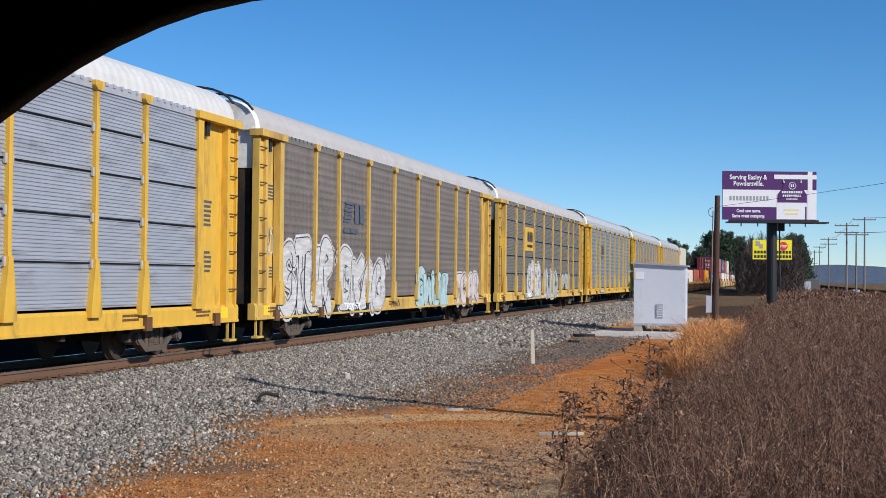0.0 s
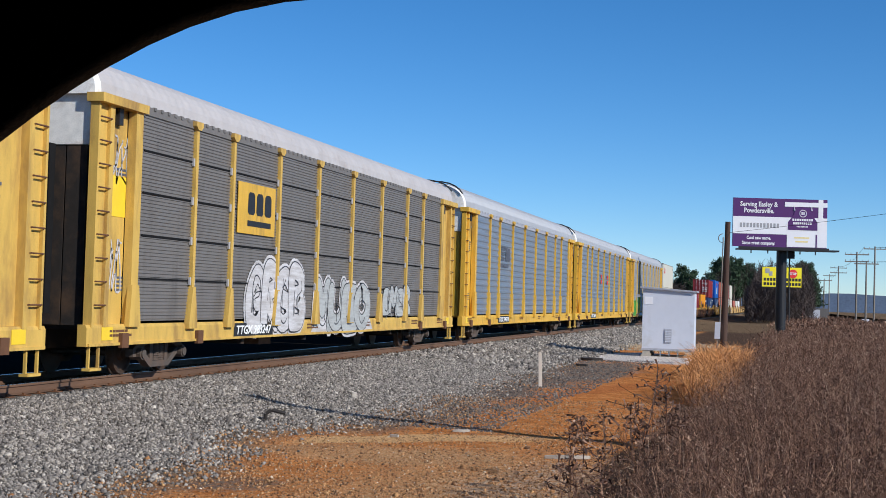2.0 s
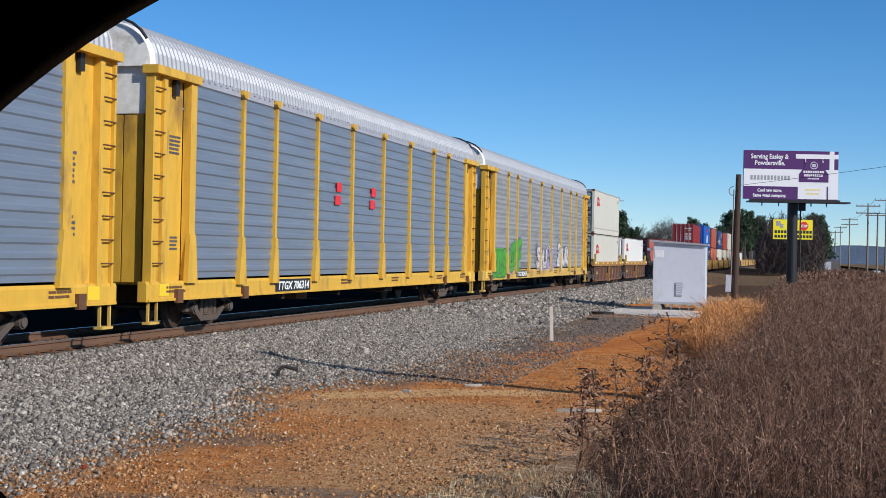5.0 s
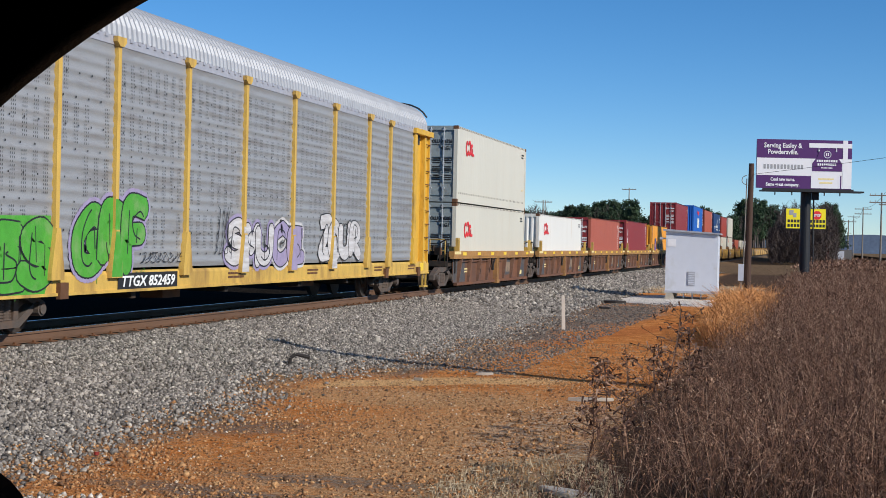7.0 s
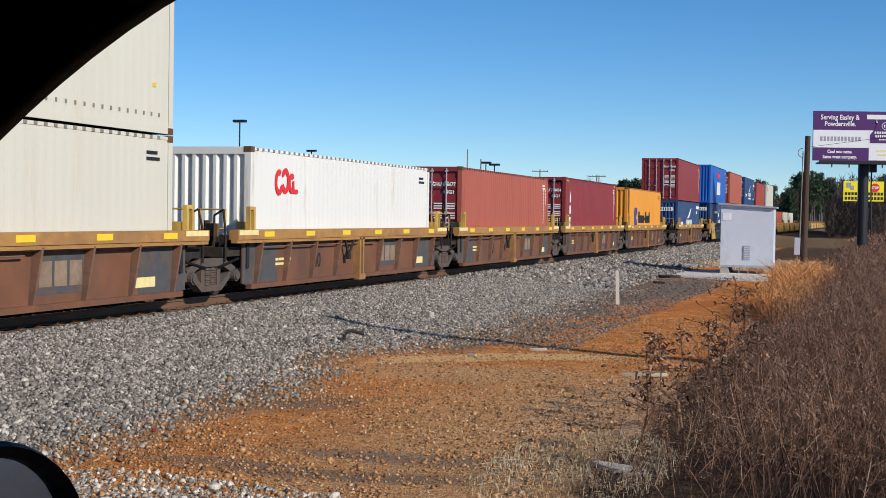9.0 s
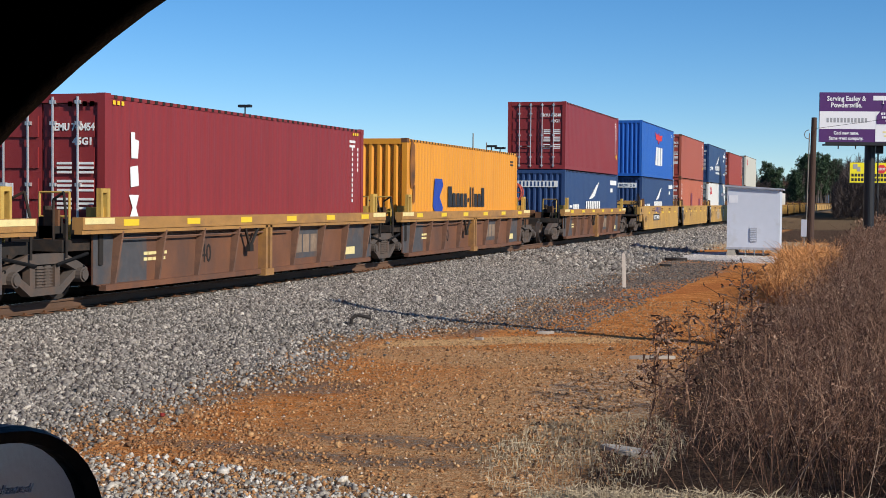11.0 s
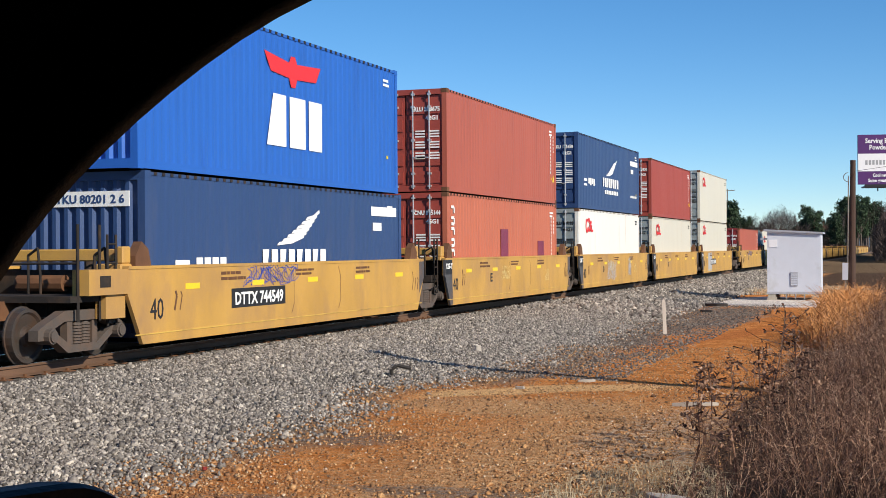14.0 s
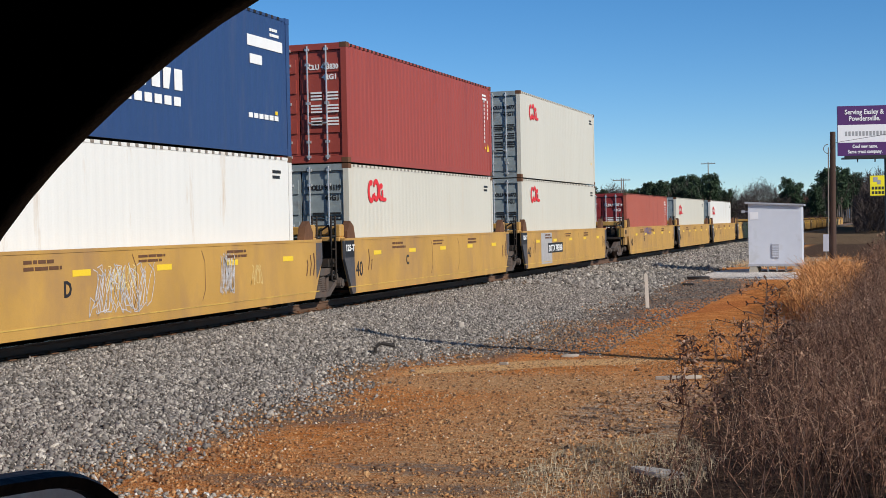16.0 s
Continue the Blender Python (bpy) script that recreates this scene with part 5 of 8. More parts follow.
        part("corner_guide", bm, M["rust"], car, "rusty container guide")
        bm = made((W - 0.6, W - 0.12, *sorted((y + e * 0.62, y + e * 0.95)), T - 0.05, T + 0.06), (W - 0.24, W - 0.12, *sorted((y + e * 0.66, y + e * 0.9)), T + 0.06, T + 0.34), (-W + 0.2, W - 0.24, *sorted((y + e * 0.64, y + e * 0.74)), T + 0.1, T + 0.3))
        bmesh.ops.bevel(bm, geom=bm.edges[:], offset=0.02, segments=1, affect="EDGES")
        part("guide_stand", bm, M["ochre"], car, "ochre container stand")
        bm = bmesh.new()
        for yy in (0.95, 1.2):
            rod(bm, (1.25, y + e * yy, 0.5), (1.25, y + e * yy, 1.95), 0.022, n=6)
        for k in range(5):
            rod(bm, (1.25, y + e * 0.95, 0.6 + k * 0.3), (1.25, y + e * 1.2, 0.6 + k * 0.3), 0.016, n=6)
        part("end_ladder", bm, M["dark"], car, "black end ladder")
        end_gear(car, y, e)
    if first:
        bm = bmesh.new()
        for yy in (-1.5, -2.1):
            rod(bm, (1.3, yy, 0.6), (1.3, yy, 2.1), 0.025, n=6)
            rod(bm, (-1.3, yy, 0.6), (-1.3, yy, 2.1), 0.025, n=6)
        rod(bm, (-1.3, -2.1, 1.5), (1.3, -2.1, 1.5), 0.022, n=6)
        box(bm, -1.3, 1.3, -2.3, -1.2, 0.9, 1.0)
        part("brake_platform", bm, M["dark"], car, "dark brake platform with posts")
        part("coupler", made((-0.12, 0.12, -3.4, -1.4, 0.62, 0.92)), M["rust"], car)
    bogie(car, -1.64 if not first else -1.8)
    if last:
        bogie(car, CL + 1.8)
        part("coupler", made((-0.12, 0.12, CL + 1.4, CL + 3.4, 0.62, 0.92)), M["rust"], car)
    return car


WS = [178.4 + 15.56 * k for k in range(5)]
XS = [260.8, 280.5, 296.3, 311.9, 327.3, 343.1]
YS = [362.4 + 15.5 * k for k in range(5)]
ES = [YS[-1] + 19.6 + 15.5 * k for k in range(12)]
FLOOR = 0.34
for k, s in enumerate(WS):
    brown_well(s, k == 0, k == 4)
brown_well(XS[0], True, True)
yellow_well(XS[1], True, False, None, "DTTX 744549", 0)
yellow_well(XS[2], letter="E", seed=35)
yd = yellow_well(XS[3], letter="D", seed=37)
for k, (y_, w_) in enumerate(((3.9, 1.7), (4.1, 1.5), (4.0, 1.9), (8.3, 0.6), (8.4, 0.5))):
    scrawl(yd, 50 + k, y_, 0.36 + 0.04 * k, w_, 0.75, "graf_white", 1.4745 + 0.0005 * k, 7, 0.016)
yellow_well(XS[4], letter="C", seed=0)
yellow_well(XS[5], False, True, None, "DTTX 745168", 0, True)
for k, s in enumerate(YS):
    yellow_well(s, k == 0, k == 4, "EDCBA"[k])
for k, s in enumerate(ES):
    yellow_well(s, k % 5 == 0, k % 5 == 4, "EDCBA"[k % 5])

LOW = 2.72
H1 = 2.9
w1b = container(WS[0], FLOOR, LOW, "oocl", "cream container with a red emblem and grey doors", door="greydoor", code=("OOLU 768305", "42G1"))
w1t = container(WS[0], FLOOR + LOW + 0.02, LOW, "oocl", "cream container with grey doors, stacked on another", door="greydoor", code=("OOLU 795326", "42G1"), mark="slots")
w2 = container(WS[1], FLOOR, LOW, "white_box", "white container with a red emblem", "wall", code=None)
w3 = container(WS[2], FLOOR, H1, "redbox", "brick-red container with maroon doors", door="maroon", code=("TGHU 846677", "45G1"))
w4 = container(WS[3], FLOOR, H1 + 0.16, "maroon", "maroon container with upright white letters", code=("TEMU 740454", "45G1"))
w5 = container(WS[4], FLOOR, H1 + 0.11, "orange", "orange container with a blue emblem and rusty corner", "wall")
x1b = container(XS[0], FLOOR - 0.1, LOW, "navy", "navy container with a white wing emblem", "wall")
x1t = container(XS[0], FLOOR - 0.08 + LOW, LOW + 0.06, "maroon", "maroon container stacked on a navy one", code=("DRYU 406548", "42G1"))
x2b = container(XS[1], FLOOR - 0.2, H1, "navy", "navy container with a white wing emblem", "wall")
x2t = container(XS[1] - 0.22, FLOOR - 0.18 + H1, H1 + 0.15, "blue", "bright blue container with white block letters", "wall")
x3b = container(XS[2], FLOOR - 0.04, H1 + 0.05, "orange_red", "faded orange-red container with plum repair patches", door="rust_red", code=("TCNU 895144", "45G1"))
x3t = container(XS[2], FLOOR + 0.03 + H1, LOW + 0.12, "redbox", "brick-red container stacked on an orange-red one", door="rust_red", code=("TRLU 868675", "42G1"))
x4b = container(XS[3], FLOOR - 0.04, H1, "white_box", "white container with a red emblem and grey doors", door="greydoor", code=("OOLU 819193", "45G1"))
x4t = container(XS[3], FLOOR - 0.02 + H1, LOW + 0.18, "navy", "navy container with a white wing emblem, stacked", code=("NYKU 833650", "42G1"))
x5b = container(XS[4], FLOOR - 0.04, H1, "oocl", "cream container with a red emblem and grey doors", door="greydoor", code=("OOLU 951119", "45G1"))
x5t = container(XS[4], FLOOR - 0.02 + H1, LOW + 0.1, "rust_red", "russet container stacked on a cream one", code=("TCLU 423830", "42G1"))
x6b = container(XS[5], FLOOR + 0.02, H1, "oocl", "cream container with a red emblem and grey doors", door="greydoor", code=("OOLU 961072", "45G1"))
x6t = container(XS[5], FLOOR + 0.04 + H1, H1 + 0.08, "oocl", "cream container stacked on another", door="greydoor", code=("OOLU 963077", "45G1"))
y1 = container(YS[0], FLOOR, LOW, "redbox", "brick-red container standing alone in a well", door="maroon", code=("GLDU 940714", "42G1"))
y2 = container(YS[1], FLOOR, LOW, "oocl", "cream container with a red emblem", door="greydoor", code=None)
y3 = container(YS[2], FLOOR, LOW, "white_box", "white container with a red emblem", door="greydoor", code=None)
for c, zz in ((w1b, FLOOR + 1.5), (w1t, FLOOR + LOW + 1.75), (w2, FLOOR + 1.75), (x4b, FLOOR + 1.95), (x5b, FLOOR + 1.95), (x6b, FLOOR + 2.1), (x6t, FLOOR + H1 + 2.1), (y2, FLOOR + 1.7), (y3, FLOOR + 1.7)):
    swirl_mark(c, 1.25, zz + 0.3, 0.74)
for c, zz, yy, k in ((x1b, FLOOR + 1.40, 4.6, 1.0), (x2b, FLOOR + 1.42, 4.6, 0.95), (x4t, FLOOR + H1 + 1.4, 4.6, 0.95)):
    wing_mark(c, yy, zz, k)
    part("flag_mark", made((CW - 0.004, CW + 0.004, 1.0, 1.5, zz - 0.52, zz - 0.44), (CW - 0.004, CW + 0.004, 1.0, 1.5, zz - 0.34, zz - 0.24), *[(CW - 0.004, CW + 0.004, 1.75 + j * 0.3, 1.98 + j * 0.3, zz - 0.42 - 0.06 * (j % 2), zz - 0.2) for j in range(4)]), M["white_paint"], c, "small white flag and bars")
    part("web_bar", made(*[(CW - 0.004, CW + 0.004, CL - 2.0 + j * 0.24, CL - 1.82 + j * 0.24, zz - 0.72, zz - 0.62) for j in range(6)]), M["white_paint"], c, "small white bars")
    part("subtitle_bar", made(*[(CW - 0.004, CW + 0.004, yy + 0.2 + j * 0.34, yy + 0.44 + j * 0.34, zz - 0.72, zz - 0.56) for j in range(8)]), M["white_paint"], c, "row of small white bars")
    part("white_patch", made((CW - 0.006, CW + 0.002, CL - 2.0, CL - 0.35, zz + 0.72, zz + 0.94), (CW - 0.006, CW + 0.002, CL - 1.9, CL - 1.35, zz + 0.37, zz + 0.56)), M["white_paint"], c, "white code patch")
for c, zz in ((x1b, FLOOR + 1.9), (x2b, FLOOR + 2.1)):
    part("white_patch", made((-0.78, 0.92, -0.006, 0.014, zz, zz + 0.26)), M["white_paint"], c, "white code strip")
    if c is x2b:
        t = part("lettering", text_mesh("NYKU 80201 2 6", 0.2, M["navy"], 1.5, 0.004), None, c)
        t.matrix_basis = on_front(-0.68, -0.010, zz + 0.06)
    else:
        each("code_bar", [(-0.7 + k * 0.155, -0.7 + k * 0.155 + 0.07, -0.010, -0.004, zz + 0.03, zz + 0.23) for k in range(10)], M["navy"], c)
# upright letters on the maroon box
bm = bmesh.new()
xx = CW + 0.002
yb, zt = 0.72, FLOOR + H1 - 0.45
flat_poly(bm, [(yb + 0.12, zt), (yb + 0.26, zt), (yb + 0.26, zt - 0.12), (yb + 0.40, zt - 0.14), (yb + 0.36, zt - 0.45), (yb + 0.14, zt - 0.45)], xx)
flat_poly(bm, [(yb + 0.10, zt - 0.60), (yb + 0.36, zt - 0.57), (yb + 0.40, zt - 0.92), (yb + 0.12, zt - 0.95)], xx)
flat_poly(bm, [(yb + 0.06, zt - 1.08), (yb + 0.40, zt - 1.08), (yb + 0.30, zt - 1.3), (yb + 0.42, zt - 1.52), (yb + 0.06, zt - 1.52), (yb + 0.18, zt - 1.3)], xx)
part("company_mark", bm, M["white_paint"], w4, "upright white company letters", False)
bars(1, -0.95, FLOOR + 1.55, 0.6, 0.4, 0, M["white_paint"], w4, "stencil").matrix_basis = Matrix.Rotation(radians(-90), 4, "Z") @ Matrix.Translation((0.008, 0, 0))
for s in (0, 1):
    part("hazard_stripe", made(*[(CW - 0.7 + k * 0.14, CW - 0.62 + k * 0.14, -0.004, 0.0, FLOOR + H1 - 0.06, FLOOR + H1 + 0.02) for k in range(4)], *[(CW + 0.0, CW + 0.006, 0.25 + k * 0.14 + s * 11.2, 0.33 + k * 0.14 + s * 11.2, FLOOR + H1 - 0.02, FLOOR + H1 + 0.05) for k in range(3)]), M["reflect"], w4, "yellow hazard stripes")
# orange box: blue emblem, dark letters, soot
bm = bmesh.new()
xx = CW + 0.003
flat_poly(bm, [(2.55, FLOOR + 1.95), (3.25, FLOOR + 1.95), (3.35, FLOOR + 1.75), (3.0, FLOOR + 1.42), (3.35, FLOOR + 1.1), (3.2, FLOOR + 0.85), (2.7, FLOOR + 0.85), (2.35, FLOOR + 1.15)], xx)
part("company_mark", bm, M["blue_mark"], w5, "blue emblem", False)
bm = bmesh.new()
for k, (hh, ww) in enumerate(((0.62, 0.42), (0.42, 0.36), (0.42, 0.36), (0.42, 0.36), (0.42, 0.3), (0.2, 0.14), (0.62, 0.14), (0.62, 0.12), (0.42, 0.36), (0.42, 0.36), (0.62, 0.36))):
    y0 = 3.85 + sum((0.46, 0.42, 0.42, 0.42, 0.40, 0.25, 0.28, 0.2, 0.42, 0.42, 0.4)[:k])
    z0 = FLOOR + 1.12
    flat_poly(bm, [(y0, z0 + (0.16 if k == 5 else 0.0)), (y0 + ww, z0 + (0.16 if k == 5 else 0.0)), (y0 + ww * 0.9, z0 + (0.28 if k == 5 else hh)), (y0, z0 + (0.28 if k == 5 else hh))], xx)
part("company_mark", bm, M["black_paint"], w5, "dark company letters", False)
bm = bmesh.new()
flat_poly(bm, blob(random.Random(2), 0.50, FLOOR + 2.3, 0.42, 1.25, 26, 0.1), xx)
flat_poly(bm, blob(random.Random(5), 0.62, FLOOR + 1.5, 0.2, 0.5, 18, 0.3), xx)
part("soot_stain", bm, M["soot"], w5, "dark rust stain by the corner", False)
# blue box: red eagle-like bar and white block letters
bm = bmesh.new()
zz = FLOOR + H1
flat_poly(bm, [(4.75, zz + 2.42), (5.9, zz + 2.30), (6.0, zz + 2.44), (6.2, zz + 2.44), (6.3, zz + 2.30), (7.5, zz + 2.36), (7.25, zz + 2.02), (6.3, zz + 1.98), (6.2, zz + 1.80), (6.0, zz + 1.80), (5.9, zz + 1.98), (5.05, zz + 2.04)], xx)
part("company_mark", bm, M["red_mark"], x2t, "red bird emblem", False)
bm = bmesh.new()
z0 = zz + 0.55
for a, b, sl in ((4.85, 5.75, 0.3), (5.92, 6.7, 0.0), (6.87, 7.55, 0.0)):
    flat_poly(bm, [(a, z0), (b, z0), (b, z0 + 1.05), (a + sl, z0 + 1.05)], xx)
part("company_mark", bm, M["white_paint"], x2t, "white block company letters", False)
for y, h in ((5.2, 0.85), (9.6, 0.5)):
    part("repair_patch", made((CW - 0.01, CW + 0.003, y, y + 0.8, 1.44, 1.44 + h)), M["purple_patch"], x3b, "plum repair patch")
bm = bmesh.new()
for k in range(5):
    stroke(bm, [(0.35, 2.85 - k * 0.3), (0.6, 2.85 - k * 0.3), (0.6, 2.68 - k * 0.3), (0.35, 2.68 - k * 0.3)][: 3 + k % 2], 0.08, CW + 0.003)
part("company_mark", bm, M["white_paint"], x3b, "upright white letters", False)
# hose reel on the platform between two cars
reel = part("hose_reel", bmesh.new(), M["hose_red"], bpy.data.objects["brown_well_car.005"], "red wire-spoked reel")
bm = bmesh.new()
for k in range(16):
    a, b = 2 * math.pi * k / 16, 2 * math.pi * (k + 1) / 16
    for yy in (-1.75, -1.45):
        rod(bm, (-0.55 + 0.38 * math.cos(a), yy, 2.0 + 0.38 * math.sin(a)), (-0.55 + 0.38 * math.cos(b), yy, 2.0 + 0.38 * math.sin(b)), 0.03, n=5)
    if k % 2 == 0:
        rod(bm, (-0.55, -1.75, 2.0), (-0.55 + 0.38 * math.cos(a), -1.75, 2.0 + 0.38 * math.sin(a)), 0.02, n=5)
rod(bm, (-0.55, -1.8, 2.0), (-0.55, -1.4, 2.0), 0.09)
rod(bm, (-0.55, -1.6, 0.9), (-0.55, -1.6, 2.0), 0.05)
reel.data = mesh_of(bm, M["hose_red"])

# hand brake wheel and stand at the other end of the same car
bm = bmesh.new()
for k in range(16):
    a, b = 2 * math.pi * k / 16, 2 * math.pi * (k + 1) / 16
    rod(bm, (0.35 + 0.36 * math.cos(a), CL + 1.35, 2.0 + 0.36 * math.sin(a)), (0.35 + 0.36 * math.cos(b), CL + 1.35, 2.0 + 0.36 * math.sin(b)), 0.035, n=5)
    if k % 3 == 0:
        rod(bm, (0.35, CL + 1.35, 2.0), (0.35 + 0.36 * math.cos(a), CL + 1.35, 2.0 + 0.36 * math.sin(a)), 0.02, n=5)
box(bm, 0.2, 0.5, CL + 1.38, CL + 1.55, 0.98, 2.15)
part("brake_wheel", bm, M["dark"], bpy.data.objects["brown_well_car.005"], "dark hand brake wheel on a stand")


# ---- ground: one sheet to the horizon ----
def smooth(a, b, v):
    t = np.clip((v - a) / (b - a), 0, 1)
    return t * t * (3 - 2 * t)


def wob(x, y, s, seed=0.0):
    """Cheap smooth waviness in about -1..1."""
    return (np.sin(x * 1.7 / s + seed) * np.cos(y * 1.3 / s + seed * 1.7) + np.sin((x + y) * 0.9 / s + 2.1 + seed) + 0.5 * np.sin((2.3 * x - 1.1 * y) / s + seed * 0.6)) / 2.5


def toe_of(y):
    return -7.1 - 1.0 * np.exp(-((y - 19.3) / 2.2) ** 2) - 0.35 * np.clip((y - 27) / 22, 0, 1)


def ground_z(x, y):
    x, y = np.asarray(x, float), np.asarray(y, float)
    toe = toe_of(y) + 0.25 * wob(x * 0 + y, y, 1.6)
    up = smooth(0, 1, (toe - x) / (toe + 11.7))
    bed = 0.26 * np.clip(up, 0, 1)
    far = smooth(-15.2, -19.0, x)
    bed = bed * (1 - far) + 0.12 * far
    hill = 0.08 * smooth(45, 110, y) * smooth(-3.5, 0.5, x)
    drop = -2.6 * smooth(6, 26, x) * smooth(130, 210, y)
    back = 1.6 * smooth(-40, -110, x)
    return bed + hill + drop + back + 0.03 * wob(x, y, 0.8, 1.0) * smooth(-12, -9, x) * (np.abs(y) < 400)


def ground_sheet():
    xs = np.concatenate([[-4000, -1500, -600, -300, -160, -90, -60, -40, -30, -24, -20], np.arange(-18, 4, 0.16), np.arange(4, 14, 0.6), [16, 20, 26, 34, 50, 80, 150, 300, 700, 1800, 4000]])
    ys = np.concatenate([[-3000, -800, -200, -80, -40, -20, -8, 0], np.arange(4, 34, 0.16), np.arange(34, 66, 0.4), np.arange(66, 140, 2.0), [145, 160, 180, 205, 240, 300, 400, 600, 1000, 1800, 3000, 4800]])
    X, Y = np.meshgrid(xs, ys, indexing="ij")
    Z = ground_z(X, Y)
    nx, ny = X.shape
    co = np.stack([X, Y, Z], -1).reshape(-1, 3)
    idx = np.arange(nx * ny).reshape(nx, ny)
    q = np.stack([idx[:-1, :-1], idx[1:, :-1], idx[1:, 1:], idx[:-1, 1:]], -1).reshape(-1, 4)
    me = bpy.data.meshes.new("ground")
    me.from_pydata(co.tolist(), [], q.tolist())
    x, y = co[:, 0], co[:, 1]
    n = wob(x, y, 0.5, 0.3) * 0.5 + wob(x, y, 1.4, 2.0) * 0.5

    def blot(cx, cy, rx, ry):
        return smooth(1.25, 0.55, np.hypot((x - cx) / rx, (y - cy) / ry) + 0.25 * n)
    ballast = smooth(0.35, -0.35, x - toe_of(y) + 0.55 * n) * smooth(-17.5, -16.5, x) * (y > -60)
    dark = np.maximum.reduce([blot(-6.5, 28, 1.15, 8.5), blot(-6.2, 42, 1.9, 9.0) * 0.9, blot(-3.6, 11.6, 2.4, 0.3) * 0.7, blot(-4.6, 10.7, 1.9, 0.35) * 0.75, blot(-5.9, 14.5, 0.7, 0.6) * 0.7])
    pale = np.maximum.reduce([blot(-4.9, 55.5, 5.0, 5.5), blot(-5.2, 20.0, 1.7, 0.8) * 0.05])
    streak = smooth(0.55, 0.15, np.abs(y - (19.9 + (x + 6.2) * 0.6) + 0.35 * n) / 1.7) * smooth(-7.4, -6.4, x) * smooth(-3.0, -4.4, x)
    rut = smooth(0.9, 0.3, np.abs(y - (26.5 + (x + 6.2) * 4.0) + 0.8 * n) / 3.0) * smooth(-6.6, -5.4, x) * smooth(-1.4, -2.4, x)
    tan = np.clip(0.12 * smooth(20, 14, y) + 0.55 * smooth(-6.2, -3.6, x) * smooth(23, 16, y) + 0.55 * blot(-5.6, 18.2, 1.9, 1.1) + 0.2, 0, 0.9)
    fringe = smooth(1.5, 0.1, x - toe_of(y) + 0.5 * n) * (x > -9.5) * smooth(60, 40, y)
    gravel = np.maximum(blot(-5.2, 8.4, 2.6, 1.35), blot(-2.8, 15.5, 1.0, 3.5) * 0.45)
    straw = np.maximum.reduce([blot(-2.6, 12.2, 0.9, 1.8) * 0.6, blot(-0.9, 9.3, 2.2, 0.7), smooth(60, 66, y) * smooth(-12, -9, x) * smooth(0.5, -1.0, x) * (0.5 + 0.5 * np.sin(y * 1.4))])
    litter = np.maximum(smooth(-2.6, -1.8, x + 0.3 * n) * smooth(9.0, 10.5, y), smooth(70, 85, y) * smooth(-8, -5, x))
    # shade under and behind the train, painted into the ground as near-black
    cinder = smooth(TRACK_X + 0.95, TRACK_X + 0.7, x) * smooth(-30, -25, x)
    field = np.maximum(smooth(-24, -28, x), smooth(95, 135, y) * smooth(-12, -10.5, x))
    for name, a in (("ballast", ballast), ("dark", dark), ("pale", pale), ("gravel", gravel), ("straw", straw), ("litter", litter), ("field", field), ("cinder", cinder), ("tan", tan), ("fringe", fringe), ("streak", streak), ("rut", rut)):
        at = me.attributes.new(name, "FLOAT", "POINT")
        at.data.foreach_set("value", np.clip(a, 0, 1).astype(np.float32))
    m = bpy.data.materials.new("ground_soil")
    m.use_nodes = True
    nt = m.node_tree
    b = nt.nodes["Principled BSDF"]
    b.inputs["Roughness"].default_value = 0.95
    b.inputs["Specular IOR Level"].default_value = 0.0
    tc = nt.nodes.new("ShaderNodeTexCoord")

    def noise_of(scale, detail=6, rough=0.6):
        nn = nt.nodes.new("ShaderNodeTexNoise")
        nn.inputs["Scale"].default_value, nn.inputs["Detail"].default_value, nn.inputs["Roughness"].default_value = scale, detail, rough
        nt.links.new(tc.outputs["Object"], nn.inputs[0])
        return nn.outputs[0]

    def ramp(src, stops):
        r = nt.nodes.new("ShaderNodeValToRGB")
        e = r.color_ramp.elements
        while len(e) < len(stops):
            e.new(0.5)
        for el, (p, c) in zip(e, stops):
            el.position, el.color = p, (*c, 1)
        nt.links.new(src, r.inputs[0])
        return r.outputs[0]
    n_big, n_mid, n_fine, n_grit = noise_of(0.45), noise_of(2.2, 9, 0.72), noise_of(14.0, 7, 0.72), noise_of(60.0, 3)
    soil = ramp(n_mid, [(0.30, (0.31, 0.112, 0.032)), (0.45, (0.47, 0.165, 0.045)), (0.58, (0.60, 0.25, 0.08)), (0.76, (0.62, 0.34, 0.16))])
    grit = ramp(n_grit, [(0.33, (0.5, 0.45, 0.42)), (0.5, (1.15, 1.13, 1.12)), (0.68, (1.75, 1.75, 1.75))])

    def mul(a, c):
        mx = nt.nodes.new("ShaderNodeMix")
        mx.data_type, mx.blend_type = "RGBA", "MULTIPLY"
        mx.inputs["Factor"].default_value = 1.0
        mx.clamp_result = False
        nt.links.new(a, mx.inputs["A"])
        nt.links.new(c, mx.inputs["B"])
        return mx.outputs["Result"]

    def over(base, name, top, lo=0.35, hi=0.65, k=0.8):
        at = nt.nodes.new("ShaderNodeAttribute")
        at.attribute_name = name
        s1 = nt.nodes.new("ShaderNodeMath")
        s1.operation = "SUBTRACT"
        nt.links.new(n_fine, s1.inputs[0])
        s1.inputs[1].default_value = 0.5
        s2 = nt.nodes.new("ShaderNodeMath")
        s2.operation = "MULTIPLY_ADD"
        nt.links.new(s1.outputs[0], s2.inputs[0])
        s2.inputs[1].default_value = k
        nt.links.new(at.outputs["Fac"], s2.inputs[2])
        mr = nt.nodes.new("ShaderNodeMapRange")
        mr.interpolation_type = "SMOOTHSTEP"
        mr.inputs["From Min"].default_value, mr.inputs["From Max"].default_value = lo, hi
        nt.links.new(s2.outputs[0], mr.inputs[0])
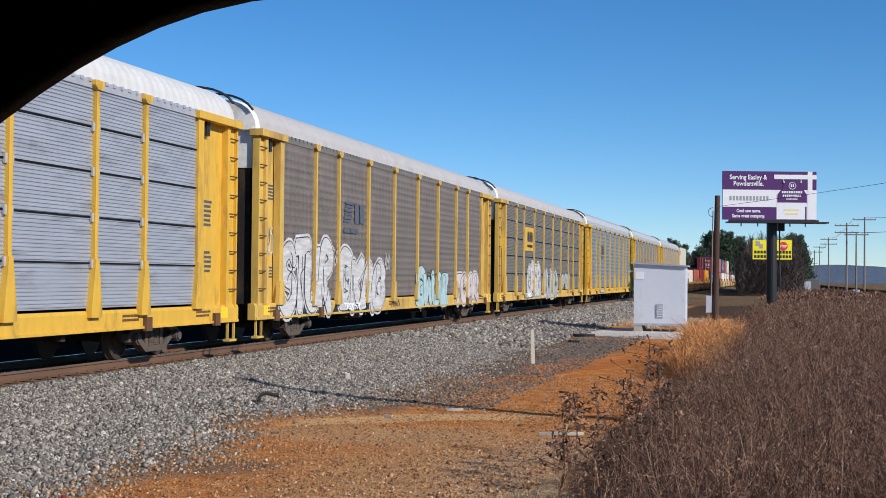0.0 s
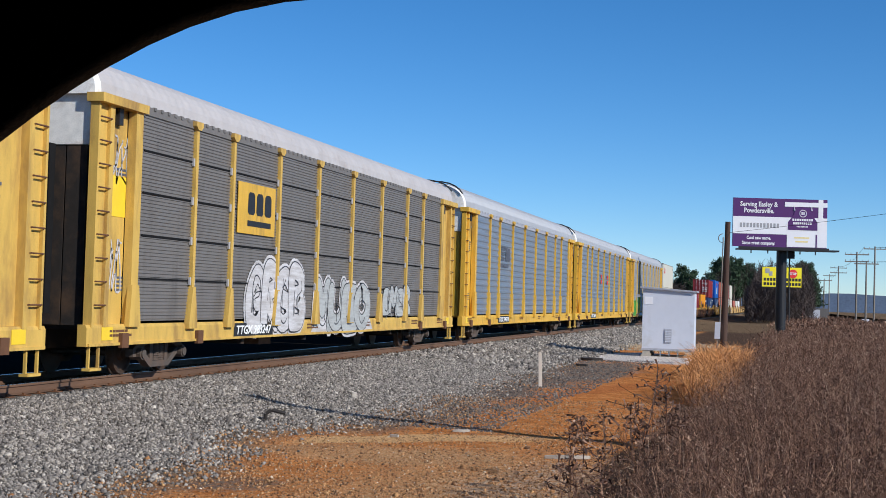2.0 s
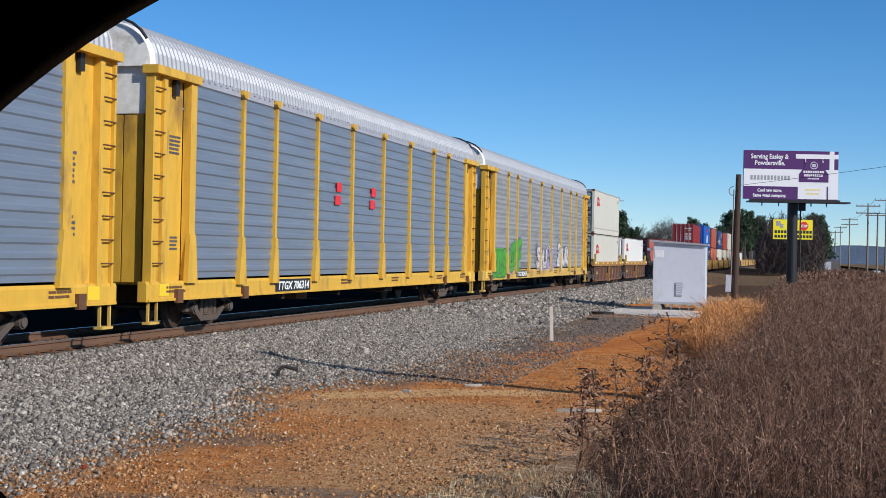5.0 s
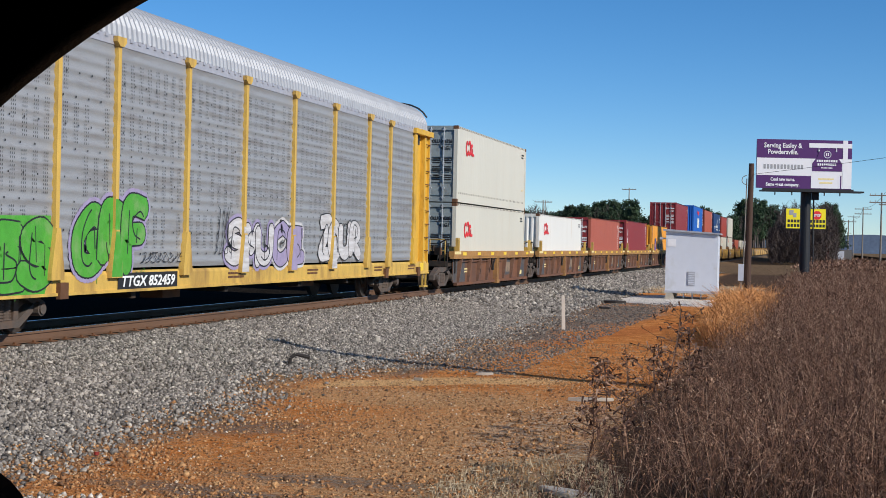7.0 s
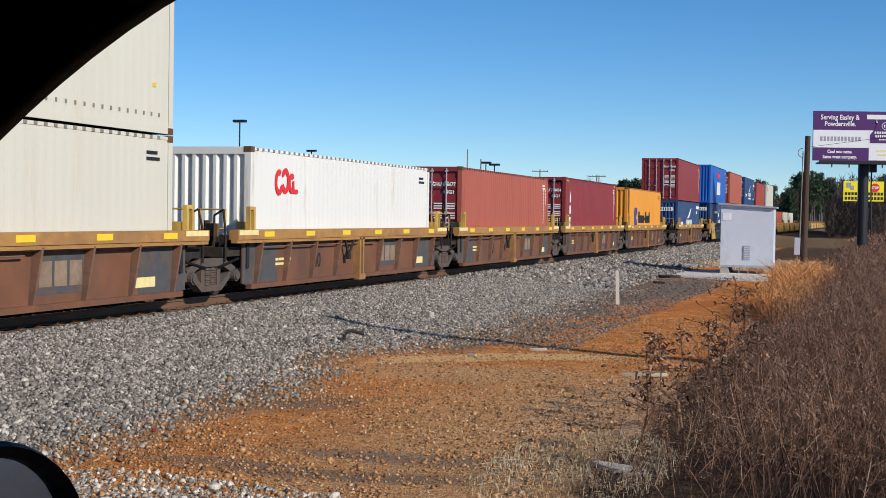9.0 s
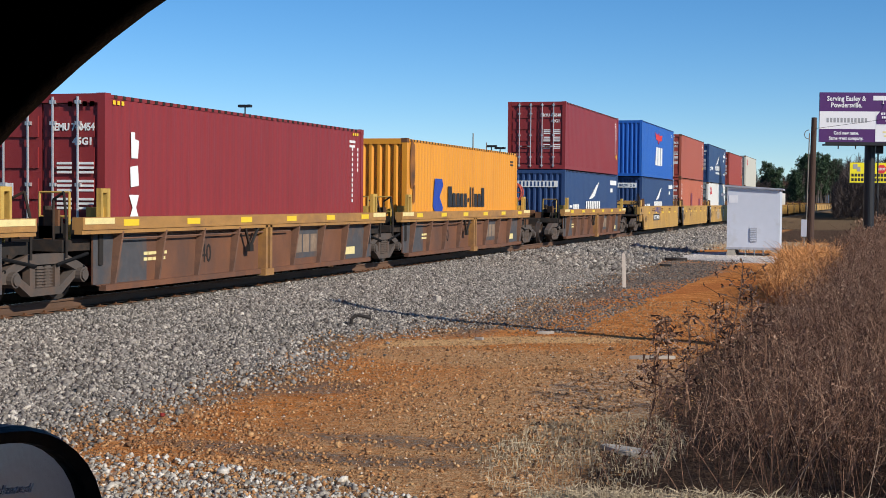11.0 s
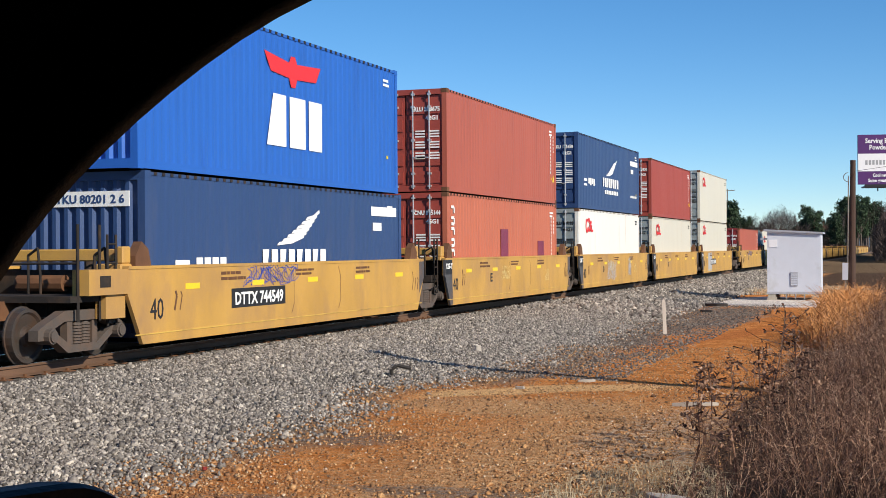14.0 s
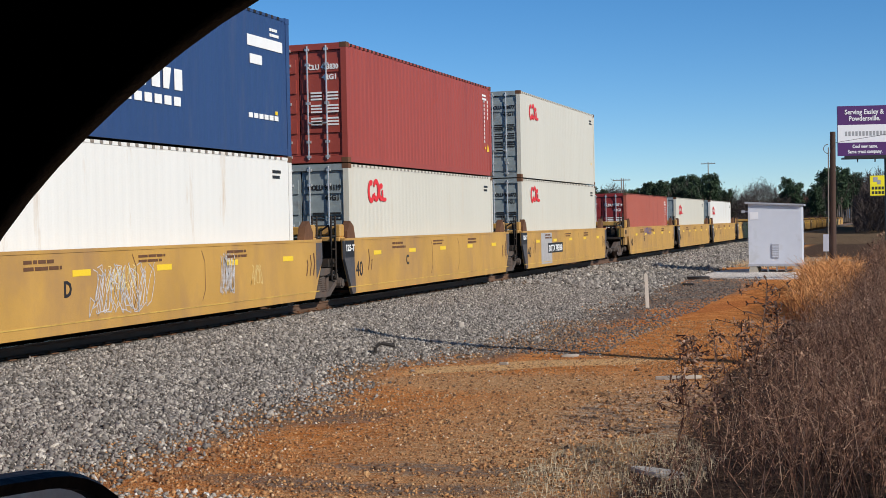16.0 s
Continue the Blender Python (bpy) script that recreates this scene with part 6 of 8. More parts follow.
        mx = nt.nodes.new("ShaderNodeMix")
        mx.data_type = "RGBA"
        nt.links.new(mr.outputs[0], mx.inputs["Factor"])
        nt.links.new(base, mx.inputs["A"])
        nt.links.new(top, mx.inputs["B"])
        return mx.outputs["Result"]
    col = soil
    col = over(col, "tan", ramp(n_fine, [(0.3, (0.33, 0.185, 0.088)), (0.7, (0.66, 0.42, 0.225))]), 0.15, 1.15, 2.2)
    col = over(col, "fringe", ramp(n_fine, [(0.3, (0.17, 0.115, 0.075)), (0.7, (0.34, 0.24, 0.16))]), 0.15, 1.1, 2.2)
    col = over(col, "dark", ramp(n_fine, [(0.3, (0.095, 0.078, 0.066)), (0.7, (0.24, 0.195, 0.16))]), 0.1, 1.05, 2.0)
    col = over(col, "rut", ramp(n_mid, [(0.3, (0.36, 0.115, 0.034)), (0.7, (0.56, 0.215, 0.075))]), 0.15, 0.95, 1.2)
    col = over(col, "streak", ramp(n_fine, [(0.3, (0.54, 0.33, 0.16)), (0.7, (0.70, 0.43, 0.20))]), 0.1, 0.8, 0.9)
    col = over(col, "gravel", ramp(n_fine, [(0.3, (0.30, 0.25, 0.20)), (0.7, (0.58, 0.51, 0.43))]), 0.2, 1.05, 2.0)
    col = over(col, "pale", ramp(n_fine, [(0.3, (0.52, 0.46, 0.40)), (0.7, (0.74, 0.68, 0.62))]), 0.2, 0.8)
    col = over(col, "straw", ramp(n_fine, [(0.3, (0.20, 0.15, 0.08)), (0.7, (0.44, 0.34, 0.20))]), 0.3, 0.9, 1.2)
    col = over(col, "ballast", ramp(n_fine, [(0.3, (0.08, 0.074, 0.066)), (0.7, (0.20, 0.185, 0.165))]), 0.15, 0.95, 1.8)
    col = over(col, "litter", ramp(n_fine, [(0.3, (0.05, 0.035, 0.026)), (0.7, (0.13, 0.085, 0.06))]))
    # near-black colour standing in for the train's shade on the bed
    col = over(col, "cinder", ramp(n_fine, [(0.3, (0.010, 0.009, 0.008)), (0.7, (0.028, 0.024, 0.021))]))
    col = over(col, "field", ramp(n_mid, [(0.3, (0.10, 0.066, 0.042)), (0.7, (0.22, 0.155, 0.095))]))
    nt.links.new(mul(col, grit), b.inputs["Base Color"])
    bp = nt.nodes.new("ShaderNodeBump")
    bp.inputs["Strength"].default_value, bp.inputs["Distance"].default_value = 1.0, 0.07
    nt.links.new(n_fine, bp.inputs["Height"])
    nt.links.new(bp.outputs[0], b.inputs["Normal"])
    me.materials.append(m)
    return tagged(new("ground", me), "orange clay, gravel and dry litter ground", "ground", kind="structure")


GROUND = ground_sheet()


def scatter_mesh(name, base_v, base_f, places, sizes, mats, label, category, squash=(0.55, 1.35), seed=1):
    """Many turned and stretched copies of a small shape in one mesh."""
    rng = np.random.default_rng(seed)
    n, k = len(places), len(base_v)
    ang = rng.uniform(0, 2 * np.pi, n)
    tilt = rng.uniform(-1.0, 1.0, n)
    st = rng.uniform(*squash, (n, 3)) * sizes[:, None]
    V = base_v[None] * st[:, None] * rng.uniform(0.72, 1.25, (n, k, 1))
    c, s = np.cos(tilt)[:, None], np.sin(tilt)[:, None]
    V = np.stack([V[..., 0], V[..., 1] * c - V[..., 2] * s, V[..., 1] * s + V[..., 2] * c], -1)
    c, s = np.cos(ang)[:, None], np.sin(ang)[:, None]
    V = np.stack([V[..., 0] * c - V[..., 1] * s, V[..., 0] * s + V[..., 1] * c, V[..., 2]], -1) + places[:, None]
    F = base_f[None] + (np.arange(n) * k)[:, None, None]
    return raw_mesh(name, V.reshape(-1, 3), F.reshape(-1, base_f.shape[1]), mats, label, category)


def raw_mesh(name, V, F, material, label, category, parent=None):
    me = bpy.data.meshes.new(name)
    nv, nf, w = len(V), len(F), F.shape[1]
    me.vertices.add(nv)
    me.vertices.foreach_set("co", V.astype(np.float32).ravel())
    me.loops.add(nf * w)
    me.loops.foreach_set("vertex_index", F.astype(np.int32).ravel())
    me.polygons.add(nf)
    me.polygons.foreach_set("loop_start", np.arange(0, nf * w, w, dtype=np.int32))
    me.update(calc_edges=True)
    me.materials.append(material)
    ob = new(name, me)
    ob.parent = parent
    return tagged(ob, label, category, kind="stuff")


STONE_V = np.array([(-1.1, -0.5, -0.6), (0.7, -1, -0.3), (1.1, 0.5, -0.7), (-0.5, 0.9, -0.4), (-0.8, -0.3, 0.45), (0.25, -0.7, 0.8), (0.8, 0.35, 0.3), (-0.2, 0.5, 0.75)]) * 0.5
STONE_F = np.array([(3, 2, 1, 0), (4, 5, 6, 7), (0, 1, 5, 4), (1, 2, 6, 5), (2, 3, 7, 6), (3, 0, 4, 7)])
rng = np.random.default_rng(7)


def strew(n, x0, x1, y0, y1, keep, lo, hi, sink=0.2):
    x, y = rng.uniform(x0, x1, n), y0 + (y1 - y0) * rng.uniform(0, 1, n) ** 1.25
    k = keep(x, y)
    x, y = x[k], y[k]
    s = rng.uniform(lo, hi, len(x)) * np.where(rng.random(len(x)) < 0.04, 1.7, 1.0)
    return np.stack([x, y, ground_z(x, y) + s * sink], -1), s


p, s_ = strew(112000, -12.3, -6.2, 8, 42, lambda x, y: x < toe_of(y) + 0.45 * wob(x, y, 0.7) + rng.normal(0.1, 0.55, len(x)) * (rng.random(len(x)) < 0.6), 0.024, 0.060)
scatter_mesh("ballast_stones", STONE_V, STONE_F, p, s_, M["stone"], "crushed grey granite ballast stones", "ballast")
p, s_ = strew(27000, -12.3, -7.0, 42, 120, lambda x, y: x < toe_of(y) + rng.normal(0, 0.2, len(x)), 0.07, 0.13)
scatter_mesh("ballast_stones", STONE_V, STONE_F, p, s_, M["stone"], "crushed grey granite ballast stones", "ballast", seed=2)
p, s_ = strew(34000, -7.6, -1.8, 8, 30, lambda x, y: (x > toe_of(y) - 0.3) & (wob(x, y, 0.6, 4.0) + 0.6 * wob(x, y, 0.2, 2.0) > rng.uniform(-1.1, 0.6, len(x))), 0.006, 0.028)
scatter_mesh("pebbles", STONE_V, STONE_F, p, s_, M["pebble"], "small brown pebbles on the clay", "pebbles", seed=3)
p, s_ = strew(21000, -8.6, -2.4, 8.4, 30, lambda x, y: (x > toe_of(y) - 0.5) & (np.abs(y - 19.9 - (x + 6.2) * 0.6) > 0.7 * rng.random(len(x))) & (rng.random(len(x)) < 0.45 + 0.55 * smooth(18, 13, y)) & (wob(x, y, 0.9, 1.0) + 0.7 * wob(x, y, 0.3, 5.0) > rng.uniform(-1.3, 0.5, len(x))), 0.014, 0.042)
scatter_mesh("clay_clods", STONE_V, STONE_F, p, s_, M["clod"], "crumbled orange and brown clay clods", "clods", seed=6)
p, s_ = strew(2600, -8.6, -5.6, 14, 50, lambda x, y: np.abs(x - toe_of(y) - 0.2) < 0.8, 0.016, 0.05)
scatter_mesh("clay_clods", STONE_V, STONE_F, p, s_, M["clod"], "orange-stained stones along the ballast edge", "clods", seed=8)
p, s_ = strew(9000, -7.6, -4.6, 22, 52, lambda x, y: x > toe_of(y) + 0.1 + 0.3 * wob(x, y, 0.8), 0.02, 0.05)
scatter_mesh("gravel", STONE_V, STONE_F, p, s_, M["dark_gravel"], "dark grey fine gravel beside the ballast", "gravel", seed=9)
p, s_ = strew(5000, -7.4, -3.0, 7.4, 10.4, lambda x, y: (x + 5.2) ** 2 / 6 + (y - 8.4) ** 2 / 2.2 < 1.2, 0.02, 0.05)
scatter_mesh("gravel", STONE_V, STONE_F, p, s_, M["pale_gravel"], "pale loose gravel", "gravel", seed=4)

# ---- track ----
RAIL_PROFILE = [(-0.075, 0.0), (0.075, 0.0), (0.075, 0.012), (0.012, 0.035), (0.010, 0.125), (0.036, 0.135), (0.036, 0.165), (0.028, 0.172), (-0.028, 0.172), (-0.036, 0.165), (-0.036, 0.135), (-0.010, 0.125), (-0.012, 0.035), (-0.075, 0.012)]
track = tagged(new("railway_track"), "rusty steel rails on creosoted ties", "track", kind="structure")
for sx in (-1, 1):
    bm = bmesh.new()
    prism(bm, [(TRACK_X + sx * 0.755 + a, RAIL_Z - 0.172 + b) for a, b in RAIL_PROFILE], "y", -80, 900)
    r = part("rail", bm, M["rail"], track, "rusty rail")
    part("rail_head", made((TRACK_X + sx * 0.755 - 0.03, TRACK_X + sx * 0.755 + 0.03, -80, 900, RAIL_Z - 0.001, RAIL_Z + 0.002)), M["railtop"], r, "worn bright rail head")
tie_me = mesh_of(made((-1.3, 1.3, -0.11, 0.11, -0.16, 0.0)), M["tie"])
plate_me = mesh_of(made(*[(sx * 0.755 - 0.18, sx * 0.755 + 0.18, -0.09, 0.09, 0.0, 0.015) for sx in (-1, 1)], *[(sx * 0.755 + o - 0.02, sx * 0.755 + o + 0.02, -0.05, -0.01, 0.015, 0.05) for sx in (-1, 1) for o in (-0.1, 0.1)]), M["rust"])
tie_y = [6 + 0.53 * k for k in range(150)]
rt_ = random.Random(3)
for y in tie_y:
    t = part("tie", tie_me, None, track)
    t.matrix_basis = pose(TRACK_X + rt_.uniform(-0.05, 0.05), y, RAIL_Z - 0.187, 0, 0, rt_.uniform(-1, 1))
    q = part("tie_plate", plate_me, None, t)
p = np.array([(TRACK_X, tie_y[-1] + 0.53 * (k + 1), RAIL_Z - 0.26) for k in range(500)])
scatter_box = STONE_V * 0 + np.array([(-1.3, -0.11, -0.07), (1.3, -0.11, -0.07), (1.3, 0.11, -0.07), (-1.3, 0.11, -0.07), (-1.3, -0.11, 0.07), (1.3, -0.11, 0.07), (1.3, 0.11, 0.07), (-1.3, 0.11, 0.07)])
V = (scatter_box[None] + p[:, None]).reshape(-1, 3)
F = (STONE_F[None] + (np.arange(len(p)) * 8)[:, None, None]).reshape(-1, 4)
raw_mesh("far_ties", V, F, M["tie"], "creosoted wooden ties", "", track)

# ---- signal shed on its pad ----
SHED = thing("signal_shed", "pale grey steel signal shed on concrete feet", "shed", m=pose(-4.75, 58.3, 0.0, 0, 0, 1.5))
sw, sd, sh, sz = 1.04, 1.05, 2.32, 0.30
part("body", made((-sw, sw, -sd, sd, sz, sz + sh)), M["shed"], SHED, "pale grey sheet steel walls")
bm = bmesh.new()
prism(bm, [(-sw - 0.12, sz + sh + 0.14), (sw + 0.10, sz + sh + 0.02), (sw + 0.10, sz + sh + 0.08), (-sw - 0.12, sz + sh + 0.22)], "y", -sd - 0.12, sd + 0.12)
part("roof", bm, M["shed_trim"], SHED, "sloping grey steel roof")
bm = bmesh.new()
prism(bm, [(-sw, sz + sh), (sw, sz + sh), (sw, sz + sh + 0.03), (-sw, sz + sh + 0.14)], "y", -sd + 0.01, sd - 0.01)
part("gable_strip", bm, M["shed"], SHED)
part("base_rail", made((-sw - 0.02, sw + 0.02, -sd - 0.02, sd + 0.02, sz - 0.06, sz + 0.03)), M["shed_trim"], SHED)
for x in (-0.86, 0.86):
    for y in (-0.85, 0.85):
        bm = bmesh.new()
        prism(bm, [(x - 0.2, 0.0), (x + 0.2, 0.0), (x + 0.13, sz - 0.06), (x - 0.13, sz - 0.06)], "y", y - 0.2, y + 0.2)
        part("foot", bm, M["concrete"], SHED, "tapered concrete foot")
part("vent", made((-0.13, 0.15, -sd - 0.03, -sd, 0.56, 1.12)), M["shed_trim"], SHED, "grey louvred vent")
v = bpy.data.objects["vent"]
part("slat", made(*[(-0.11, 0.13, -sd - 0.045, -sd - 0.028, 0.6 + k * 0.07, 0.63 + k * 0.07) for k in range(7)]), M["shed"], v)
part("notice", made((-0.98, -0.64, -sd - 0.015, -sd, 2.12, 2.42)), M["sign_white"], SHED, "small white notice with dark lines")
part("notice_lines", made(*[(-0.95, -0.67, -sd - 0.02, -sd - 0.013, 2.16 + k * 0.09, 2.20 + k * 0.09) for k in range(3)]), M["blue_mark"], bpy.data.objects["notice"] if "notice" not in [o.name for o in SHED.children] else [o for o in SHED.children if o.name.startswith("notice")][0])
bm = bmesh.new()
rod(bm, (-sw, -sd + 0.1, 2.45), (-sw - 0.2, -sd + 0.1, 2.45), 0.03)
box(bm, -sw - 0.26, -sw - 0.14, -sd + 0.02, -sd + 0.18, 2.40, 2.5)
part("lamp_bracket", bm, M["shed_trim"], SHED)
for x in (-0.3, 0.05, 0.4):
    bm = bmesh.new()
    rod(bm, (x, -0.9, 0.02), (x, -0.9, sz), 0.03)
    part("conduit", bm, M["rod"], SHED)

# meter pole beside the shed
def pole(name, label, x, y, z0, h, r, material, lean=0.0):
    th = thing(name, label, "pole", m=pose(x, y, z0, 0, lean, 0))
    bm = bmesh.new()
    rod(bm, (0, 0, -0.3), (0, 0, h), r, r * 0.7, 14)
    part("shaft", bm, M[material], th)
    return th


mp = pole("meter_pole", "short dark creosoted pole with a grey meter box", -2.23, 50.9, 0, 5.15, 0.135, "wood_pole", 0.8)
part("meter_box", made((-0.32, -0.13, -0.16, -0.02, 0.95, 1.55)), M["shed"], mp, "pale grey meter box")
bm = bmesh.new()
rod(bm, (-0.22, -0.1, -0.05), (-0.22, -0.1, 0.95), 0.03)
rod(bm, (-0.15, -0.12, 1.5), (-0.14, -0.1, 4.6), 0.02)
for k in range(10):
    a, b = math.pi * k / 10 + 1.57, math.pi * (k + 1) / 10 + 1.57
    rod(bm, (-0.15 + 0.16 * math.cos(a), -0.1, 4.55 + 0.16 * math.sin(a)), (-0.15 + 0.16 * math.cos(b), -0.1, 4.55 + 0.16 * math.sin(b)), 0.015, n=6)
part("conduit", bm, M["wood_grey"], mp, "conduit with a weatherhead loop")

st = thing("survey_stake", "weathered wooden stake standing in the gravel", "stake", m=pose(-5.9, 34.1, 0, 2, -2, 12))
bm = bmesh.new()
prism(bm, [(-0.045, -0.1), (0.045, -0.1), (0.04, 0.82), (0.0, 0.88), (-0.04, 0.84)], "y", -0.03, 0.03)
part("board", bm, M["stake"], st)

# ---- billboard ----
BB = thing("billboard", "purple and white billboard on a black steel post", "billboard", m=pose(-0.75, 112, 0.6, 0, 0, 14))
bw, z0, z1 = 3.68, 6.25, 10.05
part("panel", made((-bw, bw, 0.0, 0.25, z0, z1)), M["sign_purple"], BB, "purple printed face")
part("white_band", made((-bw, bw, -0.012, 0.0, z0 + 1.0, z0 + 2.35)), M["sign_white"], BB, "white band")
part("white_field", made((0.55, bw, -0.02, -0.004, z0 + 0.05, z0 + 2.35)), M["sign_white"], BB, "white field")
part("white_bracket", made((0.35, bw, -0.028, -0.01, z0 + 3.2, z0 + 3.55), (2.98, 3.35, -0.03, -0.012, z0 + 0.05, z1)), M["sign_white"], BB, "painted white sign post shape")
part("dark_line", made((2.8, 2.9, -0.034, -0.021, z0 + 0.05, z0 + 1.05)), M["sign_purple"], BB)
bm = bmesh.new()
pts = [(0.62, z0 + 1.38), (2.92, z0 + 1.38), (2.92, z0 + 2.0), (2.55, z0 + 2.5), (2.4, z0 + 3.05), (1.2, z0 + 3.05), (1.0, z0 + 2.5), (0.62, z0 + 2.0)]
prism(bm, pts, "y", -0.04, -0.022)
part("emblem_field", bm, M["sign_purple"], BB, "purple emblem field")
bm = bmesh.new()
for k in range(20):
    a, b = 2 * math.pi * k / 20, 2 * math.pi * (k + 1) / 20
    rod(bm, (1.77 + 0.27 * math.cos(a), -0.045, z0 + 2.68 + 0.27 * math.sin(a)), (1.77 + 0.27 * math.cos(b), -0.045, z0 + 2.68 + 0.27 * math.sin(b)), 0.03, n=4)
box(bm, 1.65, 1.74, -0.05, -0.04, z0 + 2.58, z0 + 2.8)
box(bm, 1.8, 1.89, -0.05, -0.04, z0 + 2.58, z0 + 2.8)
for zz, xa, xb, h in ((2.18, 0.95, 2.6, 0.17), (1.9, 1.02, 2.5, 0.17), (1.68, 1.3, 2.2, 0.09)):
    n_ = 9
    for k in range(n_):
        a = xa + (xb - xa) * k / n_
        box(bm, a, a + (xb - xa) / n_ * 0.72, -0.05, -0.04, z0 + zz - 0.08, z0 + zz - 0.08 + h)
for x in (1.1, 2.45):
    box(bm, x - 0.02, x + 0.02, -0.05, -0.04, z0 + 2.9, z0 + 3.2)
    rod(bm, (x, -0.045, z0 + 2.92), (x, -0.045, z0 + 3.02), 0.06, n=6)
part("emblem", bm, M["sign_white"], BB, "white ring and bars of the emblem")
for txt, size, w, x, z, mm in (("Serving Easley &", 0.52, 2.95, -3.15, z0 + 3.16, "sign_white"), ("Powdersville.", 0.52, 2.35, -2.85, z0 + 2.66, "sign_white"), ("Cool new name.", 0.36, 1.9, -2.6, z0 + 0.58, "sign_white"), ("Same great company.", 0.36, 2.6, -2.95, z0 + 0.18, "sign_white")):
    t = part("lettering", text_mesh(txt, size, M[mm], w, 0.012), None, BB, "white lettering")
    t.matrix_basis = on_front(x, -0.02, z)
part("phone_bars", made(*[(-3.15 + k * 0.263, -3.15 + k * 0.263 + 0.17, -0.022, -0.012, z0 + 1.5, z0 + 1.85) for k in range(12)]), M["sign_grey"], BB, "grey bars of a telephone line")
part("name_bars", made((1.1, 2.3, -0.03, -0.02, z0 + 0.72, z0 + 0.84), (1.2, 2.2, -0.03, -0.02, z0 + 0.42, z0 + 0.54)), M["pale"], BB, "pale bars")
part("catwalk", made((-bw + 0.3, bw + 0.75, -0.9, 0.35, z0 - 0.28, z0 - 0.16), (-bw + 0.5, bw + 0.2, 0.0, 0.2, z0 - 0.16, z0)), M["post_black"], BB, "black steel catwalk")
bm = bmesh.new()
for x in (-2.4, -1.1, 1.4, 2.6):
    rod(bm, (x, -0.8, z0 - 0.3), (x, -0.8, z0 - 0.55), 0.05, n=6)
part("floodlight", bm, M["post_black"], BB, "black floodlight arms")
bm = bmesh.new()
rod(bm, (0.30, 0.5, -0.8), (0.30, 0.5, z0 + 0.4), 0.40, n=20)
part("post", bm, M["post_black"], BB, "thick black steel post")
bm = bmesh.new()
rod(bm, (0.95, 0.6, 2.0), (0.95, 0.6, z0), 0.06)
box(bm, 0.75, 1.3, 0.4, 0.8, z0 - 0.85, z0 - 0.1)
part("junction_box", bm, M["post_black"], BB)

YB = thing("yellow_sign", "yellow billboard with a red octagon", "billboard", m=pose(-0.7, 150, 0.5, 0, 0, 14))
part("panel", made((-2.05, 2.05, 0, 0.15, 3.8, 5.85)), M["sign_yellow"], YB, "yellow printed face")
bm = bmesh.new()
prism(bm, [(1.15 + 0.48 * math.cos(math.pi * (k + 0.5) / 4), 5.2 + 0.48 * math.sin(math.pi * (k + 0.5) / 4)) for k in range(8)], "y", -0.03, 0.0)
part("octagon", bm, M["red_mark"], YB, "red octagon")
t = part("lettering", text_mesh("STOP", 0.36, M["sign_white"], 0.74, 0.015), None, YB, "white lettering")
t.matrix_basis = on_front(0.78, -0.05, 5.08)
part("picture", made((-1.75, -1.3, -0.02, 0.0, 5.2, 5.7), (-1.35, -1.0, -0.025, 0.0, 4.95, 5.4)), M["sign_grey"], YB, "grey picture of a device")
part("text_bars", made(*[(-1.9 + k * 0.33, -1.9 + k * 0.33 + 0.24, -0.02, 0.0, zz, zz + 0.3) for zz in (4.42, 3.95) for k in range(12)]), M["black_paint"], YB, "dark bars of writing")
bm = bmesh.new()
rod(bm, (0.0, 0.4, -0.6), (0.0, 0.4, 4.5), 0.2)
rod(bm, (0.9, 0.3, -0.6), (0.9, 0.3, 3.9), 0.07)
part("post", bm, M["post_black"], YB)
part("frame", made((-2.1, 2.1, 0.02, 0.2, 3.7, 3.8)), M["post_black"], YB)


# ---- utility poles and lamps ----
def utility(x, y, z, h, arm=True, arms=1, material="wood_grey", r=0.15, yaw=0):
    th = thing("utility_pole", "weathered wooden utility pole with crossarm", "pole", m=pose(x, y, z, 0, 0, yaw), group="utility poles")
    bm = bmesh.new()
    rod(bm, (0, 0, -0.5), (0, 0, h), r, r * 0.65, 10)
    part("shaft", bm, M[material], th)
    for k in range(arms):
        zz = h - 0.35 - k * 0.9
        part("crossarm", made((-1.5, 1.5, -0.07, 0.07, zz - 0.07, zz + 0.07)), M[material], th)
        for xx in (-1.4, -0.75, 0.75, 1.4):
            bm = bmesh.new()
            rod(bm, (xx, 0, zz + 0.07), (xx, 0, zz + 0.25), 0.045, n=6)
            part("insulator", bm, M["sign_grey"], th)
    return th


utility(11.4, 199.7, -2.4, 13.3, yaw=4)
utility(8.45, 186.8, -2.2, 11.8, arms=2)
utility(9.6, 186.0, -2.2, 10.6, arms=1)
utility(8.97, 269.8, -2.4, 12.6, arms=2)
utility(6.9, 290.0, -2.4, 10.6)
utility(9.8, 359.9, -2.4, 13.2)
utility(14.0, 600, -2.4, 12.0)
utility(-38.0, 297.5, 0.2, 14.2)
utility(-55.6, 294.8, 0.4, 11.0)
utility(-56.6, 243.5, 0.6, 10.1)
utility(-46.7, 245.6, 0.5, 9.4)
utility(6.1, 17.45, 0.0, 9.9, arms=0, material="wood_pole", r=0.2)      # its shadow crosses the clay
for x, y, h in ((-41.5, 144.1, 9.0), (-40.1, 144.5, 8.0)):
    pole("bare_pole", "plain grey pole beyond the tracks", x, y, 0.3, h, 0.09, "wood_grey")


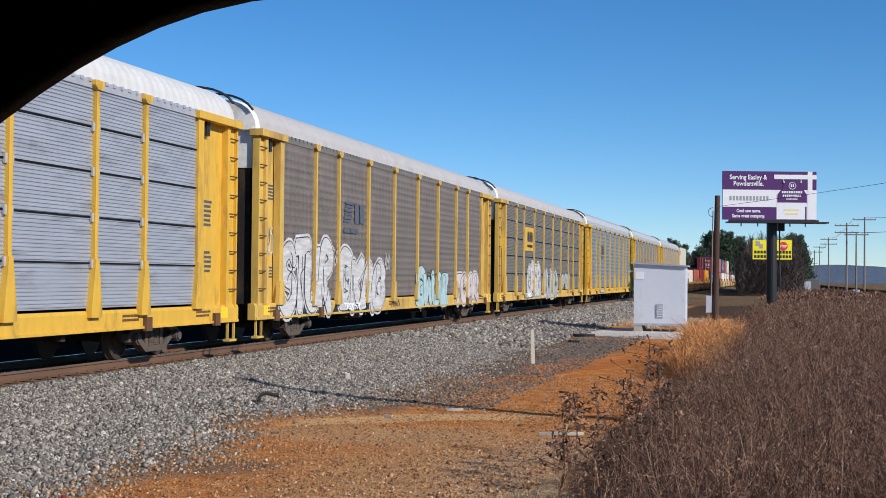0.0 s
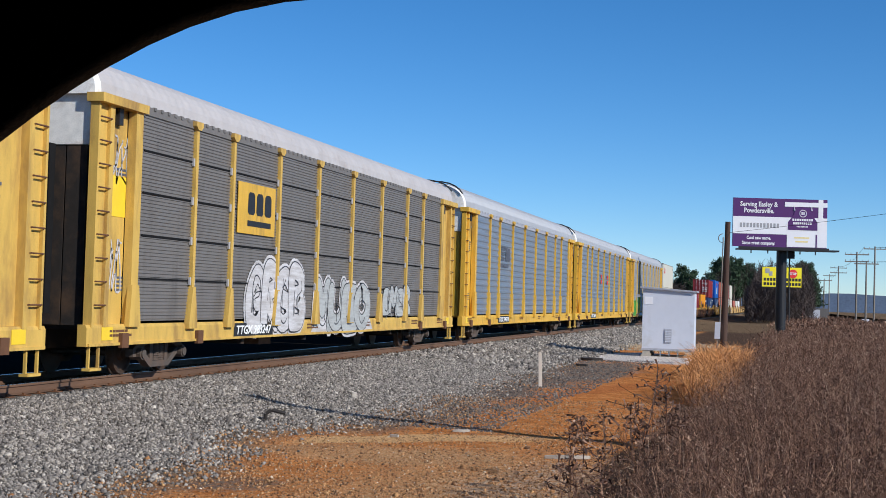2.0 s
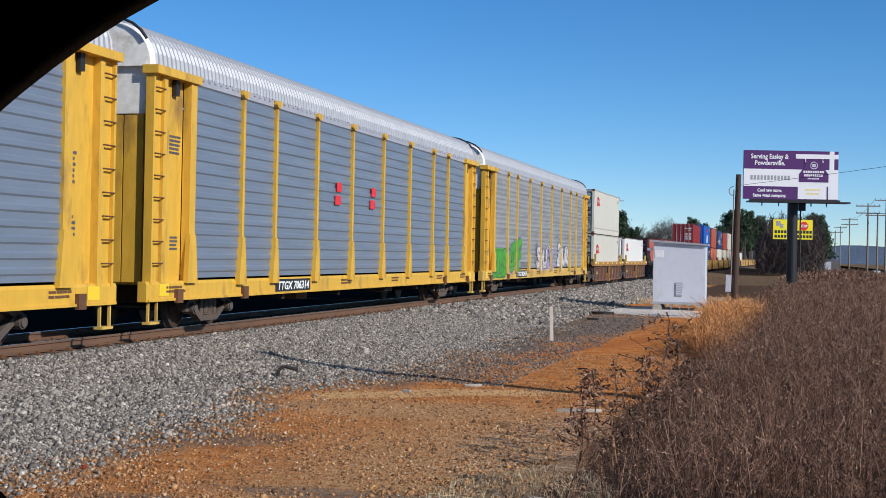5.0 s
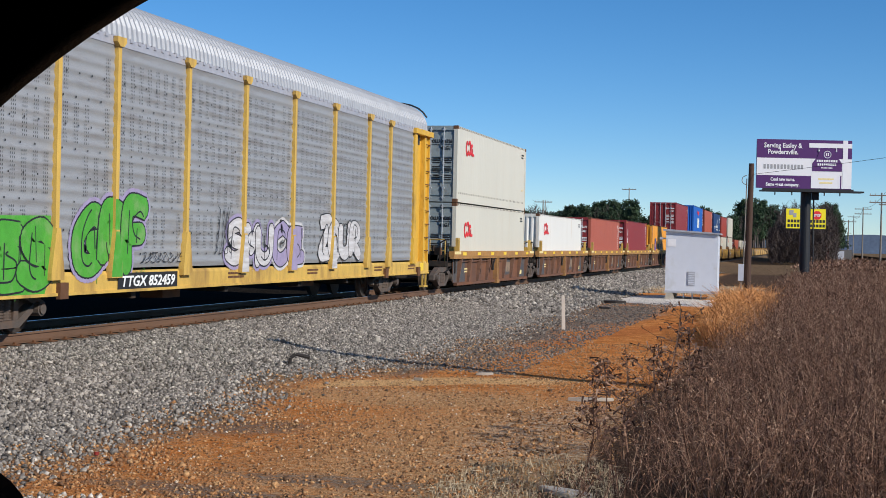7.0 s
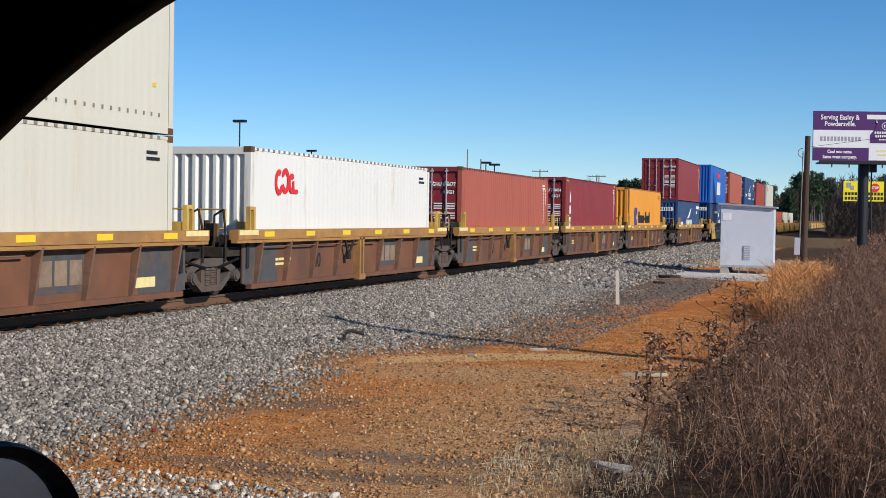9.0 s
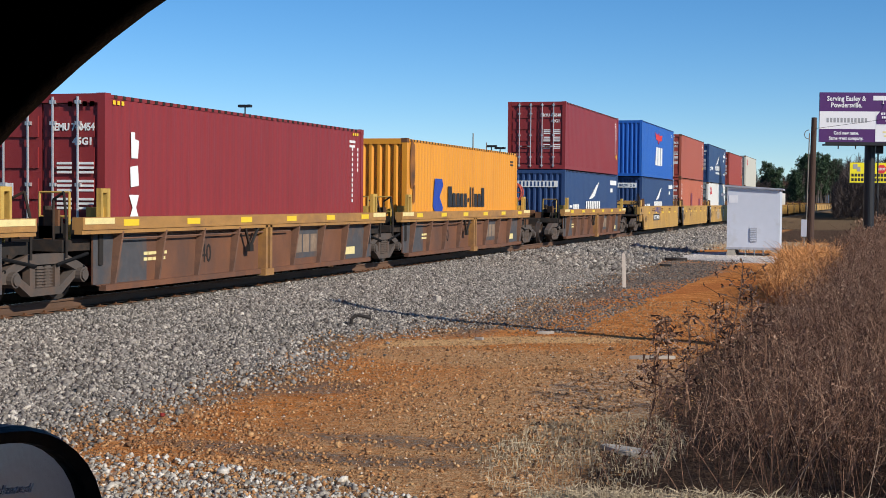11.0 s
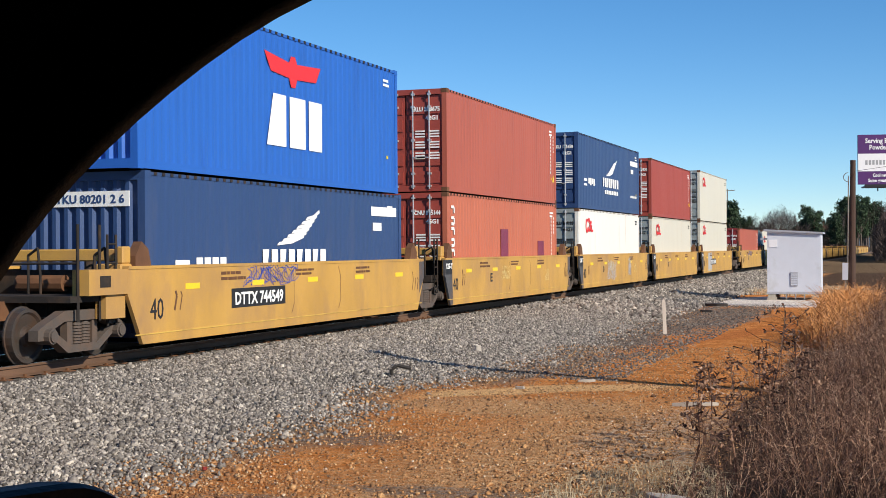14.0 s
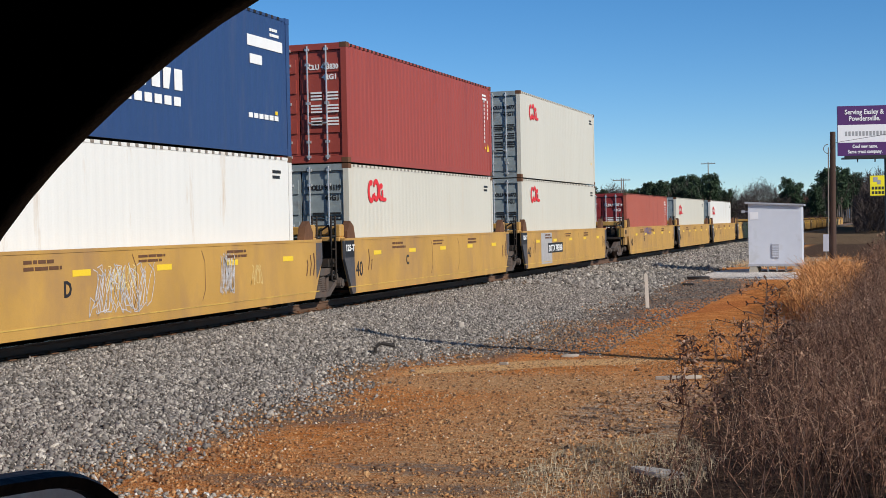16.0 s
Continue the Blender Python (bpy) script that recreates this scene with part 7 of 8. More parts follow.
def lot_lamp(x, y, z, h):
    th = thing("lot_lamp", "dark parking-lot lamp on a slim pole", "lamp post", m=pose(x, y, z), group="lot lamps")
    bm = bmesh.new()
    rod(bm, (0, 0, -0.3), (0, 0, h), 0.08, 0.06)
    part("pole", bm, M["post_black"], th)
    part("lamp_head", made((-0.55, 0.55, -0.25, 0.25, h, h + 0.22)), M["post_black"], th)


for x, y, z in ((-39.6, 144.7, 8.0), (-38.7, 144.9, 7.8), (-51.4, 108.4, 10.0), (-118.5, 222, 11.2), (-62, 150, 9.5)):
    lot_lamp(x, y, 0.3, z - 0.5)

for (ax, ay, az), (bx, by, bz), r in (((-2.2, 50.9, 4.75), (14, 40, 7.0), 0.007), ((11.4, 199.7, 10.8), (30, 120, 10.6), 0.03), ((9.97, 199.7, 10.8), (8.97, 269.8, 10.1), 0.025), ((8.45, 186.8, 8.3), (24, 120, 9.0), 0.03), ((8.97, 269.8, 9.9), (9.8, 359.9, 10.6), 0.03)):
    bm = bmesh.new()
    A, B = Vector((ax, ay, az)), Vector((bx, by, bz))
    pts = [A.lerp(B, k / 10) - Vector((0, 0, 0.012 * (B - A).length * math.sin(math.pi * k / 10))) for k in range(11)]
    for a, b in zip(pts, pts[1:]):
        rod(bm, a, b, r, n=5)
    tagged(new("overhead_wire", mesh_of(bm, M["post_black"])), "thin black overhead wire between poles", "wire")

# ---- store beyond the tracks ----
STORE = thing("store_building", "tan stucco store with a blue gable sign", "building", m=pose(-121.5, 219, 0.9, 0, 0, 29))
part("wall", made((-16, 16, 0, 14, 0, 9.2)), M["stucco"], STORE, "tan stucco wall")
part("parapet", made((-16.2, 16.2, -0.2, 14.2, 9.2, 9.6)), M["shed"], STORE, "pale parapet")
part("portico", made((-3.4, 3.4, -1.5, 0, 0, 8.6)), M["stucco"], STORE, "pale portico")
bm = bmesh.new()
prism(bm, [(-2.2, 6.0), (2.2, 6.0), (0, 8.0)], "y", -1.75, -1.5)
part("gable_sign", bm, M["blue"], STORE, "blue triangular sign")
for x in (-4.0, -1.5, 1.0, 3.5):
    w_ = part("window", made((x, x + 1.6, -1.58, -1.5, 0.6, 3.6)), M["glass_dark"], STORE)
for x in (-13, -10, 8, 11):
    part("window", made((x, x + 2.0, -0.06, 0.0, 1.0, 4.2)), M["glass_dark"], STORE)


# ---- distance: vehicles, hills ----
def small_vehicle(x, y, z, yaw, paint, van):
    th = thing("box_van" if van else "parked_car", "white box van on the far road" if van else "dark car parked by the far road", "vehicle", m=pose(x, y, z, 0, 0, yaw))
    L, H = (3.2, 2.6) if van else (2.2, 0.85)
    bm = bmesh.new()
    prism(bm, [(-L, 0.4), (L, 0.4), (L, H * 0.55 if not van else 1.3), (L * 0.75, H * 0.6 if not van else 1.4), (L * 0.45, H + 0.55 if not van else 2.1), (-L * 0.6, H + 0.55 if not van else H), (-L, H * 0.65 if not van else H)], "x", -0.9, 0.9)
    part("body", bm, M[paint], th)
    part("windscreen", made((-0.75, 0.75, L * 0.5, L * 0.62, H * 0.62 if not van else 1.4, H * 0.95 if not van else 1.95)), M["glass_dark"], th)
    for yy in (-L * 0.62, L * 0.62):
        for xx in (-0.8, 0.8):
            bm = bmesh.new()
            rod(bm, (xx - 0.12, yy, 0.36), (xx + 0.12, yy, 0.36), 0.36, n=14)
            part("wheel", bm, M["gap"], th)


small_vehicle(17.0, 330, -2.5, 180, "sign_white", True)
small_vehicle(24.5, 300, -2.5, 170, "navy", False)
small_vehicle(28.0, 310, -2.5, 175, "glass_dark", False)
small_vehicle(26.0, 280, -2.5, 175, "sign_grey", False)
bm = bmesh.new()
prism(bm, [(7, 130), (60, 120), (60, 124), (40, 1500), (16, 1500)], "z", -3.2, -2.52)
tagged(new("road", mesh_of(bm, M["asphalt"])), "grey asphalt highway in the distance", "road", kind="structure")
hut = thing("roadside_shed", "low roadside shed with a pale blue front", "shed", m=pose(4.2, 210, 0.2))
part("body", made((-1.6, 1.4, 0, 3, 0, 2.0)), M["eave_grey"], hut)
part("front", made((-1.4, 0.3, -0.05, 0, 0.5, 1.8)), M["shed"], hut, "pale front panel")
part("chimney", made((-2.3, -1.8, 0, 0.5, 0, 2.6)), M["maroon"], hut, "dark red block")


def ridge(name, y, x0, x1, h, seed, step=30):
    r = random.Random(seed)
    xs = [x0 + step * k for k in range(int((x1 - x0) / step) + 1)]
    bm = bmesh.new()
    tops, hs = [], h
    for x in xs:
        hs = max(h * 0.6, min(h * 1.2, hs + r.uniform(-0.13, 0.13) * h))
        tops.append(hs)
    lo = [bm.verts.new((x, y, -30)) for x in xs]
    hi = [bm.verts.new((x, y + 60, t)) for x, t in zip(xs, tops)]
    bk = [bm.verts.new((x, y + 400, -30)) for x in xs]
    for k in range(len(xs) - 1):
        bm.faces.new((lo[k], lo[k + 1], hi[k + 1], hi[k]))
        bm.faces.new((hi[k], hi[k + 1], bk[k + 1], bk[k]))
    tagged(new(name, mesh_of(bm, M["hill"])), "distant wooded ridge with blue-grey haze in its colour", "hills", kind="structure")


ridge("backdrop_ridge", 2400, -2600, 2600, 26, 5)


# ---- vegetation ----
def ribbons(P, Q, w0, w1, rng_):
    """Tapered flat strips from P to Q, each one turned at random."""
    d = Q - P
    a = rng_.normal(0, 1, d.shape)
    s = np.cross(d, a)
    s /= np.linalg.norm(s, axis=1, keepdims=True) + 1e-9
    w0, w1 = np.broadcast_to(w0, len(P))[:, None], np.broadcast_to(w1, len(P))[:, None]
    V = np.stack([P - s * w0, P + s * w0, Q + s * w1, Q - s * w1], 1)
    return V


def strip_mesh(name, quads, material, label, category, parent=None):
    V = np.concatenate(quads).reshape(-1, 3)
    F = np.arange(len(V)).reshape(-1, 4)
    return raw_mesh(name, V, F, material, label, category, parent)


def brush_field(name, n, x0, x1, y0, y1, h0, h1, twigs, fat, seed, keep=None):
    """Branching leafless weeds: bent stems, forked twigs, small seed tufts at the tips."""
    g = np.random.default_rng(seed)
    x, y = g.uniform(x0, x1, n), g.uniform(y0, y1, n)
    left = -2.45 + 0.5 * wob(x, y, 0.8)
    k = g.random(n) < np.clip((x - left) / 2.3, 0.0, 1) ** 1.6
    k &= ~((x < -0.95) & (y > 28) & (y < 48))
    if keep is not None:
        k &= keep(x, y)
    x, y = x[k], y[k]
    n = len(x)
    clump = 0.70 + 0.22 * wob(x, y, 1.3, 0.7) + 0.30 * wob(x, y, 0.4, 3.0) + 0.25 * (g.random(n) < 0.06)
    edge = np.clip((x + 2.6) / 1.9, 0.42, 1)
    lower = (1 - 0.62 * smooth(52, 100, y)) * (1 + 0.22 * smooth(0.5, 3.0, x))
    h = g.uniform(h0, h1, n) * clump * edge * lower
    B = np.stack([x, y, ground_z(x, y)], -1)
    lean = g.normal(0, 0.26, (n, 2))
    T = B + np.stack([lean[:, 0] * h, lean[:, 1] * h, h], -1)
    mid = (B + T) / 2 + np.concatenate([g.normal(0, 0.06, (n, 2)), np.zeros((n, 1))], 1)
    out = [ribbons(B, mid, 0.005 * fat, 0.004 * fat, g), ribbons(mid, T, 0.004 * fat, 0.0015 * fat, g)]
    for j in range(twigs):
        u = g.uniform(0.3, 1.0, (n, 1))
        P = np.where(u < 0.5, B + (mid - B) * u * 2, mid + (T - mid) * (u - 0.5) * 2)
        L = h[:, None] * g.uniform(0.10, 0.32, (n, 1)) * (1.3 - 0.6 * u)
        a = g.uniform(0, 2 * np.pi, n)
        Q = P + np.stack([np.cos(a), np.sin(a), g.uniform(0.1, 1.0, n)], -1) * L * 0.75
        out.append(ribbons(P, Q, 0.0024 * fat, 0.001 * fat, g))
        if j % 3 == 0:
            b = a + g.uniform(-1.2, 1.2, n)
            Q2 = Q + np.stack([np.cos(b), np.sin(b), g.uniform(0.0, 1.0, n)], -1) * L * 0.5
            out.append(ribbons(Q, Q2, 0.0018 * fat, 0.0012 * fat, g))
        else:
            tip = Q + g.normal(0, 1, (n, 3)) * 0.012 * fat + np.array([0, 0, 0.008 * fat])
            out.append(ribbons(Q, tip, 0.005 * fat, 0.009 * fat, g))
    return strip_mesh(name, out, M["brush"], "dense dry brown brush of thin leafless stems", "brush")


wedge = lambda x, y: x < 0.105 * y + 1.4
brush_field("dry_brush", 21000, -2.7, 5.0, 10.0, 30, 0.75, 1.5, 10, 0.72, 11, wedge)
brush_field("dry_brush", 13000, -2.7, 8, 30, 62, 0.75, 1.4, 8, 1.5, 12, wedge)
brush_field("dry_brush", 12000, -3.4, 15, 62, 128, 0.7, 1.3, 5, 3.2, 13, wedge)
brush_field("dry_brush", 9000, -5.5, 26, 128, 240, 1.4, 2.6, 3, 7.0, 14)


def grass_patch(name, n, cx, cy, rx, ry, h, w, material, label, seed, droop=0.5):
    g = np.random.default_rng(seed)
    r, a = np.sqrt(g.random(n)), g.uniform(0, 2 * np.pi, n)
    x, y = cx + rx * r * np.cos(a), cy + ry * r * np.sin(a)
    B = np.stack([x, y, ground_z(x, y)], -1)
    hh = h * g.uniform(0.4, 1.1, n)
    ln = g.normal(0, 0.35, (n, 2)) * hh[:, None]
    C = B + np.concatenate([ln * 0.5, hh[:, None] * 0.7], 1)
    T = B + np.concatenate([ln * (1 + droop), hh[:, None] * g.uniform(0.5, 1.05, (n, 1))], 1)
    return strip_mesh(name, [ribbons(B, C, w, w * 0.8, g), ribbons(C, T, w * 0.8, w * 0.15, g)], M[material], label, "grass")


grass_patch("dry_grass", 5200, -0.7, 9.45, 1.6, 0.4, 0.16, 0.0035, "grass", "straw-coloured dry grass", 21)
grass_patch("dry_grass", 1800, -2.3, 11.6, 0.8, 2.0, 0.10, 0.003, "grass", "thin straw-coloured dry grass", 22, 1.2)
grass_patch("broomsedge", 2600, -1.9, 42.5, 0.75, 3.4, 1.0, 0.010, "tan_grass", "tall orange-tan broomsedge grass", 23, 0.15)
grass_patch("broomsedge", 3000, -1.75, 34.2, 0.62, 5.0, 0.85, 0.008, "tan_grass", "tall orange-tan broomsedge grass", 24, 0.15)
grass_patch("dry_grass", 2500, -5.0, 69.0, 3.0, 7.0, 0.14, 0.014, "grass", "patchy straw-coloured grass", 25)


def weed(x, y, h, seed, head=0.25):
    g = np.random.default_rng(seed)
    n = 34
    base = np.array([x, y, float(ground_z(x, y))])
    lean = np.array([g.normal(0, 0.06), 0, 1.0])
    pts = [base + lean * h * k / 6 + np.array([0.02 * math.sin(k + seed), 0, 0]) for k in range(7)]
    P, Q = np.array(pts[:-1]), np.array(pts[1:])
    out = [ribbons(P, Q, 0.010, 0.008, g), ribbons(P, Q, 0.010, 0.008, g)]
    u = g.uniform(0.55, 1.0, n)
    S = base + lean * (h * u)[:, None]
    a = g.uniform(0, 2 * np.pi, n)
    E = S + np.stack([np.cos(a), np.sin(a), g.uniform(-0.1, 0.7, n)], -1) * (head * (1.3 - u))[:, None] * g.uniform(0.6, 1.6, (n, 1))
    out.append(ribbons(S, E, 0.004, 0.003, g))
    for _ in range(3):
        E2 = E + g.normal(0, 0.03, (n, 3))
        out.append(ribbons(E, E2, 0.004, 0.013, g))
    ob = strip_mesh("tall_weed", out, M["brush"], "tall dry weed with a seedy head", "weed")
    del ob["kind"]
    return ob


weed(-1.62, 16.2, 1.40, 3, 0.42)
for k, (x, y, h) in enumerate(((-2.0, 14.4, 0.95), (-1.75, 13.9, 1.05), (-1.55, 14.6, 1.1), (-1.4, 13.4, 1.0), (-2.25, 15.2, 0.8), (-1.2, 15.4, 1.2), (-1.0, 14.0, 1.15), (-1.9, 12.4, 0.75), (-1.45, 11.6, 0.8))):
    weed(x, y, h, 10 + k, 0.2)


# ---- trees ----
def pine_tree(seed, h):
    g = np.random.default_rng(seed)
    th = thing("pine_tree", "tall dark green pine tree", "tree", m=Matrix(), group="far trees")
    bm = bmesh.new()
    rod(bm, (0, 0, -0.5), (0.1, 0, h * 0.5), 0.22, 0.16, 7)
    rod(bm, (0.1, 0, h * 0.5), (0.0, 0.1, h * 0.97), 0.16, 0.04, 7)
    part("trunk", bm, M["bark"], th)
    limbs, tufts = [], []
    nl = 34
    for k in range(nl):
        u = 0.32 + 0.66 * k / nl
        z, a = h * u, g.uniform(0, 6.28)
        L = h * (0.26 * (1.12 - u) + 0.05) * g.uniform(0.6, 1.25)
        P = np.array([0.05, 0.05, z])
        E = P + np.array([math.cos(a) * L, math.sin(a) * L, L * g.uniform(0.0, 0.5)])
        limbs.append((P, E))
        m = 80
        t = g.uniform(0.3, 1.06, (m, 1)) ** 0.8
        C = P + (E - P) * t + g.normal(0, 0.20 + 0.05 * L, (m, 3))
        D = C + g.normal(0, 0.17, (m, 3)) + np.array([0, 0, 0.08])
        tufts.append(ribbons(C, D, 0.10, 0.08, g))
    P = np.array([a for a, b in limbs])
    Q = np.array([b for a, b in limbs])
    cr = strip_mesh("crown", tufts, M["pine"], "", "", th)
    lb = strip_mesh("limbs", [ribbons(P, Q, 0.05, 0.02, g), ribbons(P, Q, 0.05, 0.02, g)], M["bark"], "", "", th)
    for o in (cr, lb):
        del o["kind"]
    return th


def bare_tree(seed, h, leaf="bare"):
    g = np.random.default_rng(seed)
    th = thing("bare_tree", "leafless winter tree with fine grey-brown twigs" if leaf == "bare" else "tree with russet winter leaves", "tree", m=Matrix(), group="far trees")
    bm = bmesh.new()
    rod(bm, (0, 0, -0.5), (0.1, 0, h * 0.45), 0.2, 0.12, 7)
    part("trunk", bm, M["bark"], th)
    out, tips = [], [(np.array([0.1, 0, h * 0.22]), np.array([0.0, 0, 1.0]), h * 0.36)]
    for depth in range(5):
        nxt = []
        for P, d, L in tips:
            for _ in range(4 if depth < 3 else 3):
                dd = d + g.normal(0, 0.42, 3) + np.array([0, 0, 0.12])
                dd /= np.linalg.norm(dd)
                ll = L * g.uniform(0.5, 0.85)
                S = P + d * L * g.uniform(0.0, 0.3)
                E = S + dd * ll
                out.append((S, E, 0.11 * 0.55 ** depth + 0.012))
                nxt.append((E, dd, ll * 0.8))
        tips = nxt if len(nxt) < 420 else [nxt[i] for i in g.choice(len(nxt), 420, replace=False)]
    P, Q = np.array([o[0] for o in out]), np.array([o[1] for o in out])
    w = np.array([o[2] for o in out])
    quads = [ribbons(P, Q, w, w * 0.5, g)]
    tw = strip_mesh("branchwork", quads, M["bare"], "", "", th)
    del tw["kind"]
    if leaf != "bare":
        C = np.repeat(Q[-700:], 2, 0) + g.normal(0, 0.25, (1400, 3))
        lf = strip_mesh("crown", [ribbons(C, C + g.normal(0, 0.25, C.shape), 0.11, 0.08, g)], M[leaf], "", "", th)
        del lf["kind"]
    return th


PINES = [pine_tree(s, 11) for s in (1, 2, 3)]
BARES = [bare_tree(s, 9.5) for s in (4, 5)] + [bare_tree(6, 8, "russet_leaf")]
for k, t in enumerate(PINES + BARES):
    t.matrix_basis = pose(-70 - 5 * k, 320, 0.2)
tr = random.Random(12)


def plant(src, x, y, s, z=None):
    t = copy_thing(src, pose(x, y, float(ground_z(x, y)) - 0.2 if z is None else z, 0, 0, tr.uniform(0, 360)))
    t.scale = (s * tr.uniform(0.9, 1.1), s * tr.uniform(0.9, 1.1), s)


# dark wood behind the billboards, clear of the railway
def wood_top(u):
    return 0.82 + 0.12 * math.exp(-((u + 3) / 5) ** 2) + 0.34 * math.exp(-((u - 3.6) / 1.5) ** 2)


for k in range(44):
    u = tr.uniform(-8.2, 4.9) if k > 7 else tr.uniform(2.6, 4.6)
    y = tr.uniform(215, 300)
    x = max(u * y / 300, -8.6)
    plant(tr.choice(PINES) if tr.random() < 0.62 or k < 8 else tr.choice(BARES), x, y, wood_top(u) * tr.uniform(0.75, 1.0) * y / 300)
# beyond, where the line runs out of sight
for k in range(30):
    u, y = tr.uniform(-14.5, -7.5), tr.uniform(540, 640)
    plant(tr.choice(PINES + BARES[:1]), u * y / 300, y, tr.uniform(1.5, 2.0))


def scrub(name, n, x0, x1, y0, y1, h, seed, label, profile):
    """A mass of bare twigs: short strips through the depth of a thicket."""
    g = np.random.default_rng(seed)
    y = g.uniform(y0, y1, n)
    u = g.uniform(x0, x1, n)
    x = np.maximum(u * y / 300, np.where(u > -13, -9.0, -1000.0))
    top = h * profile(u) * (0.8 + 0.2 * wob(u * 3, y * 0.2, 1.0))
    z = top * g.random(n) ** 0.7
    P = np.stack([x, y, ground_z(x, y) + z], -1)
    d = g.normal(0, 1, (n, 3))
    d[:, 2] = np.abs(d[:, 2]) + 0.7
    Q = P + d / np.linalg.norm(d, axis=1, keepdims=True) * g.uniform(0.4, 1.3, (n, 1))
    return strip_mesh(name, [ribbons(P, Q, 0.035, 0.012, g)], M["bare"], label, "thicket")


scrub("bare_thicket", 62000, -8.4, 5.0, 185, 290, 8.6, 41, "dense dark thicket of bare winter twigs", lambda u: 0.55 + 0.45 * smooth(-8.5, -5.5, u) - 0.35 * smooth(3.4, 5.2, u))
scrub("bare_thicket", 46000, -68, -14.6, 285, 325, 11.0, 42, "dense dark thicket of bare winter twigs", lambda u: 0.75 + 0.25 * np.sin(u * 0.4))
# treeline beyond the tracks
for k in range(165):
    x = tr.uniform(-66, -15.5)
    hump = 0.82 + 0.30 * math.exp(-((x + 41) / 9) ** 2) - 0.18 * math.exp(-((x + 26) / 4) ** 2)
    y = tr.uniform(285, 330)
    src = tr.choice(PINES) if (tr.random() < 0.6 and not -34 < x < -25) else tr.choice(BARES)
    plant(src, x * y / 300, y, hump * tr.uniform(0.75, 1.02))
plant(PINES[0], -21.5, 292, 0.95)
plant(PINES[1], -19.5, 296, 0.85)
for x, y, s in ((-96.4, 175.2, 0.46), (-93.6, 176.8, 0.44), (-102, 187, 0.78), (-95, 205, 0.5)):
    plant(PINES[2] if s < 0.7 else BARES[0], x, y, s)

# ---- litter on the ground ----
def scrap(name, label, x, y, size, material, yaw=0, seed=1, cat="debris"):
    r = random.Random(seed)
    bm = bmesh.new()
    lx, ly, lz = size
    o = [(lx / 2 * math.cos(a) * r.uniform(0.8, 1.1), ly / 2 * math.sin(a) * r.uniform(0.7, 1.1)) for a in [2 * math.pi * k / 9 for k in range(9)]]
    prism(bm, o, "z", 0, lz)
    bmesh.ops.bevel(bm, geom=bm.edges[:], offset=min(lz, ly) * 0.15, segments=1, affect="EDGES")
    ob = new(name, mesh_of(bm, M[material]))
    ob.matrix_basis = pose(x, y, float(ground_z(x, y)) + 0.005, r.uniform(-4, 4), r.uniform(-4, 4), yaw)
    return tagged(ob, label, cat)


scrap("wood_scrap", "pale grey split board lying on the clay", -2.85, 18.6, (0.62, 0.09, 0.05), "debris", 5, 2)
scrap("paper_scrap", "pale flat scrap lying in the straw", -1.95, 11.6, (0.5, 0.25, 0.04), "debris", -20, 5)
scrap("wood_scrap", "small pale splinter on the clay", -5.0, 21.6, (0.3, 0.06, 0.04), "debris", 15, 6)
scrap("wood_scrap", "small pale splinter on the clay", -5.75, 20.4, (0.2, 0.06, 0.04), "debris", -15, 7)
scrap("white_rock", "pale stone standing out on the ballast", -8.45, 26.9, (0.14, 0.08, 0.12), "debris", 30, 8)
scrap("red_can", "crushed red can on the gravel", -6.55, 12.0, (0.055, 0.035, 0.035), "red_can", 40, 9)
scrap("dark_clod", "dark clod by the shed pad", -6.9, 50.5, (0.9, 0.5, 0.1), "char", 0, 10)
scrap("dark_clod", "dark clod on the gravel", -6.6, 46.0, (0.45, 0.3, 0.08), "char", 0, 11)
bm = bmesh.new()
hp = [(0, 0, 0.0), (0.02, 0, 0.14), (0.1, 0.02, 0.2), (0.24, 0.03, 0.17), (0.33, 0.05, 0.15)]
for a, b in zip(hp, hp[1:]):
    rod(bm, a, b, 0.03, n=7)
hk = tagged(new("bent_hose", mesh_of(bm, M["char"])), "short bent black hose sticking out of the ballast", "hose")
hk.matrix_basis = pose(-8.3, 21.6, float(ground_z(-8.3, 21.6)) - 0.02, 0, 0, 12)

# ---- the truck from which the view is seen ----
FW, RT, UP = Vector((-math.sin(radians(17)), math.cos(radians(17)), 0)), Vector((math.cos(radians(17)), math.sin(radians(17)), 0)), Vector((0, 0, 1))
EYE = Vector((0, 0, 2.13))
cab = thing("parked_truck", "parked silver truck with black cab trim and door mirror", "truck", m=Matrix())
EDGE = (-0.06308, 0.00063, -0.04482, -0.01323, -0.08908)


def edge_at(p):
    """The window opening's curved upper front edge in the window plane."""
    c = max(-0.135, min(0.14, p))
    q = np.polyval(EDGE, 5 * c)
    d = (np.polyval(EDGE, 5 * (c + 1e-3)) - np.polyval(EDGE, 5 * (c - 1e-3))) / 2e-3
    q += d * (p - c)
    s = math.sqrt(0.5)
    return Vector(((p - q) * s - 0.22, (p + q) * s + 0.12)), Vector(((-d - 0) * s - s * 1.0, s * 1.0 - d * s)).normalized()


def cabp(u, w, d):
    return EYE + RT * u + UP * w + FW * d


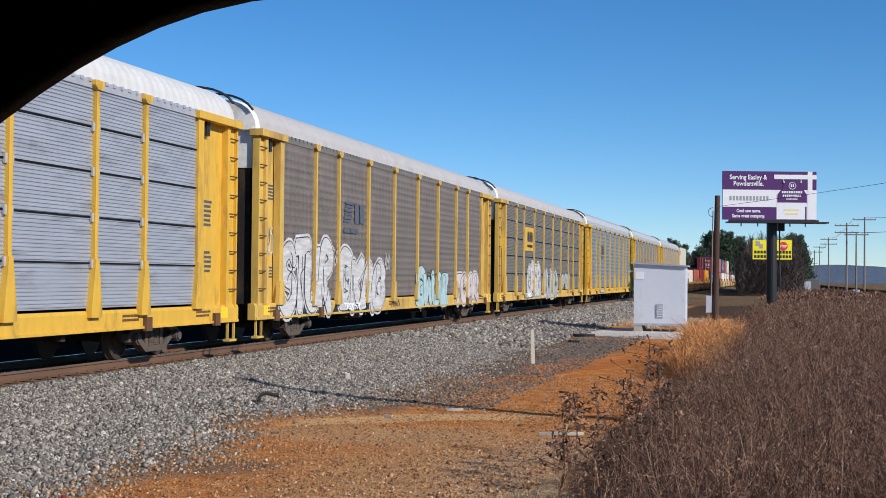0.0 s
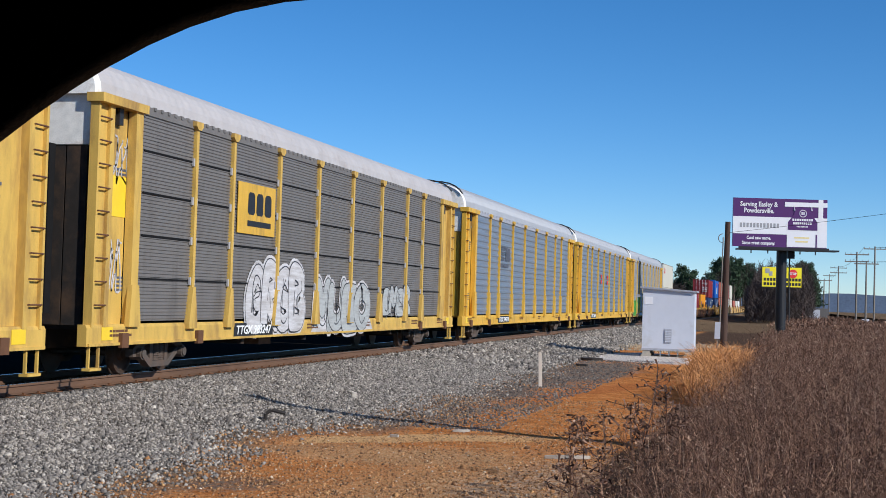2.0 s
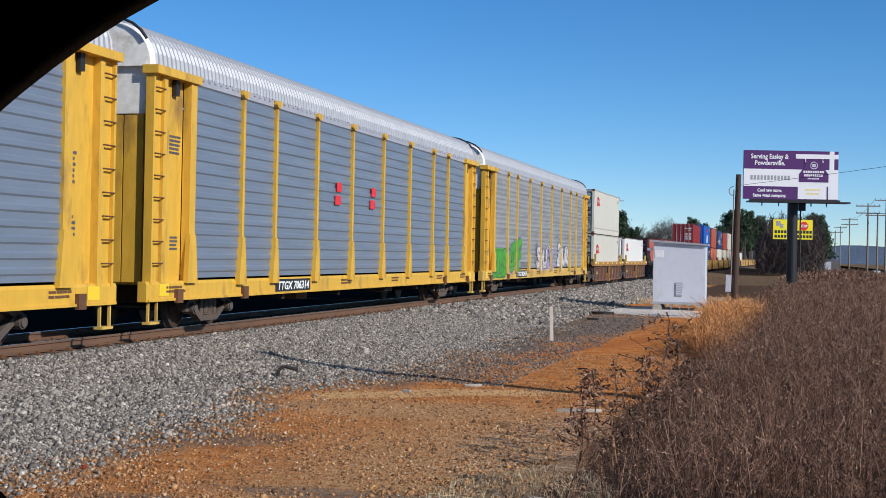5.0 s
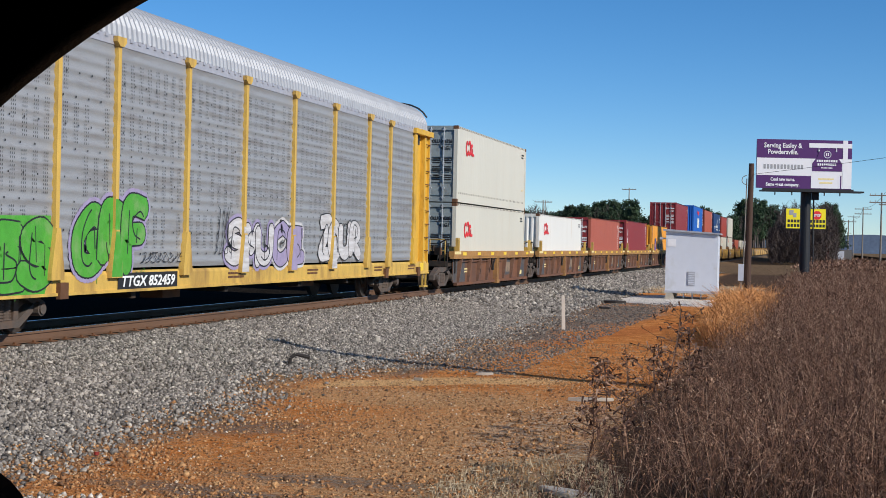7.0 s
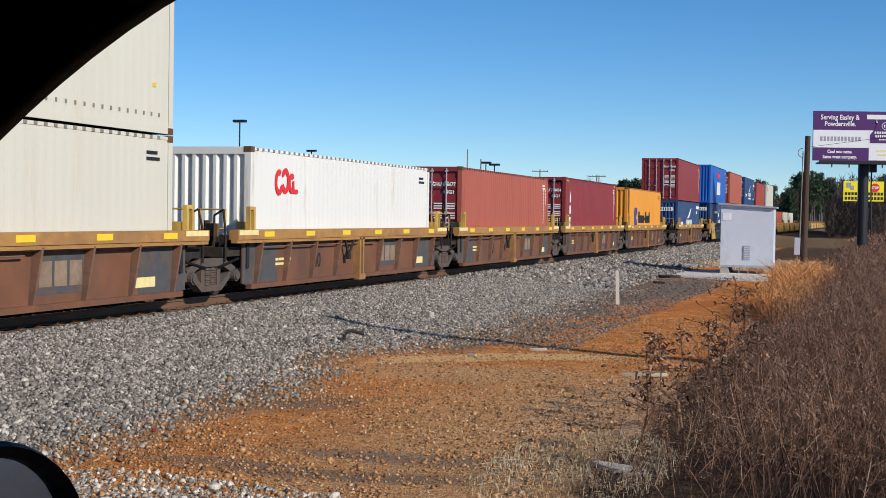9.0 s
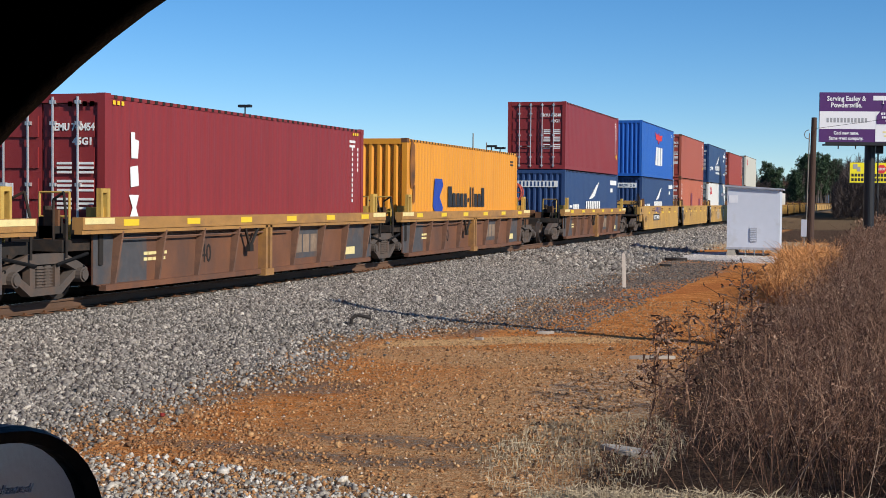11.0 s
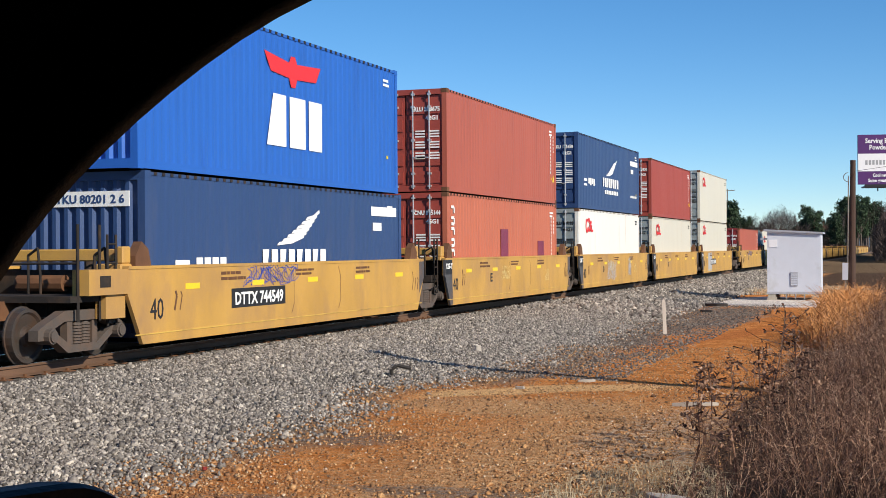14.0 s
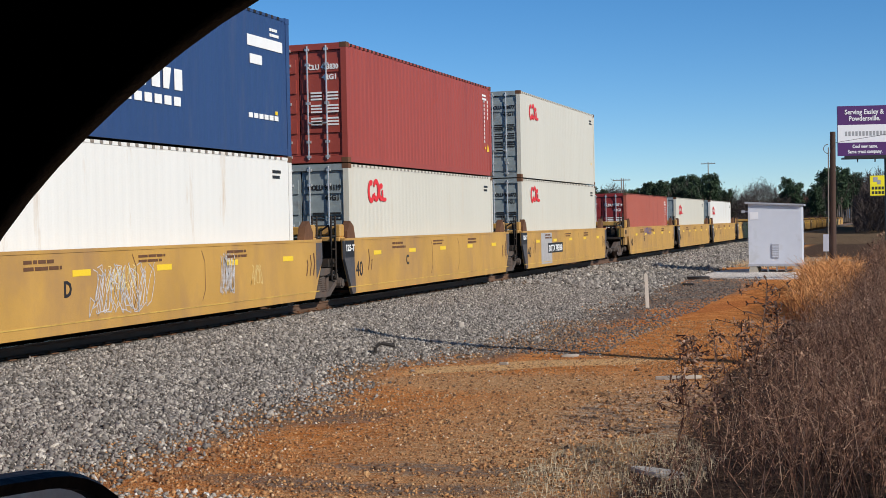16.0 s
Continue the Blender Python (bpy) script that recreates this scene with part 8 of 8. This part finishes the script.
bm = bmesh.new()
SECTION = ((0.06, 0.68), (0.012, 0.612), (0.0, 0.600), (0.004, 0.594), (0.034, 0.590), (0.037, 0.596), (0.041, 0.590), (0.10, 0.575), (0.30, 0.53), (0.75, 0.45))
last = None
for k in range(61):
    e, nrm = edge_at(-0.55 + 1.1 * k / 60)
    ring = [bm.verts.new(cabp(e.x + nrm.x * o, e.y + nrm.y * o, d)) for o, d in SECTION]
    if last:
        for i in range(len(ring) - 1):
            bm.faces.new((last[i], last[i + 1], ring[i + 1], ring[i]))
    last = ring
pil = part("pillar_trim", bm, M["trim_black"], cab, "curved black window pillar trim")
for f in pil.data.polygons:
    f.use_smooth = True


def slab(name, corners, t, material, label=""):
    b2 = bmesh.new()
    lo = [b2.verts.new(c) for c in corners]
    n_ = (Vector(corners[1]) - Vector(corners[0])).cross(Vector(corners[3]) - Vector(corners[0])).normalized() * t
    hi = [b2.verts.new(Vector(c) + n_) for c in corners]
    for i in range(4):
        b2.faces.new((lo[i], lo[(i + 1) % 4], hi[(i + 1) % 4], hi[i]))
    b2.faces.new(lo[::-1])
    b2.faces.new(hi)
    return part(name, b2, material, cab, label)


U0, U1, W0, W1, DB = -1.3, 1.5, -1.1, 0.62, -1.3
slab("roof_liner", [cabp(U0, W1, DB), cabp(U1, W1, DB), cabp(U1, W1, 0.72), cabp(U0, W1, 0.72)], 0.05, M["trim_black"])
slab("cab_floor", [cabp(U0, W0, DB), cabp(U1, W0, DB), cabp(U1, W0, 0.72), cabp(U0, W0, 0.72)], 0.05, M["trim_black"])
slab("far_side", [cabp(U0, W0, DB), cabp(U1, W0, DB), cabp(U1, W1, DB), cabp(U0, W1, DB)], 0.05, M["trim_black"])
slab("cab_back", [cabp(U1, W0, DB), cabp(U1, W0, 0.72), cabp(U1, W1, 0.72), cabp(U1, W1, DB)], 0.05, M["trim_black"])
slab("dashboard_wall", [cabp(U0, W0, DB), cabp(U0, W0, 0.50), cabp(U0, W1, 0.50), cabp(U0, W1, DB)], 0.05, M["trim_black"])
slab("door_panel", [cabp(U0, W0, 0.66), cabp(U1, W0, 0.66), cabp(U1, -0.36, 0.66), cabp(U0, -0.36, 0.66)], 0.05, M["cab_paint"], "silver door below the window")
slab("rear_pillar", [cabp(0.62, -0.36, 0.66), cabp(U1, -0.36, 0.66), cabp(U1, W1, 0.66), cabp(0.62, W1, 0.66)], 0.05, M["cab_paint"], "silver rear pillar")
slab("roof_edge", [cabp(-0.1, 0.34, 0.64), cabp(0.7, 0.34, 0.64), cabp(0.7, W1, 0.64), cabp(-0.1, W1, 0.64)], 0.05, M["trim_black"])
slab("bed_side", [cabp(U1, W0, 0.70), cabp(U1 + 2.4, W0, 0.70), cabp(U1 + 2.4, -0.45, 0.70), cabp(U1, -0.45, 0.70)], 0.05, M["cab_paint"], "silver cargo bed side")
for u in (-1.0, 2.6):
    b2 = bmesh.new()
    rod(b2, cabp(u, -1.72, 0.45), cabp(u, -1.72, 0.70), 0.40, n=28)
    part("wheel", b2, M["gap"], cab, "black truck wheel")
part("undercarriage", made((-0.5, 0.5, -0.5, 0.5, 0.3, 0.9)), M["gap"], cab)


# door mirror
def rounded(w, h, r, n=8):
    pts = []
    for cx, cy, a0 in ((w / 2 - r, h / 2 - r, 0), (-w / 2 + r, h / 2 - r, 90), (-w / 2 + r, -h / 2 + r, 180), (w / 2 - r, -h / 2 + r, 270)):
        for k in range(n + 1):
            a = radians(a0 + 90 * k / n)
            pts.append((cx + r * math.cos(a), cy + r * math.sin(a)))
    return pts


mirror_glass = bpy.data.materials.new("mirror_glass")
mirror_glass.use_nodes = True
mb = mirror_glass.node_tree.nodes["Principled BSDF"]
mb.inputs["Base Color"].default_value, mb.inputs["Metallic"].default_value, mb.inputs["Roughness"].default_value = (0.75, 0.78, 0.82, 1), 1.0, 0.03
MW, MH, MR = 0.26, 0.26, 0.07
mc = cabp(-0.247, -0.157 - MH / 2, 1.0)
mf = Matrix.Translation(mc) @ Matrix((RT, FW, UP)).transposed().to_4x4() @ pose(0, 0, 0, -4, 0, 47) @ pose(-MW / 2, 0, 0)
mirror_part = new("door_mirror")
mirror_part.parent = cab
mirror_part.matrix_basis = mf
bm = bmesh.new()
rings = [[bm.verts.new((a, d, b)) for a, b in rounded(MW + g_, MH + g_, MR + g_ / 2)] for g_, d in ((-0.024, 0.004), (-0.022, -0.006), (-0.006, -0.010), (0.0, 0.0), (0.0, 0.03), (-0.05, 0.09))]
for ra, rb in zip(rings, rings[1:]):
    for k in range(len(ra)):
        bm.faces.new((ra[k], ra[(k + 1) % len(ra)], rb[(k + 1) % len(ra)], rb[k]))
bm.faces.new(rings[-1])
part("housing", bm, M["mirror_black"], mirror_part, "black mirror housing")
bm = bmesh.new()
bm.faces.new([bm.verts.new((a, 0.003, b)) for a, b in rounded(MW - 0.02, MH - 0.02, MR - 0.01)])
gl = part("mirror_glass", bm, mirror_glass, mirror_part, "mirror glass")
t = part("lettering", text_mesh("Heated", 0.009, M["shed_trim"], 0.028, 0, 0.0003, shear=0.3), None, mirror_part)
t.matrix_basis = pose(0.05, 0.0015, 0.084, 90, 4, 0)
bm = bmesh.new()
rod(bm, (-MW / 2, 0.05, -0.05), (-MW / 2 - 0.16, -0.22, -0.08), 0.03)
part("mirror_arm", bm, M["mirror_black"], mirror_part)


# ---- what moves ----
SPEED, BEND = 18.63, 0.00916


def along(t):
    return -SPEED * t + BEND * t * (t - 8)


def motions():
    for ob, s in MOVING:
        walk(ob, [(k * 0.5, pose(TRACK_X, s + along(k * 0.5), RAIL_Z)) for k in range(33)])
    turn = [(k / 30, math.degrees(-along(k / 30) / WHEEL_R)) for k in range(481)]
    for w, y in SPINNING:
        if w.parent.name in NEAR:
            walk(w, [(t, pose(0, y, WHEEL_R, a % 360, 0, 0)) for t, a in turn])


NEAR = {ob.name for ob, s in MOVING if s < 350}
motions()
